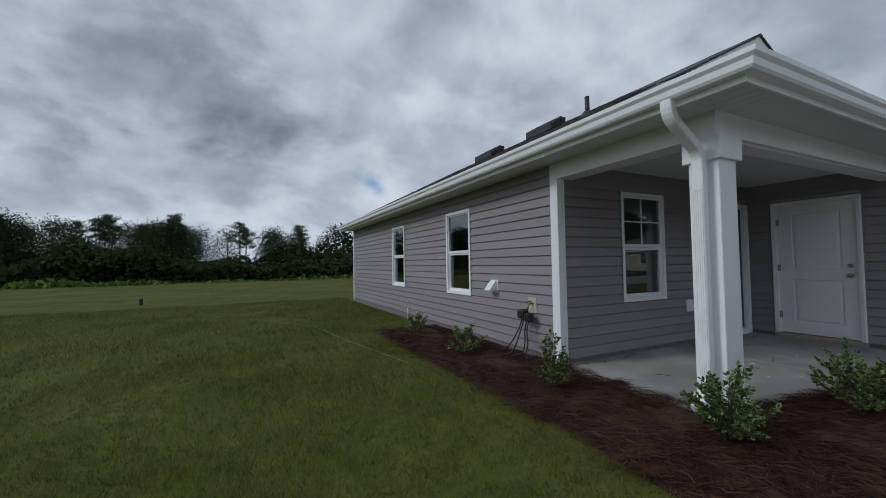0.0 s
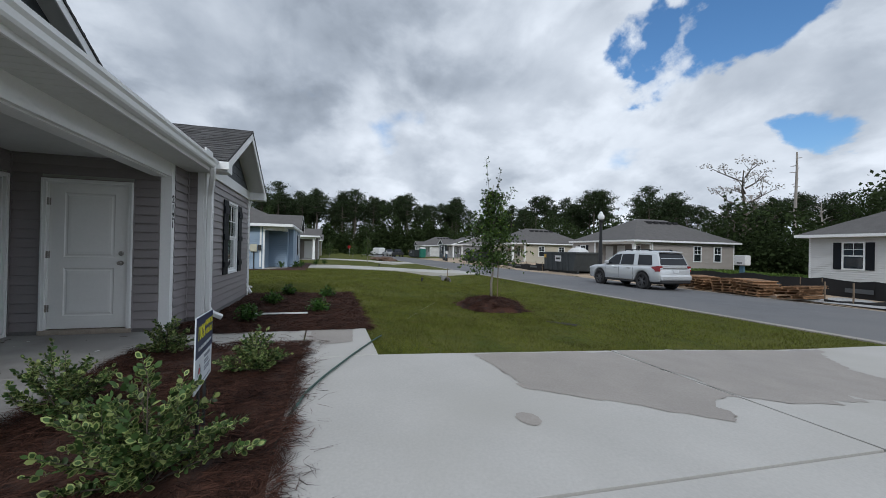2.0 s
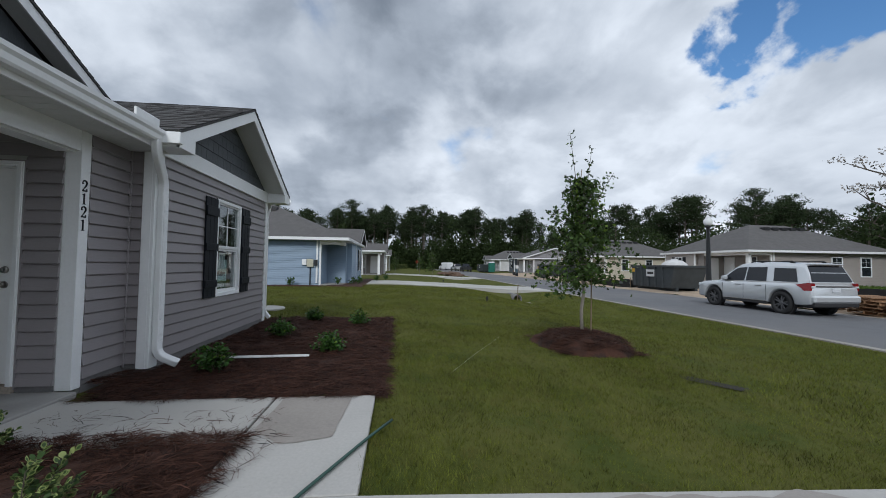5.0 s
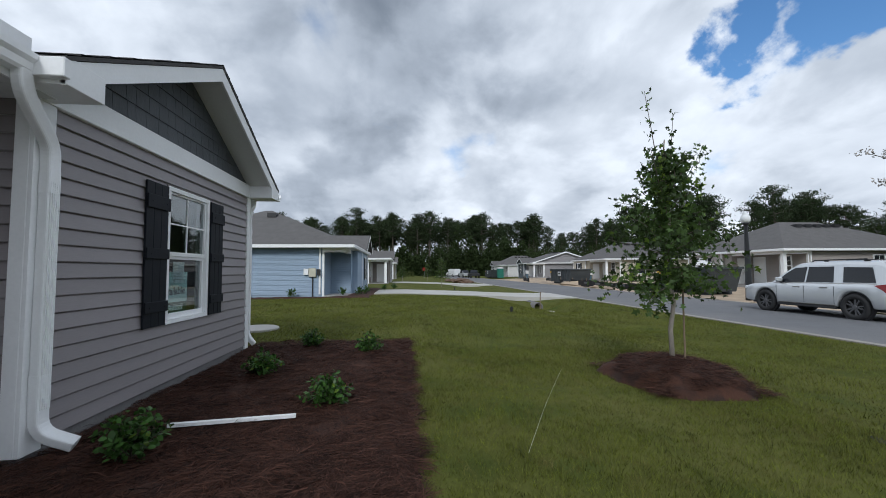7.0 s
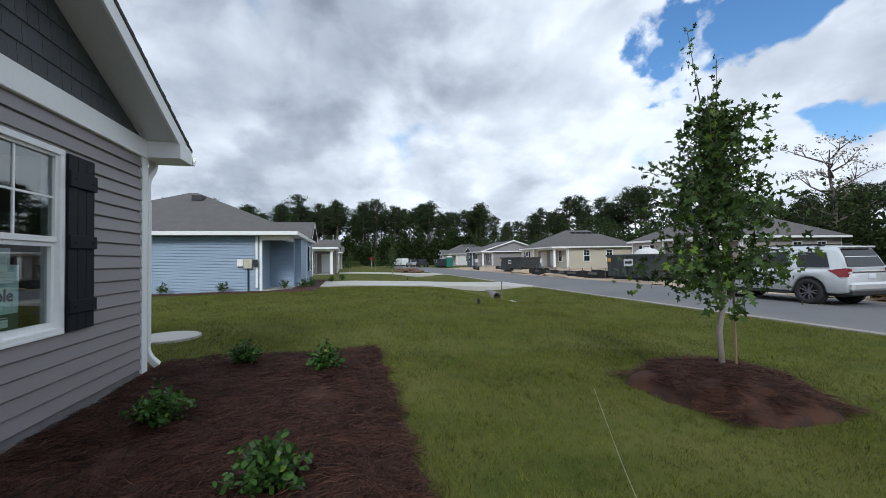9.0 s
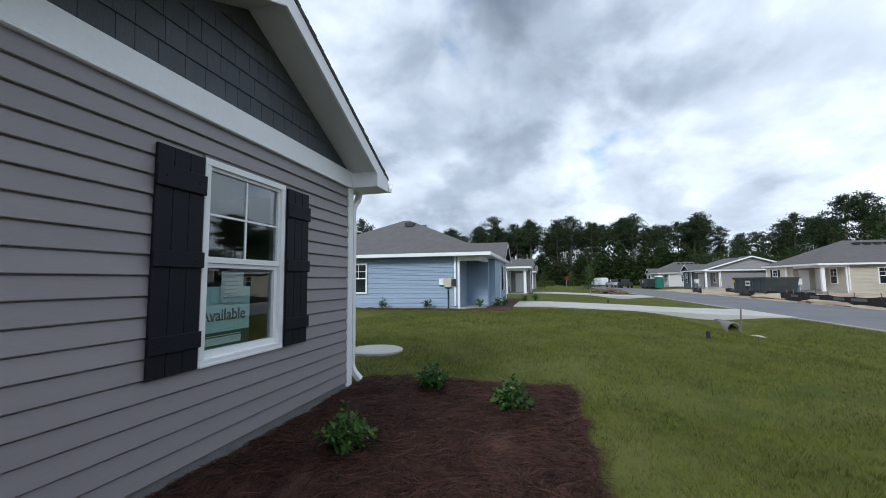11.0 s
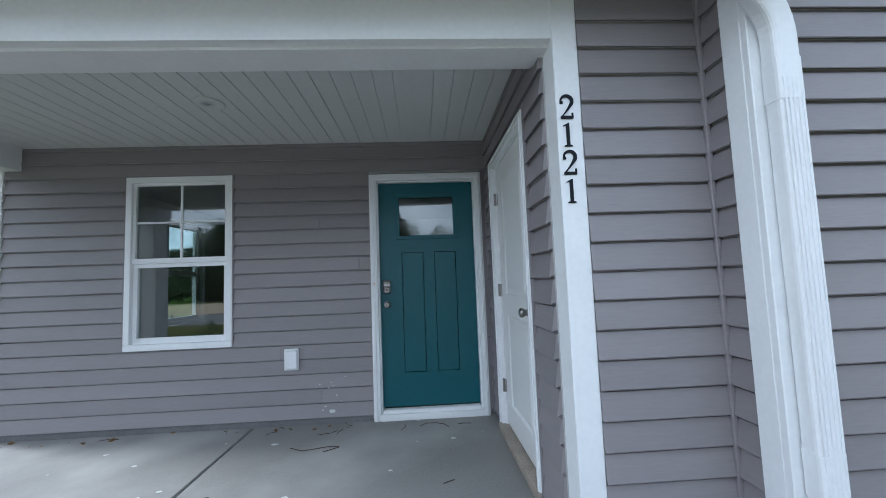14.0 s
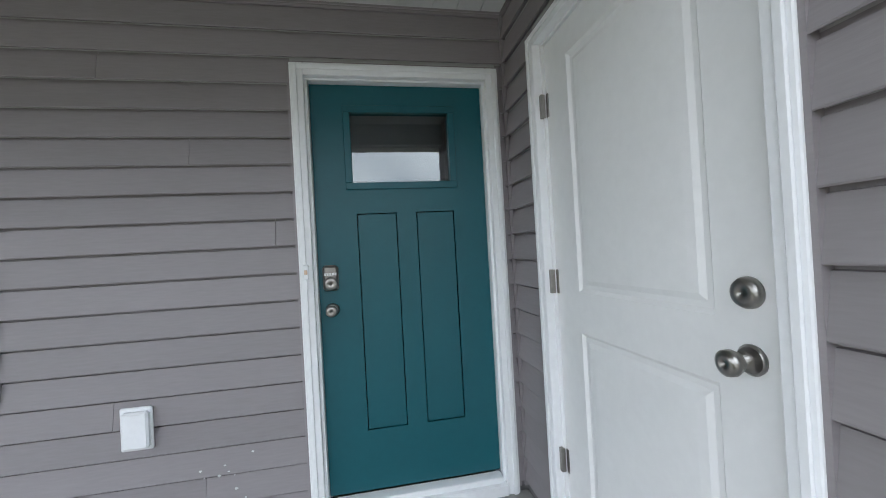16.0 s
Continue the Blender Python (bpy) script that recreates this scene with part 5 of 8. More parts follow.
far_house(22.9, -2.0, 1, BLUE, "one-storey house with pale blue siding and grey hip roof", side_windows=(6.3,), side_door=False, pw=2.0, pdep=1.42, depth=10.6, ridge=(5.5, 5.9))
far_house(43.8, -3.2, 1, BEIGE, "one-storey grey house along the row", side_windows=(4.0, 7.5))
far_house(65.7, -3.3, 1, CREAM, "one-storey cream house further along the row")
far_house(27.0, -31.0, -1, BEIGE, "one-storey taupe house across the street with hip roof", side_windows=(7.4, 10.0), gable=False)
far_house(49.0, -29.75, -1, CREAM, "one-storey cream house across the street", side_windows=(4.6, 8.0), gable=False)
far_house(73.0, -28.5, -1, GREY_LAP, "one-storey taupe house with a slate front and side gable", roof="cross", front_siding=SLATE, side_windows=())
far_house(98.0, -28.5, -1, WHITE_LAP, "small pale house far down the street", side_windows=(4.6,))
far_house(4.6, -31.9, -1, WHITE_LAP, "one-storey white-sided house across the street with shutters", porch=False, side_windows=(4.0,), width=9.1)

# meter box on the blue house
mt = thing("electric_meter", "tan electric meter boxes on the blue house wall", "meter box", m=Matrix.Translation((22.87, 0.02, 1.22)))
TAN = material("tan_box", (0.52, 0.50, 0.40), 0.5)
part("box", boxes((-0.10, 0, -0.22, 0.14, -0.22, 0.22), bevel=0.01), TAN, mt)
part("box", boxes((-0.10, 0, 0.16, 0.40, -0.12, 0.20), bevel=0.01), TRIM, mt)
part("meter", boxes((-0.18, -0.10, -0.46, -0.28, -0.15, 0.18), bevel=0.02), DARK, mt, "dark utility box")
part("conduit", tube([(-0.05, -0.05, -0.22), (-0.05, -0.05, -1.3)], 0.03, 8), DARK, mt)
# neighbour's drive
nd = structure("driveway_next", boxes((24.9, 29.6, -3.4, -3.0, -0.3, -0.07)), FOOTING, "pale concrete driveway of the blue house", "driveway")
for x0, x1 in ((24.9, 27.23), (27.26, 29.6)):
    bm = bmesh.new()
    ys = [-3.0 - 0.61 * k for k in range(21)]
    top = [[bm.verts.new((x, y, max(drive_z(0, y), -0.45) + 0.05)) for x in (x0, x1)] for y in ys]
    bot = [bm.verts.new((x0, y, -0.9)) for y in ys]
    for i in range(20):
        bm.faces.new((top[i][0], top[i][1], top[i + 1][1], top[i + 1][0]))
        bm.faces.new((top[i][0], top[i + 1][0], bot[i + 1], bot[i]))
    bmesh.ops.recalc_face_normals(bm, faces=bm.faces)
    part("slab", bm, CONCRETE, nd)
cv = thing("culvert_pipe", "concrete culvert pipe end in the grassy ditch", "culvert", m=pose(23.1, -12.1, -0.78, 0, 90, 0))
bmv = lathe([(0.27, 1.6), (0.27, 0.0), (0.22, 0.0), (0.22, 1.5), (0.001, 1.5)], sides=24)
part("pipe", bmv, FOOTING, cv, smooth=True)
ap = thing("culvert_apron", "pale broken concrete at the culvert mouth", "rubble", m=Matrix.Translation((21.6, -12.5, -1.02)))
part("slab", boxes((-0.5, 0.5, -0.25, 0.25, 0.0, 0.1), m=pose(0, 0, 0, 3, -6, 25), bevel=0.03), CONCRETE, ap)
for x, y, h0, r in ((15.6, -8.5, 0.22, 0.05), (7.75, -8.45, 0.16, 0.05), (-6.9, 13.6, 0.25, 0.06), (32.0, -8.6, 0.22, 0.05)):
    mk = thing("drain_riser", "short black plastic pipe standing in the lawn", "pipe", "lawn pipes", m=Matrix.Translation((x, y, ground_z(x, y) - 0.03)))
    part("pipe", lathe([(r, 0), (r, h0), (r * 0.8, h0), (r * 0.8, h0 - 0.03), (0.001, h0 - 0.03)], sides=14), DARK, mk)
st = thing("survey_stake", "weathered wooden survey stake leaning by the culvert", "stake", m=pose(20.6, -11.3, -0.75, 4, 3, 10))
WOOD = material("raw_wood", (0.19, 0.14, 0.095), 0.85, var=0.25, scale=5, fine=50, bump=0.3, stretch=(8, 8, 1))
part("lath", boxes((-0.03, 0.03, -0.01, 0.01, 0, 0.95), (-0.031, 0.031, -0.011, 0.011, 0.85, 0.95)), WOOD, st)

# ---- street things ----
IRON = material("black_iron", (0.012, 0.013, 0.014), 0.5)
GLOBE = material("frosted_globe", (0.72, 0.74, 0.74), 0.25, spec=0.6)
lp = thing("street_lamp", "black post lamp with a frosted acorn globe", "street lamp", m=Matrix.Translation((21.2, -23.0, -0.45)))
part("post", lathe([(0.17, 0), (0.17, 0.25), (0.12, 0.45), (0.075, 0.6), (0.06, 3.9), (0.09, 3.95), (0.09, 4.05)], sides=16), IRON, lp, smooth=True)
part("collar", lathe([(0.10, 4.03), (0.17, 4.10), (0.17, 4.16), (0.10, 4.18)], sides=16), IRON, lp)
part("globe", lathe([(0.12, 4.17), (0.20, 4.25), (0.235, 4.38), (0.22, 4.50), (0.16, 4.58), (0.14, 4.60), (0.15, 4.62), (0.08, 4.74), (0.03, 4.80), (0.001, 4.82)], sides=20), GLOBE, lp, "frosted acorn globe", True)

CAR = material("silver_paint", (0.66, 0.68, 0.70), 0.25, metal=0.45, var=0.03)
CARGLASS = material("tinted_car_glass", (0.010, 0.013, 0.018), 0.05, spec=0.45)
TYRE = material("tyre_rubber", (0.02, 0.02, 0.021), 0.85, var=0.2)
RIM = material("dark_rim", (0.16, 0.16, 0.17), 0.35, metal=0.6)
LAMP_RED = material("red_tail_lamp", (0.22, 0.010, 0.012), 0.2)
PLASTIC = material("black_plastic", (0.025, 0.025, 0.027), 0.6)
PLATE = material("number_plate", (0.6, 0.62, 0.65), 0.4)


def loft(sections, mat_smooth=False):
    """Closed skin through outlines of equal length."""
    bm = bmesh.new()
    rings = [[bm.verts.new(p) for p in s] for s in sections]
    n = len(rings[0])
    for a, b in zip(rings, rings[1:]):
        for k in range(n):
            bm.faces.new((a[k], a[(k + 1) % n], b[(k + 1) % n], b[k]))
    bm.faces.new(rings[0][::-1]); bm.faces.new(rings[-1])
    bmesh.ops.recalc_face_normals(bm, faces=bm.faces)
    return bm


def wheel(parent, x, y, r=0.40, w=0.27, side=1):
    m = Matrix.Translation((x, y, r)) @ pose(0, 0, 0, 90, 0, 0)
    wh = part("wheel", lathe([(r * 0.66, -w / 2), (r * 0.93, -w / 2), (r, -w / 2 + 0.05), (r, w / 2 - 0.05), (r * 0.93, w / 2), (r * 0.66, w / 2)], m, 28, True), TYRE, parent, "black tyre", True)
    part("rim", lathe([(r * 0.67, -w / 2 + 0.02), (r * 0.67, w / 2 - 0.004), (r * 0.62, w / 2 - 0.02), (r * 0.60, w / 2 - 0.12), (0.08, w / 2 - 0.13), (0.001, w / 2 - 0.12)], m if side > 0 else Matrix.Translation((x, y, r)) @ pose(0, 0, 0, -90, 0, 0), 24), PLASTIC, wh, "dark wheel well")
    part("hub", lathe([(0.07, 0.0), (0.06, 0.02), (0.001, 0.024)], Matrix.Translation((x, y - side * (w / 2 - 0.03), r)) @ pose(0, 0, 0, 90 * side, 0, 0), 14), RIM, wh)
    for k in range(10):
        a = math.pi * k / 5 + (0.09 if k % 2 else -0.09)
        q = Matrix.Translation((x, y - side * (w / 2 - 0.035), r)) @ pose(0, 0, 0, 0, math.degrees(a), 0)
        part("spoke", boxes((-0.020, 0.020, -0.012, 0.012, 0.05, r * 0.65), m=q), RIM, wh)
    return wh


def side_panel(s, outline, inset=0.03):
    """A thin pane on the car's flank; outline points (x, half width, z)."""
    bm = bmesh.new()
    v1 = [bm.verts.new((x, s * y, z)) for x, y, z in outline]
    v2 = [bm.verts.new((x, s * (y - inset), z)) for x, y, z in outline]
    n = len(outline)
    bm.faces.new(v1); bm.faces.new(v2[::-1])
    for i in range(n):
        bm.faces.new((v1[i], v1[(i + 1) % n], v2[(i + 1) % n], v2[i]))
    bmesh.ops.recalc_face_normals(bm, faces=bm.faces)
    return bm


def suv(m, label):
    """A full-size suv; local x runs forward from the rear bumper, z up, width along y."""
    c = thing("suv", label, "car", m=m)
    axles, arch, hub_z = (1.08, 4.20), 0.50, 0.42

    def lerp(x, table):
        for (xa, *a), (xb, *b) in zip(table, table[1:]):
            if x <= xb:
                u = max(0.0, min(1.0, (x - xa) / (xb - xa)))
                return [p + (q - p) * u for p, q in zip(a, b)]
        return list(table[-1][1:])

    # along the length: half width, sill height, belt height
    plan = ((0.0, 0.88, 0.52, 1.02), (0.06, 0.95, 0.44, 1.10), (0.30, 0.99, 0.40, 1.16), (0.8, 1.0, 0.40, 1.18), (3.7, 1.0, 0.38, 1.14), (4.1, 0.99, 0.38, 1.13), (4.8, 0.97, 0.38, 1.07), (5.15, 0.90, 0.40, 0.99), (5.28, 0.80, 0.45, 0.88), (5.34, 0.70, 0.52, 0.74))
    xs = sorted({0.0, 0.03, 0.06, 5.20, 5.28, 5.34} | {0.12 + 0.055 * k for k in range(93)})
    rings = []
    for x in xs:
        w, z0, zb = lerp(x, plan)
        for xc in axles:
            if abs(x - xc) < arch:
                z0 = max(z0, hub_z + math.sqrt(arch * arch - (x - xc) ** 2) * 0.98)
        zm = max(0.72, z0 + 0.06)
        half = [(w - 0.05, z0), (w, z0 + 0.04), (w + 0.005, zm), (w - 0.005, zb - 0.12), (w - 0.03, zb - 0.03), (w - 0.09, zb)]
        rings.append([(x, -a, z) for a, z in half] + [(x, a, z) for a, z in half[::-1]])
    part("body", loft(rings), CAR, c, "silver painted body", True)
    part("underbody", boxes((0.25, 5.0, -0.74, 0.74, 0.30, 0.95)), PLASTIC, c, "dark underbody")
    # cabin: x, belt half width, roof half width, roof height
    cab = []
    for x, wb, wt, zt in ((0.10, 0.90, 0.88, 1.20), (0.22, 0.905, 0.80, 1.55), (0.36, 0.91, 0.72, 1.84), (0.55, 0.915, 0.71, 1.90), (1.4, 0.92, 0.72, 1.935), (2.5, 0.92, 0.72, 1.925), (3.0, 0.915, 0.71, 1.86), (3.25, 0.91, 0.72, 1.74), (3.7, 0.905, 0.78, 1.43), (4.02, 0.90, 0.84, 1.15)):
        zs = max(1.13, zt - 0.13)
        half = [(wb, 1.08), (wb, 1.13), (wb - (wb - wt) * 0.72, zs), (wt, zt - 0.03 if zt > 1.2 else zt), (wt - 0.10, zt)]
        cab.append([(x, -a, z) for a, z in half] + [(x, a, z) for a, z in half[::-1]])
    part("cabin", loft(cab), CAR, c)

    def flank(z):
        """Half width of the cabin's side at a height, a little proud of it."""
        return 0.922 - max(0.0, z - 1.13) / 0.665 * 0.145 + 0.012

    for s in (-1, 1):
        for pts in (((0.52, 1.22), (1.42, 1.21), (1.46, 1.72), (0.66, 1.70)), ((1.72, 1.20), (2.62, 1.19), (2.58, 1.73), (1.76, 1.74)), ((2.70, 1.19), (3.78, 1.17), (3.30, 1.56), (3.06, 1.70), (2.66, 1.73))):
            part("side_window", side_panel(s, [(x, flank(z), z) for x, z in pts]), CARGLASS, c, "tinted side window")
        part("window_trim", side_panel(s, [(0.50, flank(1.17) + 0.004, 1.165), (3.86, flank(1.15) + 0.004, 1.14), (3.86, flank(1.17) + 0.004, 1.165), (0.50, flank(1.2) + 0.004, 1.19)], 0.02), NICKEL, c, "thin bright window trim")
        part("roof_rail", tube([(0.8, s * 0.66, 1.91), (0.9, s * 0.66, 1.975), (2.5, s * 0.66, 1.965), (2.6, s * 0.66, 1.90)], 0.020, 8), IRON, c, "black roof rail")
        mirror = part("mirror", boxes((3.42, 3.60, s * 1.07 - 0.11, s * 1.07 + 0.11, 1.19, 1.36), bevel=0.045), CAR, c, "door mirror")
        part("mirror_foot", boxes((3.50, 3.58, s * 0.94 - 0.05, s * 0.94 + 0.05, 1.14, 1.22), bevel=0.015), PLASTIC, mirror)
        lamp = part("tail_lamp", side_panel(s, [(0.03, 0.975, 0.93), (0.22, 1.006, 0.92), (0.30, 1.006, 1.00), (0.52, 0.995, 1.13), (0.10, 0.955, 1.20), (0.02, 0.94, 1.18)], 0.16), LAMP_RED, c, "red tail lamp")
        part("lens", boxes((-0.015, 0.05, s * 0.87 - 0.06, s * 0.87 + 0.06, 1.03, 1.09), bevel=0.01), PLATE, lamp, "clear reversing lens")
        part("head_lamp", boxes((5.0, 5.22, s * 0.80 - 0.13, s * 0.80 + 0.10, 0.84, 0.98), bevel=0.03), PLATE, c, "clear head lamp")
        part("sill", boxes((1.62, 3.66, s * 0.985 - 0.06, s * 0.985 + 0.03, 0.31, 0.42), bevel=0.02), PLASTIC, c, "dark sill")
        part("sill_strip", boxes((1.62, 3.66, s * 1.006 - 0.01, s * 1.006 + 0.012, 0.42, 0.445)), NICKEL, c, "bright sill strip")
        for x in (1.98, 2.92):
            part("door_handle", boxes((x - 0.12, x + 0.12, s * 1.005 - 0.02, s * 1.005 + 0.025, 1.00, 1.035), bevel=0.01), NICKEL, c)
        for x in (1.66, 2.66, 3.70):
            part("door_seam", boxes((x - 0.005, x + 0.005, s * 1.0 - 0.004, s * 1.0 + 0.0065, 0.46, 1.06)), PLASTIC, c)
        for x in axles:
            part("wheel_well", lathe([(0.47, -0.12), (0.47, 0.0), (0.001, 0.0)], Matrix.Translation((x, s * 0.80, hub_z)) @ pose(0, 0, 0, 90 * s, 0, 0), 28), PLASTIC, c, "dark wheel well")
            wheel(c, x, s * 0.86, 0.42, 0.28, -s)
    glass = loft([[(0.085, -0.80, 1.24), (0.085, 0.80, 1.24), (0.13, 0.80, 1.24), (0.13, -0.80, 1.24)], [(0.33, -0.69, 1.80), (0.33, 0.69, 1.80), (0.38, 0.69, 1.80), (0.38, -0.69, 1.80)]])
    part("rear_window", glass, CARGLASS, c, "tinted rear window")
    part("roof_spoiler", boxes((0.22, 0.55, -0.66, 0.66, 1.83, 1.885), bevel=0.02), CAR, c, "silver roof spoiler")
    part("bumper", boxes((-0.10, 0.22, -0.93, 0.93, 0.50, 0.76), bevel=0.06), CAR, c, "rear bumper")
    part("lower_bumper", boxes((-0.06, 0.25, -0.88, 0.88, 0.36, 0.51), bevel=0.03), PLASTIC, c, "dark lower bumper")
    part("number_plate", boxes((-0.03, 0.0, -0.16, 0.16, 0.88, 1.02)), PLATE, c)
    part("tailgate_trim", boxes((-0.025, 0.05, -0.74, 0.74, 1.06, 1.10), bevel=0.01), NICKEL, c, "bright tailgate strip")
    part("windscreen", loft([[(3.05, -0.64, 1.83), (3.05, 0.64, 1.83), (3.01, 0.64, 1.78), (3.01, -0.64, 1.78)], [(4.03, -0.78, 1.18), (4.03, 0.78, 1.18), (3.98, 0.78, 1.13), (3.98, -0.78, 1.13)]]), CARGLASS, c, "tinted windscreen")
    for x in (0.9, 2.1):
        for y in (-0.66, 0.66):
            part("rail_bracket", boxes((x - 0.06, x + 0.06, y - 0.03, y + 0.03, 1.90, 1.96)), IRON, c)
    return c


suv(Matrix.Translation((12.26, -20.15, -0.425)), "silver full-size suv parked at the roadside")
WHITE_CAR = material("white_car_paint", (0.66, 0.67, 0.67), 0.3, var=0.03)


def van(m, label):
    c = thing("van", label, "van", m=m)
    b = [[(x, -w, z0), (x, w, z0), (x, w, zm), (x, w * 0.9, zt), (x, -w * 0.9, zt), (x, -w, zm)] for x, w, z0, zm, zt in ((0, 0.95, 0.5, 1.6, 2.0), (0.1, 1.0, 0.4, 1.7, 2.12), (3.9, 1.0, 0.4, 1.7, 2.12), (4.6, 0.98, 0.4, 1.15, 1.3), (5.4, 0.9, 0.45, 1.0, 1.08))]
    part("body", loft(b), WHITE_CAR, c)
    for s in (-1, 1):
        part("side_window", boxes((3.6, 4.3, s * 0.99 - 0.02, s * 0.99 + 0.02, 1.25, 1.65)), CARGLASS, c)
        for x in (1.0, 4.4):
            wheel(c, x, s * 0.9, 0.37, 0.24, -s)
    part("roof_rack", boxes((0.5, 3.5, -0.75, -0.70, 2.2, 2.25), (0.5, 3.5, 0.70, 0.75, 2.2, 2.25), *[(x, x + 0.05, -0.75, 0.75, 2.12, 2.24) for x in (0.6, 1.6, 2.6, 3.4)]), CAR, c)
    return c


def pickup(m, label):
    c = thing("pickup", label, "pickup", m=m)
    b = [[(x, -w, z0), (x, w, z0), (x, w, zm), (x, w * 0.9, zt), (x, -w * 0.9, zt), (x, -w, zm)] for x, w, z0, zm, zt in ((0, 0.95, 0.5, 0.95, 1.15), (2.1, 1.0, 0.45, 1.0, 1.2), (2.4, 1.0, 0.45, 1.0, 1.2), (4.3, 1.0, 0.45, 1.0, 1.16), (5.7, 0.92, 0.5, 0.95, 1.05))]
    part("body", loft(b), CAR, c)
    part("cab", loft([[(x, -w, 1.1), (x, w, 1.1), (x, w * 0.8, z), (x, -w * 0.8, z)] for x, w, z in ((2.1, 0.95, 1.3), (2.3, 0.95, 1.85), (3.6, 0.95, 1.88), (4.4, 0.95, 1.2))]), CARGLASS, c, "dark glazed cab")
    for s in (-1, 1):
        for x in (1.1, 4.7):
            wheel(c, x, s * 0.9, 0.40, 0.26, -s)
    return c


van(pose(109.0, -19.4, -0.43, 0, 0, 20), "white work van with a roof rack parked far off")
pickup(pose(95.0, -20.0, -0.43, 0, 0, 8), "silver pickup parked on the street")
pickup(pose(88.0, -20.6, -0.43, 0, 0, 0), "dark pickup with load parked on the street").children[0].data.materials[0] = IRON

STEEL = material("dumpster_paint", (0.045, 0.053, 0.058), 0.55, var=0.25, scale=3, bump=0.1)
LABEL_W = material("decal_white", (0.6, 0.6, 0.6), 0.5)
DECAL_Y = material("decal_yellow", (0.60, 0.36, 0.04), 0.5)


def dumpster(m, label, length=6.2, h=1.75, group="dumpsters"):
    d = thing("dumpster", label, "dumpster", group, m=m)
    part("bin", loft([[(-length / 2 + a, -1.15, 0.25), (-length / 2 + a, 1.15, 0.25), (-length / 2 + a - b, 1.2, h), (-length / 2 + a - b, -1.2, h)] for a, b in ((0.5, 0.5), (length - 0.05, -0.05))]), STEEL, d)
    part("rim", boxes((-length / 2 - 0.05, length / 2 + 0.05, -1.27, -1.17, h - 0.08, h + 0.06), (-length / 2 - 0.05, length / 2 + 0.05, 1.17, 1.27, h - 0.08, h + 0.06), (-length / 2 - 0.05, -length / 2 + 0.05, -1.17, 1.17, h - 0.08, h + 0.06), (length / 2 - 0.05, length / 2 + 0.05, -1.17, 1.17, h - 0.08, h + 0.06)), STEEL, d)
    for s in (-1, 1):
        for k in range(5):
            x = -length / 2 + 1.2 + k * (length - 1.7) / 4
            part("rib", boxes((x - 0.05, x + 0.05, s * 1.22 - 0.06, s * 1.22 + 0.06, 0.25, h - 0.08)), STEEL, d)
        part("runner", boxes((-length / 2 + 0.4, length / 2 - 0.1, s * 0.7 - 0.08, s * 0.7 + 0.08, 0.0, 0.26)), STEEL, d)
        part("decal", boxes((-0.45, 0.45, s * 1.29 - 0.004, s * 1.29 + 0.004, h - 0.75, h - 0.25)), LABEL_W, d, "pale label with dark bars")
        part("decal_bar", boxes((-0.33, 0.33, s * 1.297 - 0.003, s * 1.297 + 0.003, h - 0.58, h - 0.42)), IRON, d)
        part("hazard_label", boxes((length / 2 - 0.55, length / 2 - 0.2, s * 1.29 - 0.004, s * 1.29 + 0.004, h - 0.45, h - 0.18)), DECAL_Y, d, "small amber label")
    return d


dumpster(pose(26.7, -24.4, -0.42, 0, 0, 0), "dark grey roll-off dumpster at the roadside", 4.8)
dumpster(pose(47.5, -24.6, -0.42, 0, 0, 0), "dark grey roll-off dumpster further along")
dumpster(pose(88.0, -24.6, -0.42, 0, 0, 0), "dark grey roll-off dumpster far off")
dumpster(pose(3.25, -25.75, -0.40, 0, 0, 180), "dark green roll-off dumpster on gravel", 6.0, 2.0)
sheet("gravel_patch", 0.0, 8.5, -27.5, -22.0, 20, 12, GRAVEL, "grey gravel by the dumpster", 0.07, lambda x, y: -0.43 + 0.05 * noise.noise((x, y, 5)), "gravel")
pt = thing("portable_toilet", "green portable toilet with a white roof", "portable toilet", m=Matrix.Translation((82.5, -24.8, -0.42)))
PGREEN = material("green_plastic", (0.015, 0.14, 0.10), 0.5)
part("cabin", boxes((-0.55, 0.55, -0.6, 0.6, 0.1, 2.1), bevel=0.04), PGREEN, pt)
part("roof", loft([[(-0.6, -0.65, 2.1), (0.6, -0.65, 2.1), (0.6, 0.65, 2.1), (-0.6, 0.65, 2.1)], [(-0.4, -0.45, 2.35), (0.4, -0.45, 2.35), (0.4, 0.45, 2.35), (-0.4, 0.45, 2.35)]]), LABEL_W, pt)
part("door", boxes((-0.42, 0.42, 0.6, 0.64, 0.15, 2.0), bevel=0.01), PGREEN, pt)

tk = thing("water_tank", "white rounded plastic tank standing behind the dumpster", "tank", m=Matrix.Translation((29.6, -27.2, -0.4)))
part("shell", lathe([(0.95, 0.0), (1.0, 0.15), (1.0, 1.55), (0.9, 1.95), (0.55, 2.2), (0.25, 2.25), (0.25, 2.35), (0.001, 2.35)], sides=28), LABEL_W, tk, smooth=True)
part("hatch", lathe([(0.30, 0.0), (0.30, 0.05), (0.001, 0.06)], Matrix.Translation((-0.35, 0.92, 1.5)) @ pose(0, 0, 0, -90, 0, 20), 18), IRON, tk, "dark round hatch")
PALLET = material("pallet_wood", (0.27, 0.155, 0.08), 0.85, var=0.35, scale=3, fine=30, bump=0.3, rand=0.3)


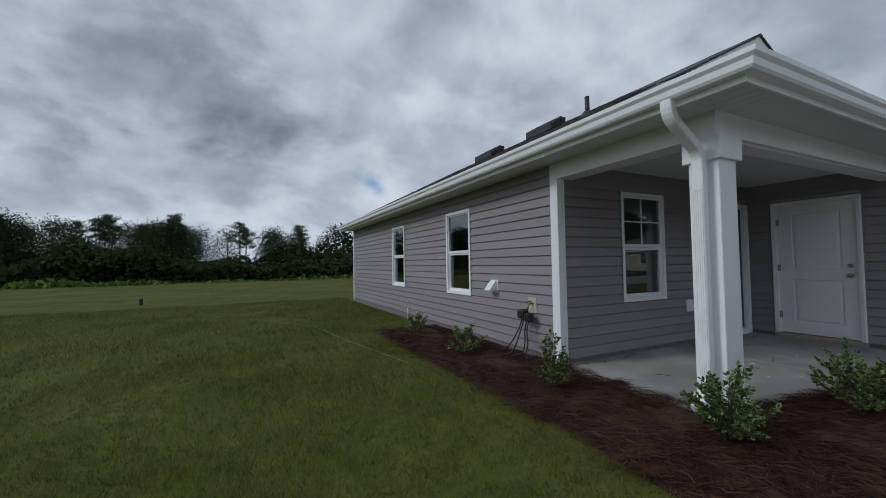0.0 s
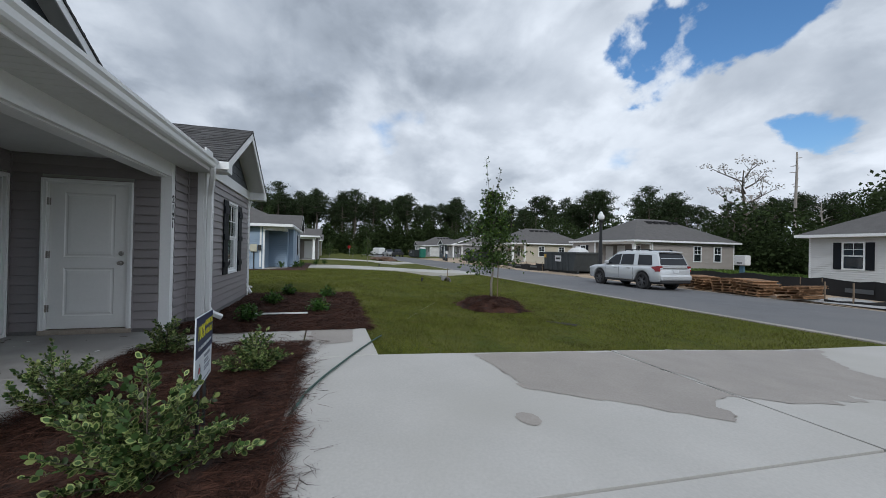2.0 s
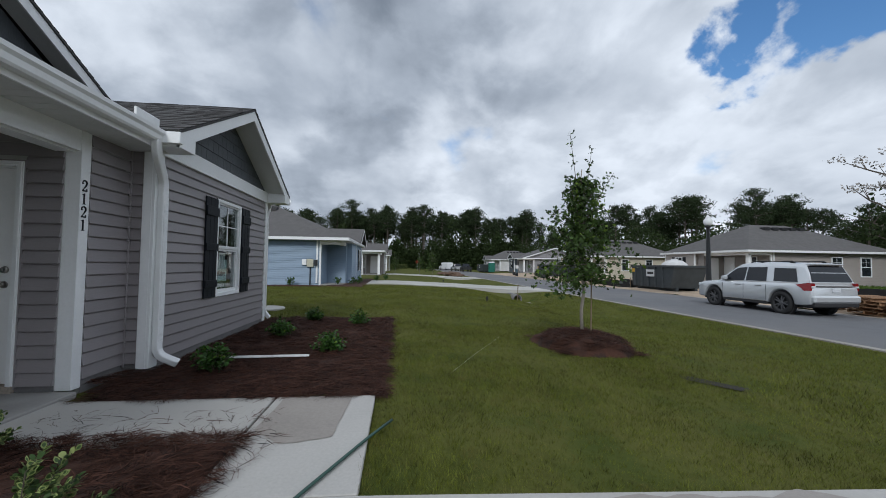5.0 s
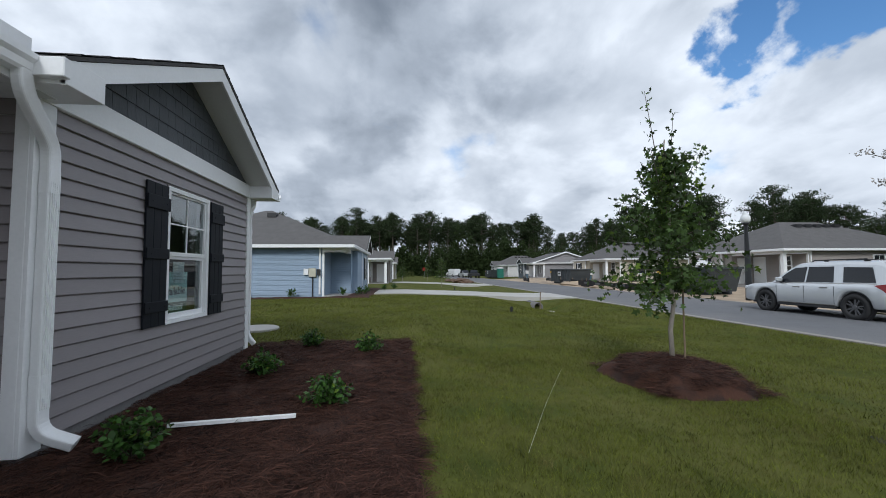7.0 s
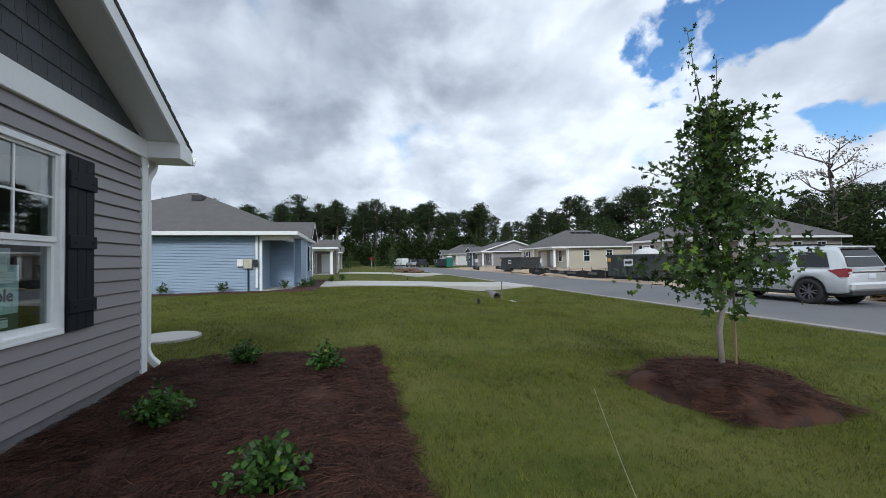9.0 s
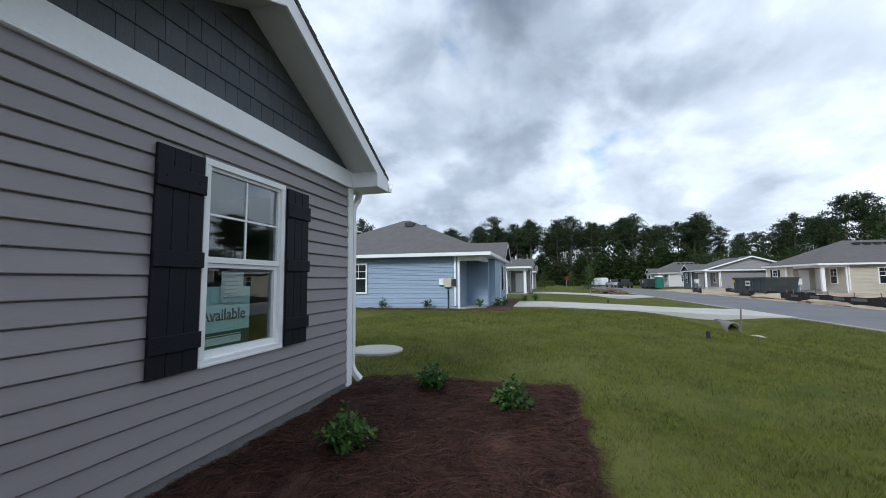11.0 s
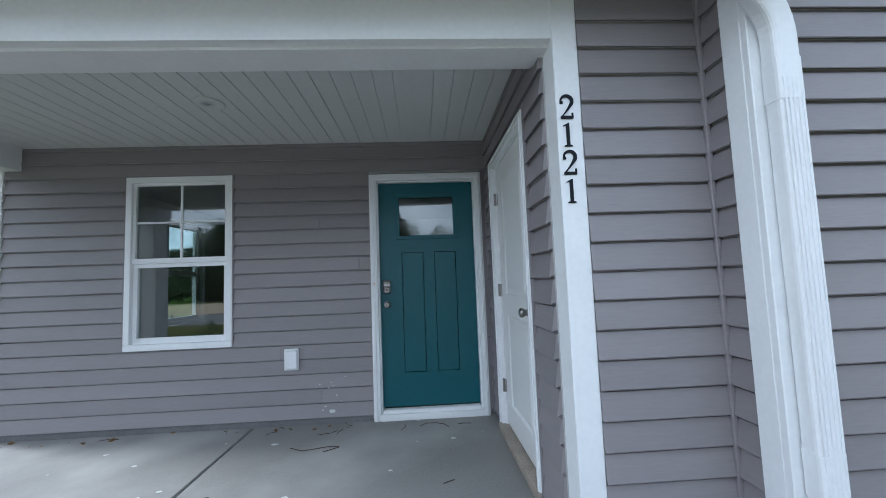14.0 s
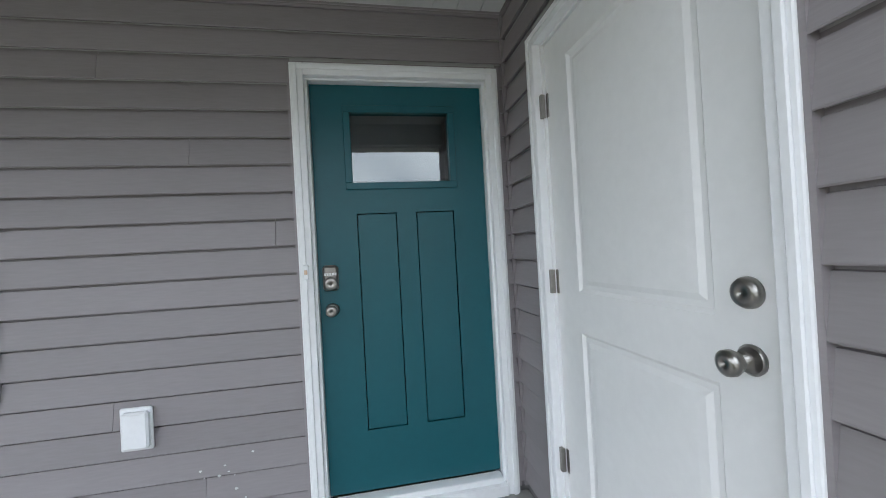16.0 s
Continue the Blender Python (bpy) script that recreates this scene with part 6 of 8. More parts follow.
def pallet(m, label):
    p = thing("pallet", label, "pallet", "stacked pallets", m=m)
    for i in range(7):
        part("slat", boxes((-0.6, 0.6, -0.5 + 0.155 * i, -0.40 + 0.155 * i, 0.105, 0.125)), PALLET, p)
    for y in (-0.5, 0.0, 0.42):
        part("stringer", boxes((-0.6, 0.6, y, y + 0.04 if y else 0.04, 0.02, 0.105)), PALLET, p)
    for i in range(4):
        part("bottom_slat", boxes((-0.6 + 0.37 * i, -0.50 + 0.37 * i, -0.5, 0.53, 0.0, 0.02)), PALLET, p)
    return p


rng = random.Random(11)
first = None
for gx, gy, n, tilt in ((14.6, -22.7, 2, -16), (12.9, -22.55, 5, -3), (11.4, -22.5, 5, 3), (10.1, -22.45, 5, -3), (8.5, -22.45, 4, 5)):
    for i in range(n):
        mm = pose(gx + rng.uniform(-0.12, 0.12), gy + rng.uniform(-0.1, 0.1), -0.40 + 0.128 * i + max(0, abs(tilt)) * 0.012, tilt, 0, 90 + rng.uniform(-8, 8))
        first = pallet(mm, "weathered timber shipping pallet in a low stack") if first is None else (copy_thing(first, mm) and first)

FENCE = material("silt_fabric", (0.010, 0.010, 0.011), 0.75, var=0.3, scale=2, bump=0.3, bump_scale=8)
FADED = material("faded_print", (0.10, 0.105, 0.11), 0.8)


def silt_fence(points, label, seed, tall=0.62):
    f = thing("silt_fence", label, "fence", "silt fences", m=Matrix.Translation((points[0][0], points[0][1], -0.45)))
    r = random.Random(seed)
    bm = bmesh.new()
    ox, oy = points[0]
    cols = []
    for (xa, ya), (xb, yb) in zip(points, points[1:]):
        n = max(2, int(math.hypot(xb - xa, yb - ya) / 0.4))
        for k in range(n):
            u = k / n
            x, y = xa + (xb - xa) * u, ya + (yb - ya) * u
            w = 0.06 * noise.noise((x * 1.7, y * 1.7, seed))
            top = tall + 0.09 * noise.noise((x * 0.9, y, seed + 4)) - 0.05 * math.sin(math.pi * ((k * 0.4) % 2.4) / 2.4)
            cols.append([bm.verts.new((x - ox + w * q, y - oy + w * q + 0.04 * math.sin(7 * x) * q, top * q)) for q in (0, 0.5, 1.0)] + [bm.verts.new((x - ox + w * q, y - oy + 0.012 + w * q + 0.04 * math.sin(7 * x) * q, top * q)) for q in (1.0, 0.5, 0)])
            if k % 6 == 0:
                part("post", boxes((x - ox - 0.02, x - ox + 0.02, y - oy - 0.05, y - oy - 0.01, 0, 0.85)), WOOD, f)
            if k % 6 == 3:
                a = math.atan2(yb - ya, xb - xa)
                part("print", boxes((-0.5, 0.5, 0.045, 0.05, 0.32, 0.50), m=Matrix.Translation((x - ox, y - oy + 0.03, 0)) @ pose(0, 0, 0, 0, 0, math.degrees(a) if xb > xa else math.degrees(a) + 180)), FADED, f)
    for a, b in zip(cols, cols[1:]):
        for i in range(5):
            bm.faces.new((a[i], a[i + 1], b[i + 1], b[i]))
    part("fabric", bm, FENCE, f, "sagging black fabric")


silt_fence([(22.0, -26.2), (18.0, -26.0), (13.0, -25.7), (9.5, -25.5), (7.6, -25.2), (6.5, -24.6)], "sagging black silt fence around the building lot", 1, 0.86)
silt_fence([(7.7, -22.4), (6.9, -22.5), (6.2, -23.0), (5.8, -23.8), (6.4, -24.5)], "low collapsed black silt fence beside the pallets", 6, 0.24)
silt_fence([(34.0, -25.2), (30.5, -25.0), (29.5, -23.3), (33.5, -22.7), (42.0, -23.0)], "sagging black silt fence with loose folds", 2)
silt_fence([(47.0, -23.2), (40.0, -24.4), (49.0, -26.0), (60.0, -26.2)], "sagging black silt fence before the cream house", 3)
silt_fence([(58.0, -23.0), (62.0, -23.4), (70.0, -26.0)], "collapsed black silt fence", 4)
sb = thing("permit_board", "white permit board on a blue-grey post", "sign", "permit boards", m=Matrix.Translation((14.1, -27.0, -0.25)))
part("post", boxes((-0.09, 0.09, -0.09, 0.09, 0, 1.15)), material("blue_post", (0.06, 0.13, 0.19), 0.6), sb)
part("board", boxes((-0.32, 0.32, -0.22, 0.22, 1.05, 1.62), bevel=0.03), LABEL_W, sb, "white plastic box")
part("text_bar", boxes((-0.15, 0.15, 0.22, 0.225, 1.15, 1.22)), IRON, sb)
fd = structure("driveway_far", boxes((46.2, 50.4, -3.9, -3.5, -0.3, -0.07)), FOOTING, "pale concrete driveway further along the row", "driveway")
for x0, x1 in ((46.0, 48.28), (48.31, 50.6)):
    bm = bmesh.new()
    ys = [-3.4 - 0.6 * k for k in range(20)]
    top = [[bm.verts.new((x, y, max(drive_z(0, y), -0.45) + 0.05)) for x in (x0, x1)] for y in ys]
    bot = [bm.verts.new((x0, y, -0.9)) for y in ys]
    for i in range(19):
        bm.faces.new((top[i][0], top[i][1], top[i + 1][1], top[i + 1][0]))
        bm.faces.new((top[i][0], top[i + 1][0], bot[i + 1], bot[i]))
    bmesh.ops.recalc_face_normals(bm, faces=bm.faces)
    part("slab", bm, CONCRETE, fd)
copy_thing(sb, Matrix.Translation((47.0, -27.0, -0.4)))
copy_thing(sb, Matrix.Translation((69.5, -26.4, -0.4)))
ss = thing("stop_sign", "red octagonal stop sign on a post", "road sign", m=pose(86.0, -9.0, -0.3, 0, 0, -82))
part("post", boxes((-0.03, 0.03, 0.0, 0.04, 0, 2.2)), CAR, ss)
part("plate", lathe([(0.38, 0.0), (0.38, 0.02), (0.001, 0.02)], Matrix.Translation((0, 0, 1.95)) @ pose(0, 0, 0, 90, 0, 0) @ pose(0, 0, 0, 0, 0, 22.5), 8), LAMP_RED, ss)
for x, y, w, h0 in ((62, -13.5, 2.6, 0.6), (58, -13.8, 2.0, 0.35), (70, -13.0, 2.4, 0.4), (44.0, -24.5, 4.0, 0.5), (36.0, -23.2, 2.6, 0.3)):
    bm = bmesh.new()
    bmesh.ops.create_icosphere(bm, subdivisions=4, radius=1.0)
    for v in bm.verts:
        k = 1 + 0.35 * noise.noise(v.co * 2.3 + Vector((x, y, 0))) + 0.12 * noise.noise(v.co * 7)
        v.co = Vector((v.co.x * w * k, v.co.y * w * 0.5 * k, max(v.co.z, -0.1) * h0 * k))
    hp = tagged(new("dirt_heap", finish("dirt_heap", bm, bpy.data.materials["sandy_dirt"] if y < -20 else bpy.data.materials["red_dirt"] if "red_dirt" in bpy.data.materials else material("red_dirt", (0.115, 0.07, 0.045), 0.95, var=0.3, bump=0.5, bump_scale=6), True)), "uneven heap of dug earth", "dirt heap", "earth heaps")
    hp.location = (x, y, ground_z(x, y))

# ---- plants ----
def raw_mesh(name, verts, faces, mats, mat_index=None, smooth=False):
    """A mesh from numpy arrays; faces are rows of equal length."""
    me = bpy.data.meshes.new(name)
    nv, nf, k = len(verts), len(faces), faces.shape[1]
    me.vertices.add(nv); me.vertices.foreach_set("co", np.ascontiguousarray(verts, dtype=np.float32).ravel())
    me.loops.add(nf * k); me.loops.foreach_set("vertex_index", np.ascontiguousarray(faces, dtype=np.int32).ravel())
    me.polygons.add(nf)
    me.polygons.foreach_set("loop_start", np.arange(0, nf * k, k, dtype=np.int32))
    me.polygons.foreach_set("loop_total", np.full(nf, k, dtype=np.int32))
    for m in mats:
        me.materials.append(m)
    if mat_index is not None:
        me.polygons.foreach_set("material_index", np.ascontiguousarray(mat_index, dtype=np.int32))
    me.update(calc_edges=True)
    return me


def unit(a):
    return a / np.maximum(np.linalg.norm(a, axis=1, keepdims=True), 1e-9)


def leaf_cards(centres, length, width, rs, up=0.3, dirs=None):
    """Diamond leaves with a slight fold at given centres."""
    n = len(centres)
    d = unit(rs.normal(size=(n, 3)) + np.array((0, 0, up))) if dirs is None else unit(dirs)
    s = unit(np.cross(d, rs.normal(size=(n, 3))))
    nn = np.cross(d, s)
    L = (length * rs.uniform(0.7, 1.25, n))[:, None]
    W = (width * rs.uniform(0.7, 1.25, n))[:, None]
    c = np.asarray(centres)
    v = np.stack([c - d * L / 2, c + s * W / 2 + nn * W * 0.15, c + d * L / 2, c - s * W / 2 + nn * W * 0.15], 1)
    f = np.arange(n * 4).reshape(n, 4)
    return v.reshape(-1, 3), f


BARK = material("bark_grey", (0.095, 0.078, 0.062), 0.9, var=0.3, scale=6, fine=40, bump=0.6, bump_scale=30, stretch=(1, 1, 0.25))
PALE_BARK = material("young_bark", (0.24, 0.215, 0.185), 0.85, var=0.25, scale=8, fine=50, bump=0.3, stretch=(1, 1, 0.3))
DEADWOOD = material("dead_wood", (0.33, 0.30, 0.27), 0.9, var=0.2, scale=3)
OAK_LEAF = leaf_material("oak_leaf", (0.052, 0.088, 0.024), 0.35, 0.5, 0.35)
OAK_TIP = leaf_material("oak_new_leaf", (0.13, 0.20, 0.03), 0.3, 0.45, 0.4)
PINE_LEAF = leaf_material("pine_needle", (0.042, 0.060, 0.028), 0.3, 0.7, 0.2, 0.3, 0.08)
WOOD_LEAF = leaf_material("woodland_leaf", (0.040, 0.058, 0.022), 0.3, 0.7, 0.25, 0.25, 0.06)
WEED = leaf_material("weed_leaf", (0.10, 0.16, 0.03), 0.35, 0.6, 0.35)
SHRUB_LEAF = leaf_material("shrub_leaf", (0.048, 0.105, 0.022), 0.3, 0.35, 0.3)
VARI_LEAF = leaf_material("variegated_leaf", (0.060, 0.105, 0.034), 0.3, 0.4, 0.3)
CREAM_EDGE = leaf_material("cream_leaf_edge", (0.28, 0.33, 0.12), 0.25, 0.4, 0.35)


def limb(points, r0, r1, sides=6):
    n = len(points)
    return tube(points, [r0 + (r1 - r0) * i / (n - 1) for i in range(n)], sides)


def join_bm(parts):
    out = bmesh.new()
    for b in parts:
        me = bpy.data.meshes.new("tmp")
        b.to_mesh(me); b.free()
        out.from_mesh(me)
        bpy.data.meshes.remove(me)
    return out


# young oak on the lawn
def young_oak(x, y, z, h, seed, label, full=True):
    r = random.Random(seed)
    rs = np.random.RandomState(seed)
    t = thing("young_oak", label, "tree", m=Matrix.Translation((x, y, z)))
    lead = [(0, 0, -0.1)] + [(0.03 * math.sin(2.1 * k), 0.03 * math.cos(1.7 * k), h * 0.86 * k / 8) for k in range(1, 9)]
    part("trunk", limb(lead, 0.033, 0.008, 8), PALE_BARK, t, smooth=True)
    limbs, pts, tips = [], [], []
    nb = 46
    for i in range(nb):
        u = i / (nb - 1)
        hz = h * (0.27 + 0.50 * u)
        a = i * 2.4 + r.uniform(-0.3, 0.3)
        reach = h * (0.27 * (1 - u) ** 0.9 + 0.03) * r.uniform(0.6, 1.15)
        rise = reach * (0.15 + 1.4 * u) - (0.25 * reach if u < 0.2 else 0)
        p = [(0, 0, hz)]
        for k in range(1, 6):
            q = k / 5
            p.append((math.cos(a + 0.3 * q * r.uniform(-1, 1)) * reach * q, math.sin(a + 0.3 * q * r.uniform(-1, 1)) * reach * q, hz + rise * q - 0.10 * reach * q * q))
        limbs.append(limb(p, 0.009, 0.003, 5))
        for k in range(1, 6):
            for _ in range(int((24 if full else 10) * (1.10 - 0.85 * u))):
                b = Vector(p[k]) if r.random() < 0.5 else Vector(p[k]).lerp(Vector(p[k - 1]), r.random())
                sp = 0.10 * (1 - 0.5 * u)
                pts.append((b.x + r.gauss(0, sp), b.y + r.gauss(0, sp), b.z + r.gauss(0, sp * 0.9)))
    for a0, top, lean in ((0.9, 1.08, 0.08), (5.3, 1.0, 0.13), (4.9, 0.86, 0.26), (2.2, 0.80, 0.18)):
        p = [(math.cos(a0) * lean * h * q * 0.8, math.sin(a0) * lean * h * q * 0.8, h * (0.55 + (top - 0.55) * q)) for q in (0, 0.25, 0.5, 0.75, 1)]
        limbs.append(limb(p, 0.010, 0.003, 5))
        for k in range(1, 5):
            for _ in range(17):
                b = Vector(p[k]).lerp(Vector(p[k - 1]), r.random())
                tips.append((b.x + r.gauss(0, 0.045), b.y + r.gauss(0, 0.045), b.z + r.gauss(0, 0.045)))
    part("branchwork", join_bm(limbs), BARK, t)
    allp = np.array(pts + tips)
    n = len(allp)
    # lobed leaves: a ten-point outline
    d = unit(rs.normal(size=(n, 3)) + np.array((0, 0, -0.15)))
    s = unit(np.cross(d, rs.normal(size=(n, 3))))
    L = 0.092 * rs.uniform(0.6, 1.25, n)
    L[len(pts):] *= 0.75
    lob = np.array([(0, 0), (0.12, 0.30), (0.30, 0.10), (0.50, 0.42), (0.62, 0.12), (1.0, 0.0), (0.62, -0.12), (0.50, -0.42), (0.30, -0.10), (0.12, -0.30)])
    v = allp[:, None, :] + L[:, None, None] * (lob[None, :, :1] * d[:, None, :] + lob[None, :, 1:] * s[:, None, :])
    me = raw_mesh("foliage", v.reshape(-1, 3), np.arange(n * 10).reshape(n, 10), [OAK_LEAF, OAK_TIP], (rs.rand(n) < 0.10).astype(int))
    cr = new("crown", me); cr.parent = t
    tagged(cr, "lobed green leaves with a few pale new ones")
    return t


OX, OY = 6.95, -8.25
gz0 = ground_z(OX, OY)
oak = young_oak(OX, OY, 0.10, 3.38, 4, "slim young oak in a straw mound on the lawn")
oak_stake = thing("tree_stake", "thin wooden stake beside the young oak", "stake", m=Matrix.Translation((OX - 0.02, OY - 0.16, 0.0)))
part("pole", tube([(0, 0, 0), (0.03, -0.03, 1.25)], 0.012, 6), WOOD, oak_stake)
mo = bmesh.new()
bmesh.ops.create_grid(mo, x_segments=40, y_segments=40, size=1.3)
for v in mo.verts:
    rr = math.hypot(v.co.x, v.co.y) * (1 + 0.16 * noise.noise((v.co.x * 1.7, v.co.y * 1.7, 2)))
    k = max(0.0, 1 - (rr / 0.86) ** 2)
    wx, wy = v.co.x + OX, v.co.y + OY
    v.co.z = ground_z(wx, wy) + (-0.03 if k == 0 else 0.03 + 0.26 * k ** 0.7 + 0.03 * noise.noise((v.co.x * 5, v.co.y * 5, 1)))
    v.co.x, v.co.y = wx, wy
structure("bed_tree", mo, MULCH, "round pine straw mound about the young oak", "mulch bed", smooth=True)


def shrub(x, y, h, spread, seed, label, vari=False, stems=30, leaf=0.035):
    r = random.Random(seed)
    rs = np.random.RandomState(seed)
    t = thing("shrub", label, "shrub", "variegated shrubs" if vari else "green shrubs", m=Matrix.Translation((x, y, -0.05 if 4.1 < x < 9.6 else -0.02)))
    st, cs, ds = [], [], []
    if vari:
        spread, h, stems, leaf = spread * 0.80, h * 0.82, int(stems * 1.5), leaf * 1.08
    for i in range(stems):
        a = i * 2.4 + r.uniform(-0.4, 0.4)
        q = math.sqrt((i + 0.5) / stems)
        ex, ey = math.cos(a) * spread * q * r.uniform(0.7, 1.15), math.sin(a) * spread * q * r.uniform(0.7, 1.15)
        ez2 = h * (1.05 - (0.75 if vari else 0.62) * q * q) * r.uniform(0.75, 1.12)
        p = [(0.02 * math.cos(a), 0.02 * math.sin(a), 0)] + [(ex * u, ey * u, ez2 * (u ** 0.75)) for u in (0.25, 0.5, 0.75, 1)]
        st.append(limb(p, 0.005, 0.0018, 5))
        if vari:
            for w in (0.22, 0.34, 0.45, 0.55, 0.64, 0.73, 0.82, 0.91, 1.0):
                j = min(3, int(w * 4)); b0 = Vector(p[j]).lerp(Vector(p[j + 1]), w * 4 - j)
                out = Vector((math.cos(a), math.sin(a), 0.35)) + Vector((r.gauss(0, 0.55), r.gauss(0, 0.55), r.gauss(0, 0.3)))
                dd = ((Vector(p[4]) - Vector(p[3])).normalized() * 0.7 + out.normalized()).normalized()
                ln = spread * r.uniform(0.22, 0.42) * (0.8 if w < 0.6 else 1.0)
                st.append(limb([b0[:], (b0 + dd * ln)[:]], 0.0022, 0.0010, 4))
                side0 = dd.cross(Vector((r.gauss(0, 0.3), r.gauss(0, 0.3), 1))).normalized()
                m2 = max(6, int(ln / (leaf * 0.27)))
                for k in range(m2):
                    b = b0 + dd * (ln * (0.12 + 0.90 * k / (m2 - 1)))
                    sd = side0.copy(); sd.rotate(Matrix.Rotation((k % 2) * math.pi + (0.5 if k % 4 > 1 else -0.3) + r.uniform(-0.35, 0.35), 3, dd))
                    f = (dd * (0.55 if k < m2 - 2 else 1.6) + sd + Vector((0, 0, 0.25))).normalized()
                    cs.append((b.x + f.x * leaf * 0.5, b.y + f.y * leaf * 0.5, max(0.02, b.z + f.z * leaf * 0.5)))
                    ds.append(f[:])
            continue
        n = 26
        for k in range(n):
            u = 0.28 + 0.72 * k / (n - 1)
            j = min(3, int(u * 4)); w = u * 4 - j
            b = Vector(p[j]).lerp(Vector(p[j + 1]), w)
            dd = (Vector(p[j + 1]) - Vector(p[j])).normalized()
            side = dd.orthogonal().normalized()
            side.rotate(Matrix.Rotation(k * 1.57 + r.uniform(-0.4, 0.4), 3, dd))
            f = (dd * 0.5 + side).normalized()
            jit = 0.02
            cs.append((b.x + f.x * leaf * 0.55 + r.gauss(0, jit), b.y + f.y * leaf * 0.55 + r.gauss(0, jit), max(0.02, b.z + f.z * leaf * 0.5 + r.gauss(0, jit))))
            ds.append(f[:])
    part("branchwork", join_bm(st), BARK, t)
    c, d = np.array(cs), np.array(ds)
    n = len(c)
    s = unit(np.cross(d, rs.normal(size=(n, 3)) + np.array((0, 0, 1.2))))
    nn = np.cross(s, d)
    L = leaf * rs.uniform(0.7, 1.3, n)
    shape = [(-0.5, 0.0), (-0.1, 0.30), (0.25, 0.25), (0.5, 0.0), (0.25, -0.25), (-0.1, -0.30)]
    outer = np.array(shape)
    v = c[:, None, :] + L[:, None, None] * (outer[None, :, :1] * d[:, None, :] + outer[None, :, 1:] * s[:, None, :] + 0.25 * np.abs(outer[None, :, 1:]) * nn[:, None, :])
    if not vari:
        me = raw_mesh("foliage", v.reshape(-1, 3), np.arange(n * 6).reshape(n, 6), [SHRUB_LEAF, OAK_TIP], (rs.rand(n) < 0.06).astype(int))
    else:
        inn = v.mean(axis=1, keepdims=True) + (v - v.mean(axis=1, keepdims=True)) * 0.62 + 0.0008 * nn[:, None, :]
        vv = np.concatenate([v, inn], 1).reshape(-1, 3)
        base = (np.arange(n) * 12)[:, None]
        quads = []
        for k in range(6):
            quads.append(np.concatenate([base + k, base + (k + 1) % 6, base + 6 + (k + 1) % 6, base + 6 + k], 1))
        quads += [np.concatenate([base + 6, base + 7, base + 8, base + 9], 1), np.concatenate([base + 9, base + 10, base + 11, base + 6], 1)]
        f = np.concatenate(quads)
        pale = rs.rand(n) < 0.12
        mi = np.concatenate([np.where(rs.rand(n) < 0.55, 1, 0)] * 6 + [pale.astype(int)] * 2)
        me = raw_mesh("foliage", vv, f, [VARI_LEAF, CREAM_EDGE], mi)
    cr = new("foliage", me); cr.parent = t
    tagged(cr, "cream-edged green leaves" if vari else "glossy green leaves")
    return t


V = "variegated shrub with cream-edged leaves growing in pine straw"
shrub(-0.42, -2.08, 0.56, 0.34, 21, V, True, 15)
shrub(0.04, -3.22, 0.60, 0.50, 22, "large variegated shrub with cream-edged leaves near the yard sign", True, 20, 0.042)
shrub(1.06, -2.33, 0.62, 0.36, 23, V, True, 15)
shrub(2.02, -3.44, 0.40, 0.36, 24, V, True, 16)
shrub(2.93, -2.33, 0.42, 0.30, 25, V, True, 14)
shrub(-0.70, -0.64, 0.66, 0.22, 26, "tall sparse variegated shrub beside the porch corner", True, 8)
shrub(-0.72, 1.12, 0.52, 0.36, 27, "sparse variegated shrub along the side wall", True, 7)
shrub(-0.73, 2.92, 0.50, 0.30, 28, "sparse variegated shrub along the side wall", True, 7)
Gs = "small green shrub growing in pine straw"
for k, (x, y, h) in enumerate(((6.05, -3.99, 0.30), (8.5, -4.17, 0.30), (7.22, -2.98, 0.33), (9.05, -3.16, 0.30), (5.05, -2.84, 0.33))):
    shrub(x, y, h, 0.24, 40 + k, Gs, False, 22, 0.05)
for k, (x, y) in enumerate(((22.4, 3.2), (22.4, 0.9), (23.3, -1.5), (23.9, -2.3), (24.6, -2.6), (30.0, -4.0), (28.8, -3.4))):
    shrub(x, y, 0.45, 0.30, 60 + k, "small shrub in the bed of the blue house", False, 10, 0.07)
bed("bed_next", 22.0, 32.5, -3.0, -0.9, "brown straw bed along the blue house")
bed("bed_next_side", 22.0, 22.86, -0.9, 8.0, "brown straw bed along the blue house side")
for x, y, h in ((38.3, -8.2, 3.2), (58.0, -8.0, 3.0), (50.0, -4.5, 2.6)):
    young_oak(x, y, ground_z(x, y), h, int(x), "slim young street tree on the lawn further along", False)

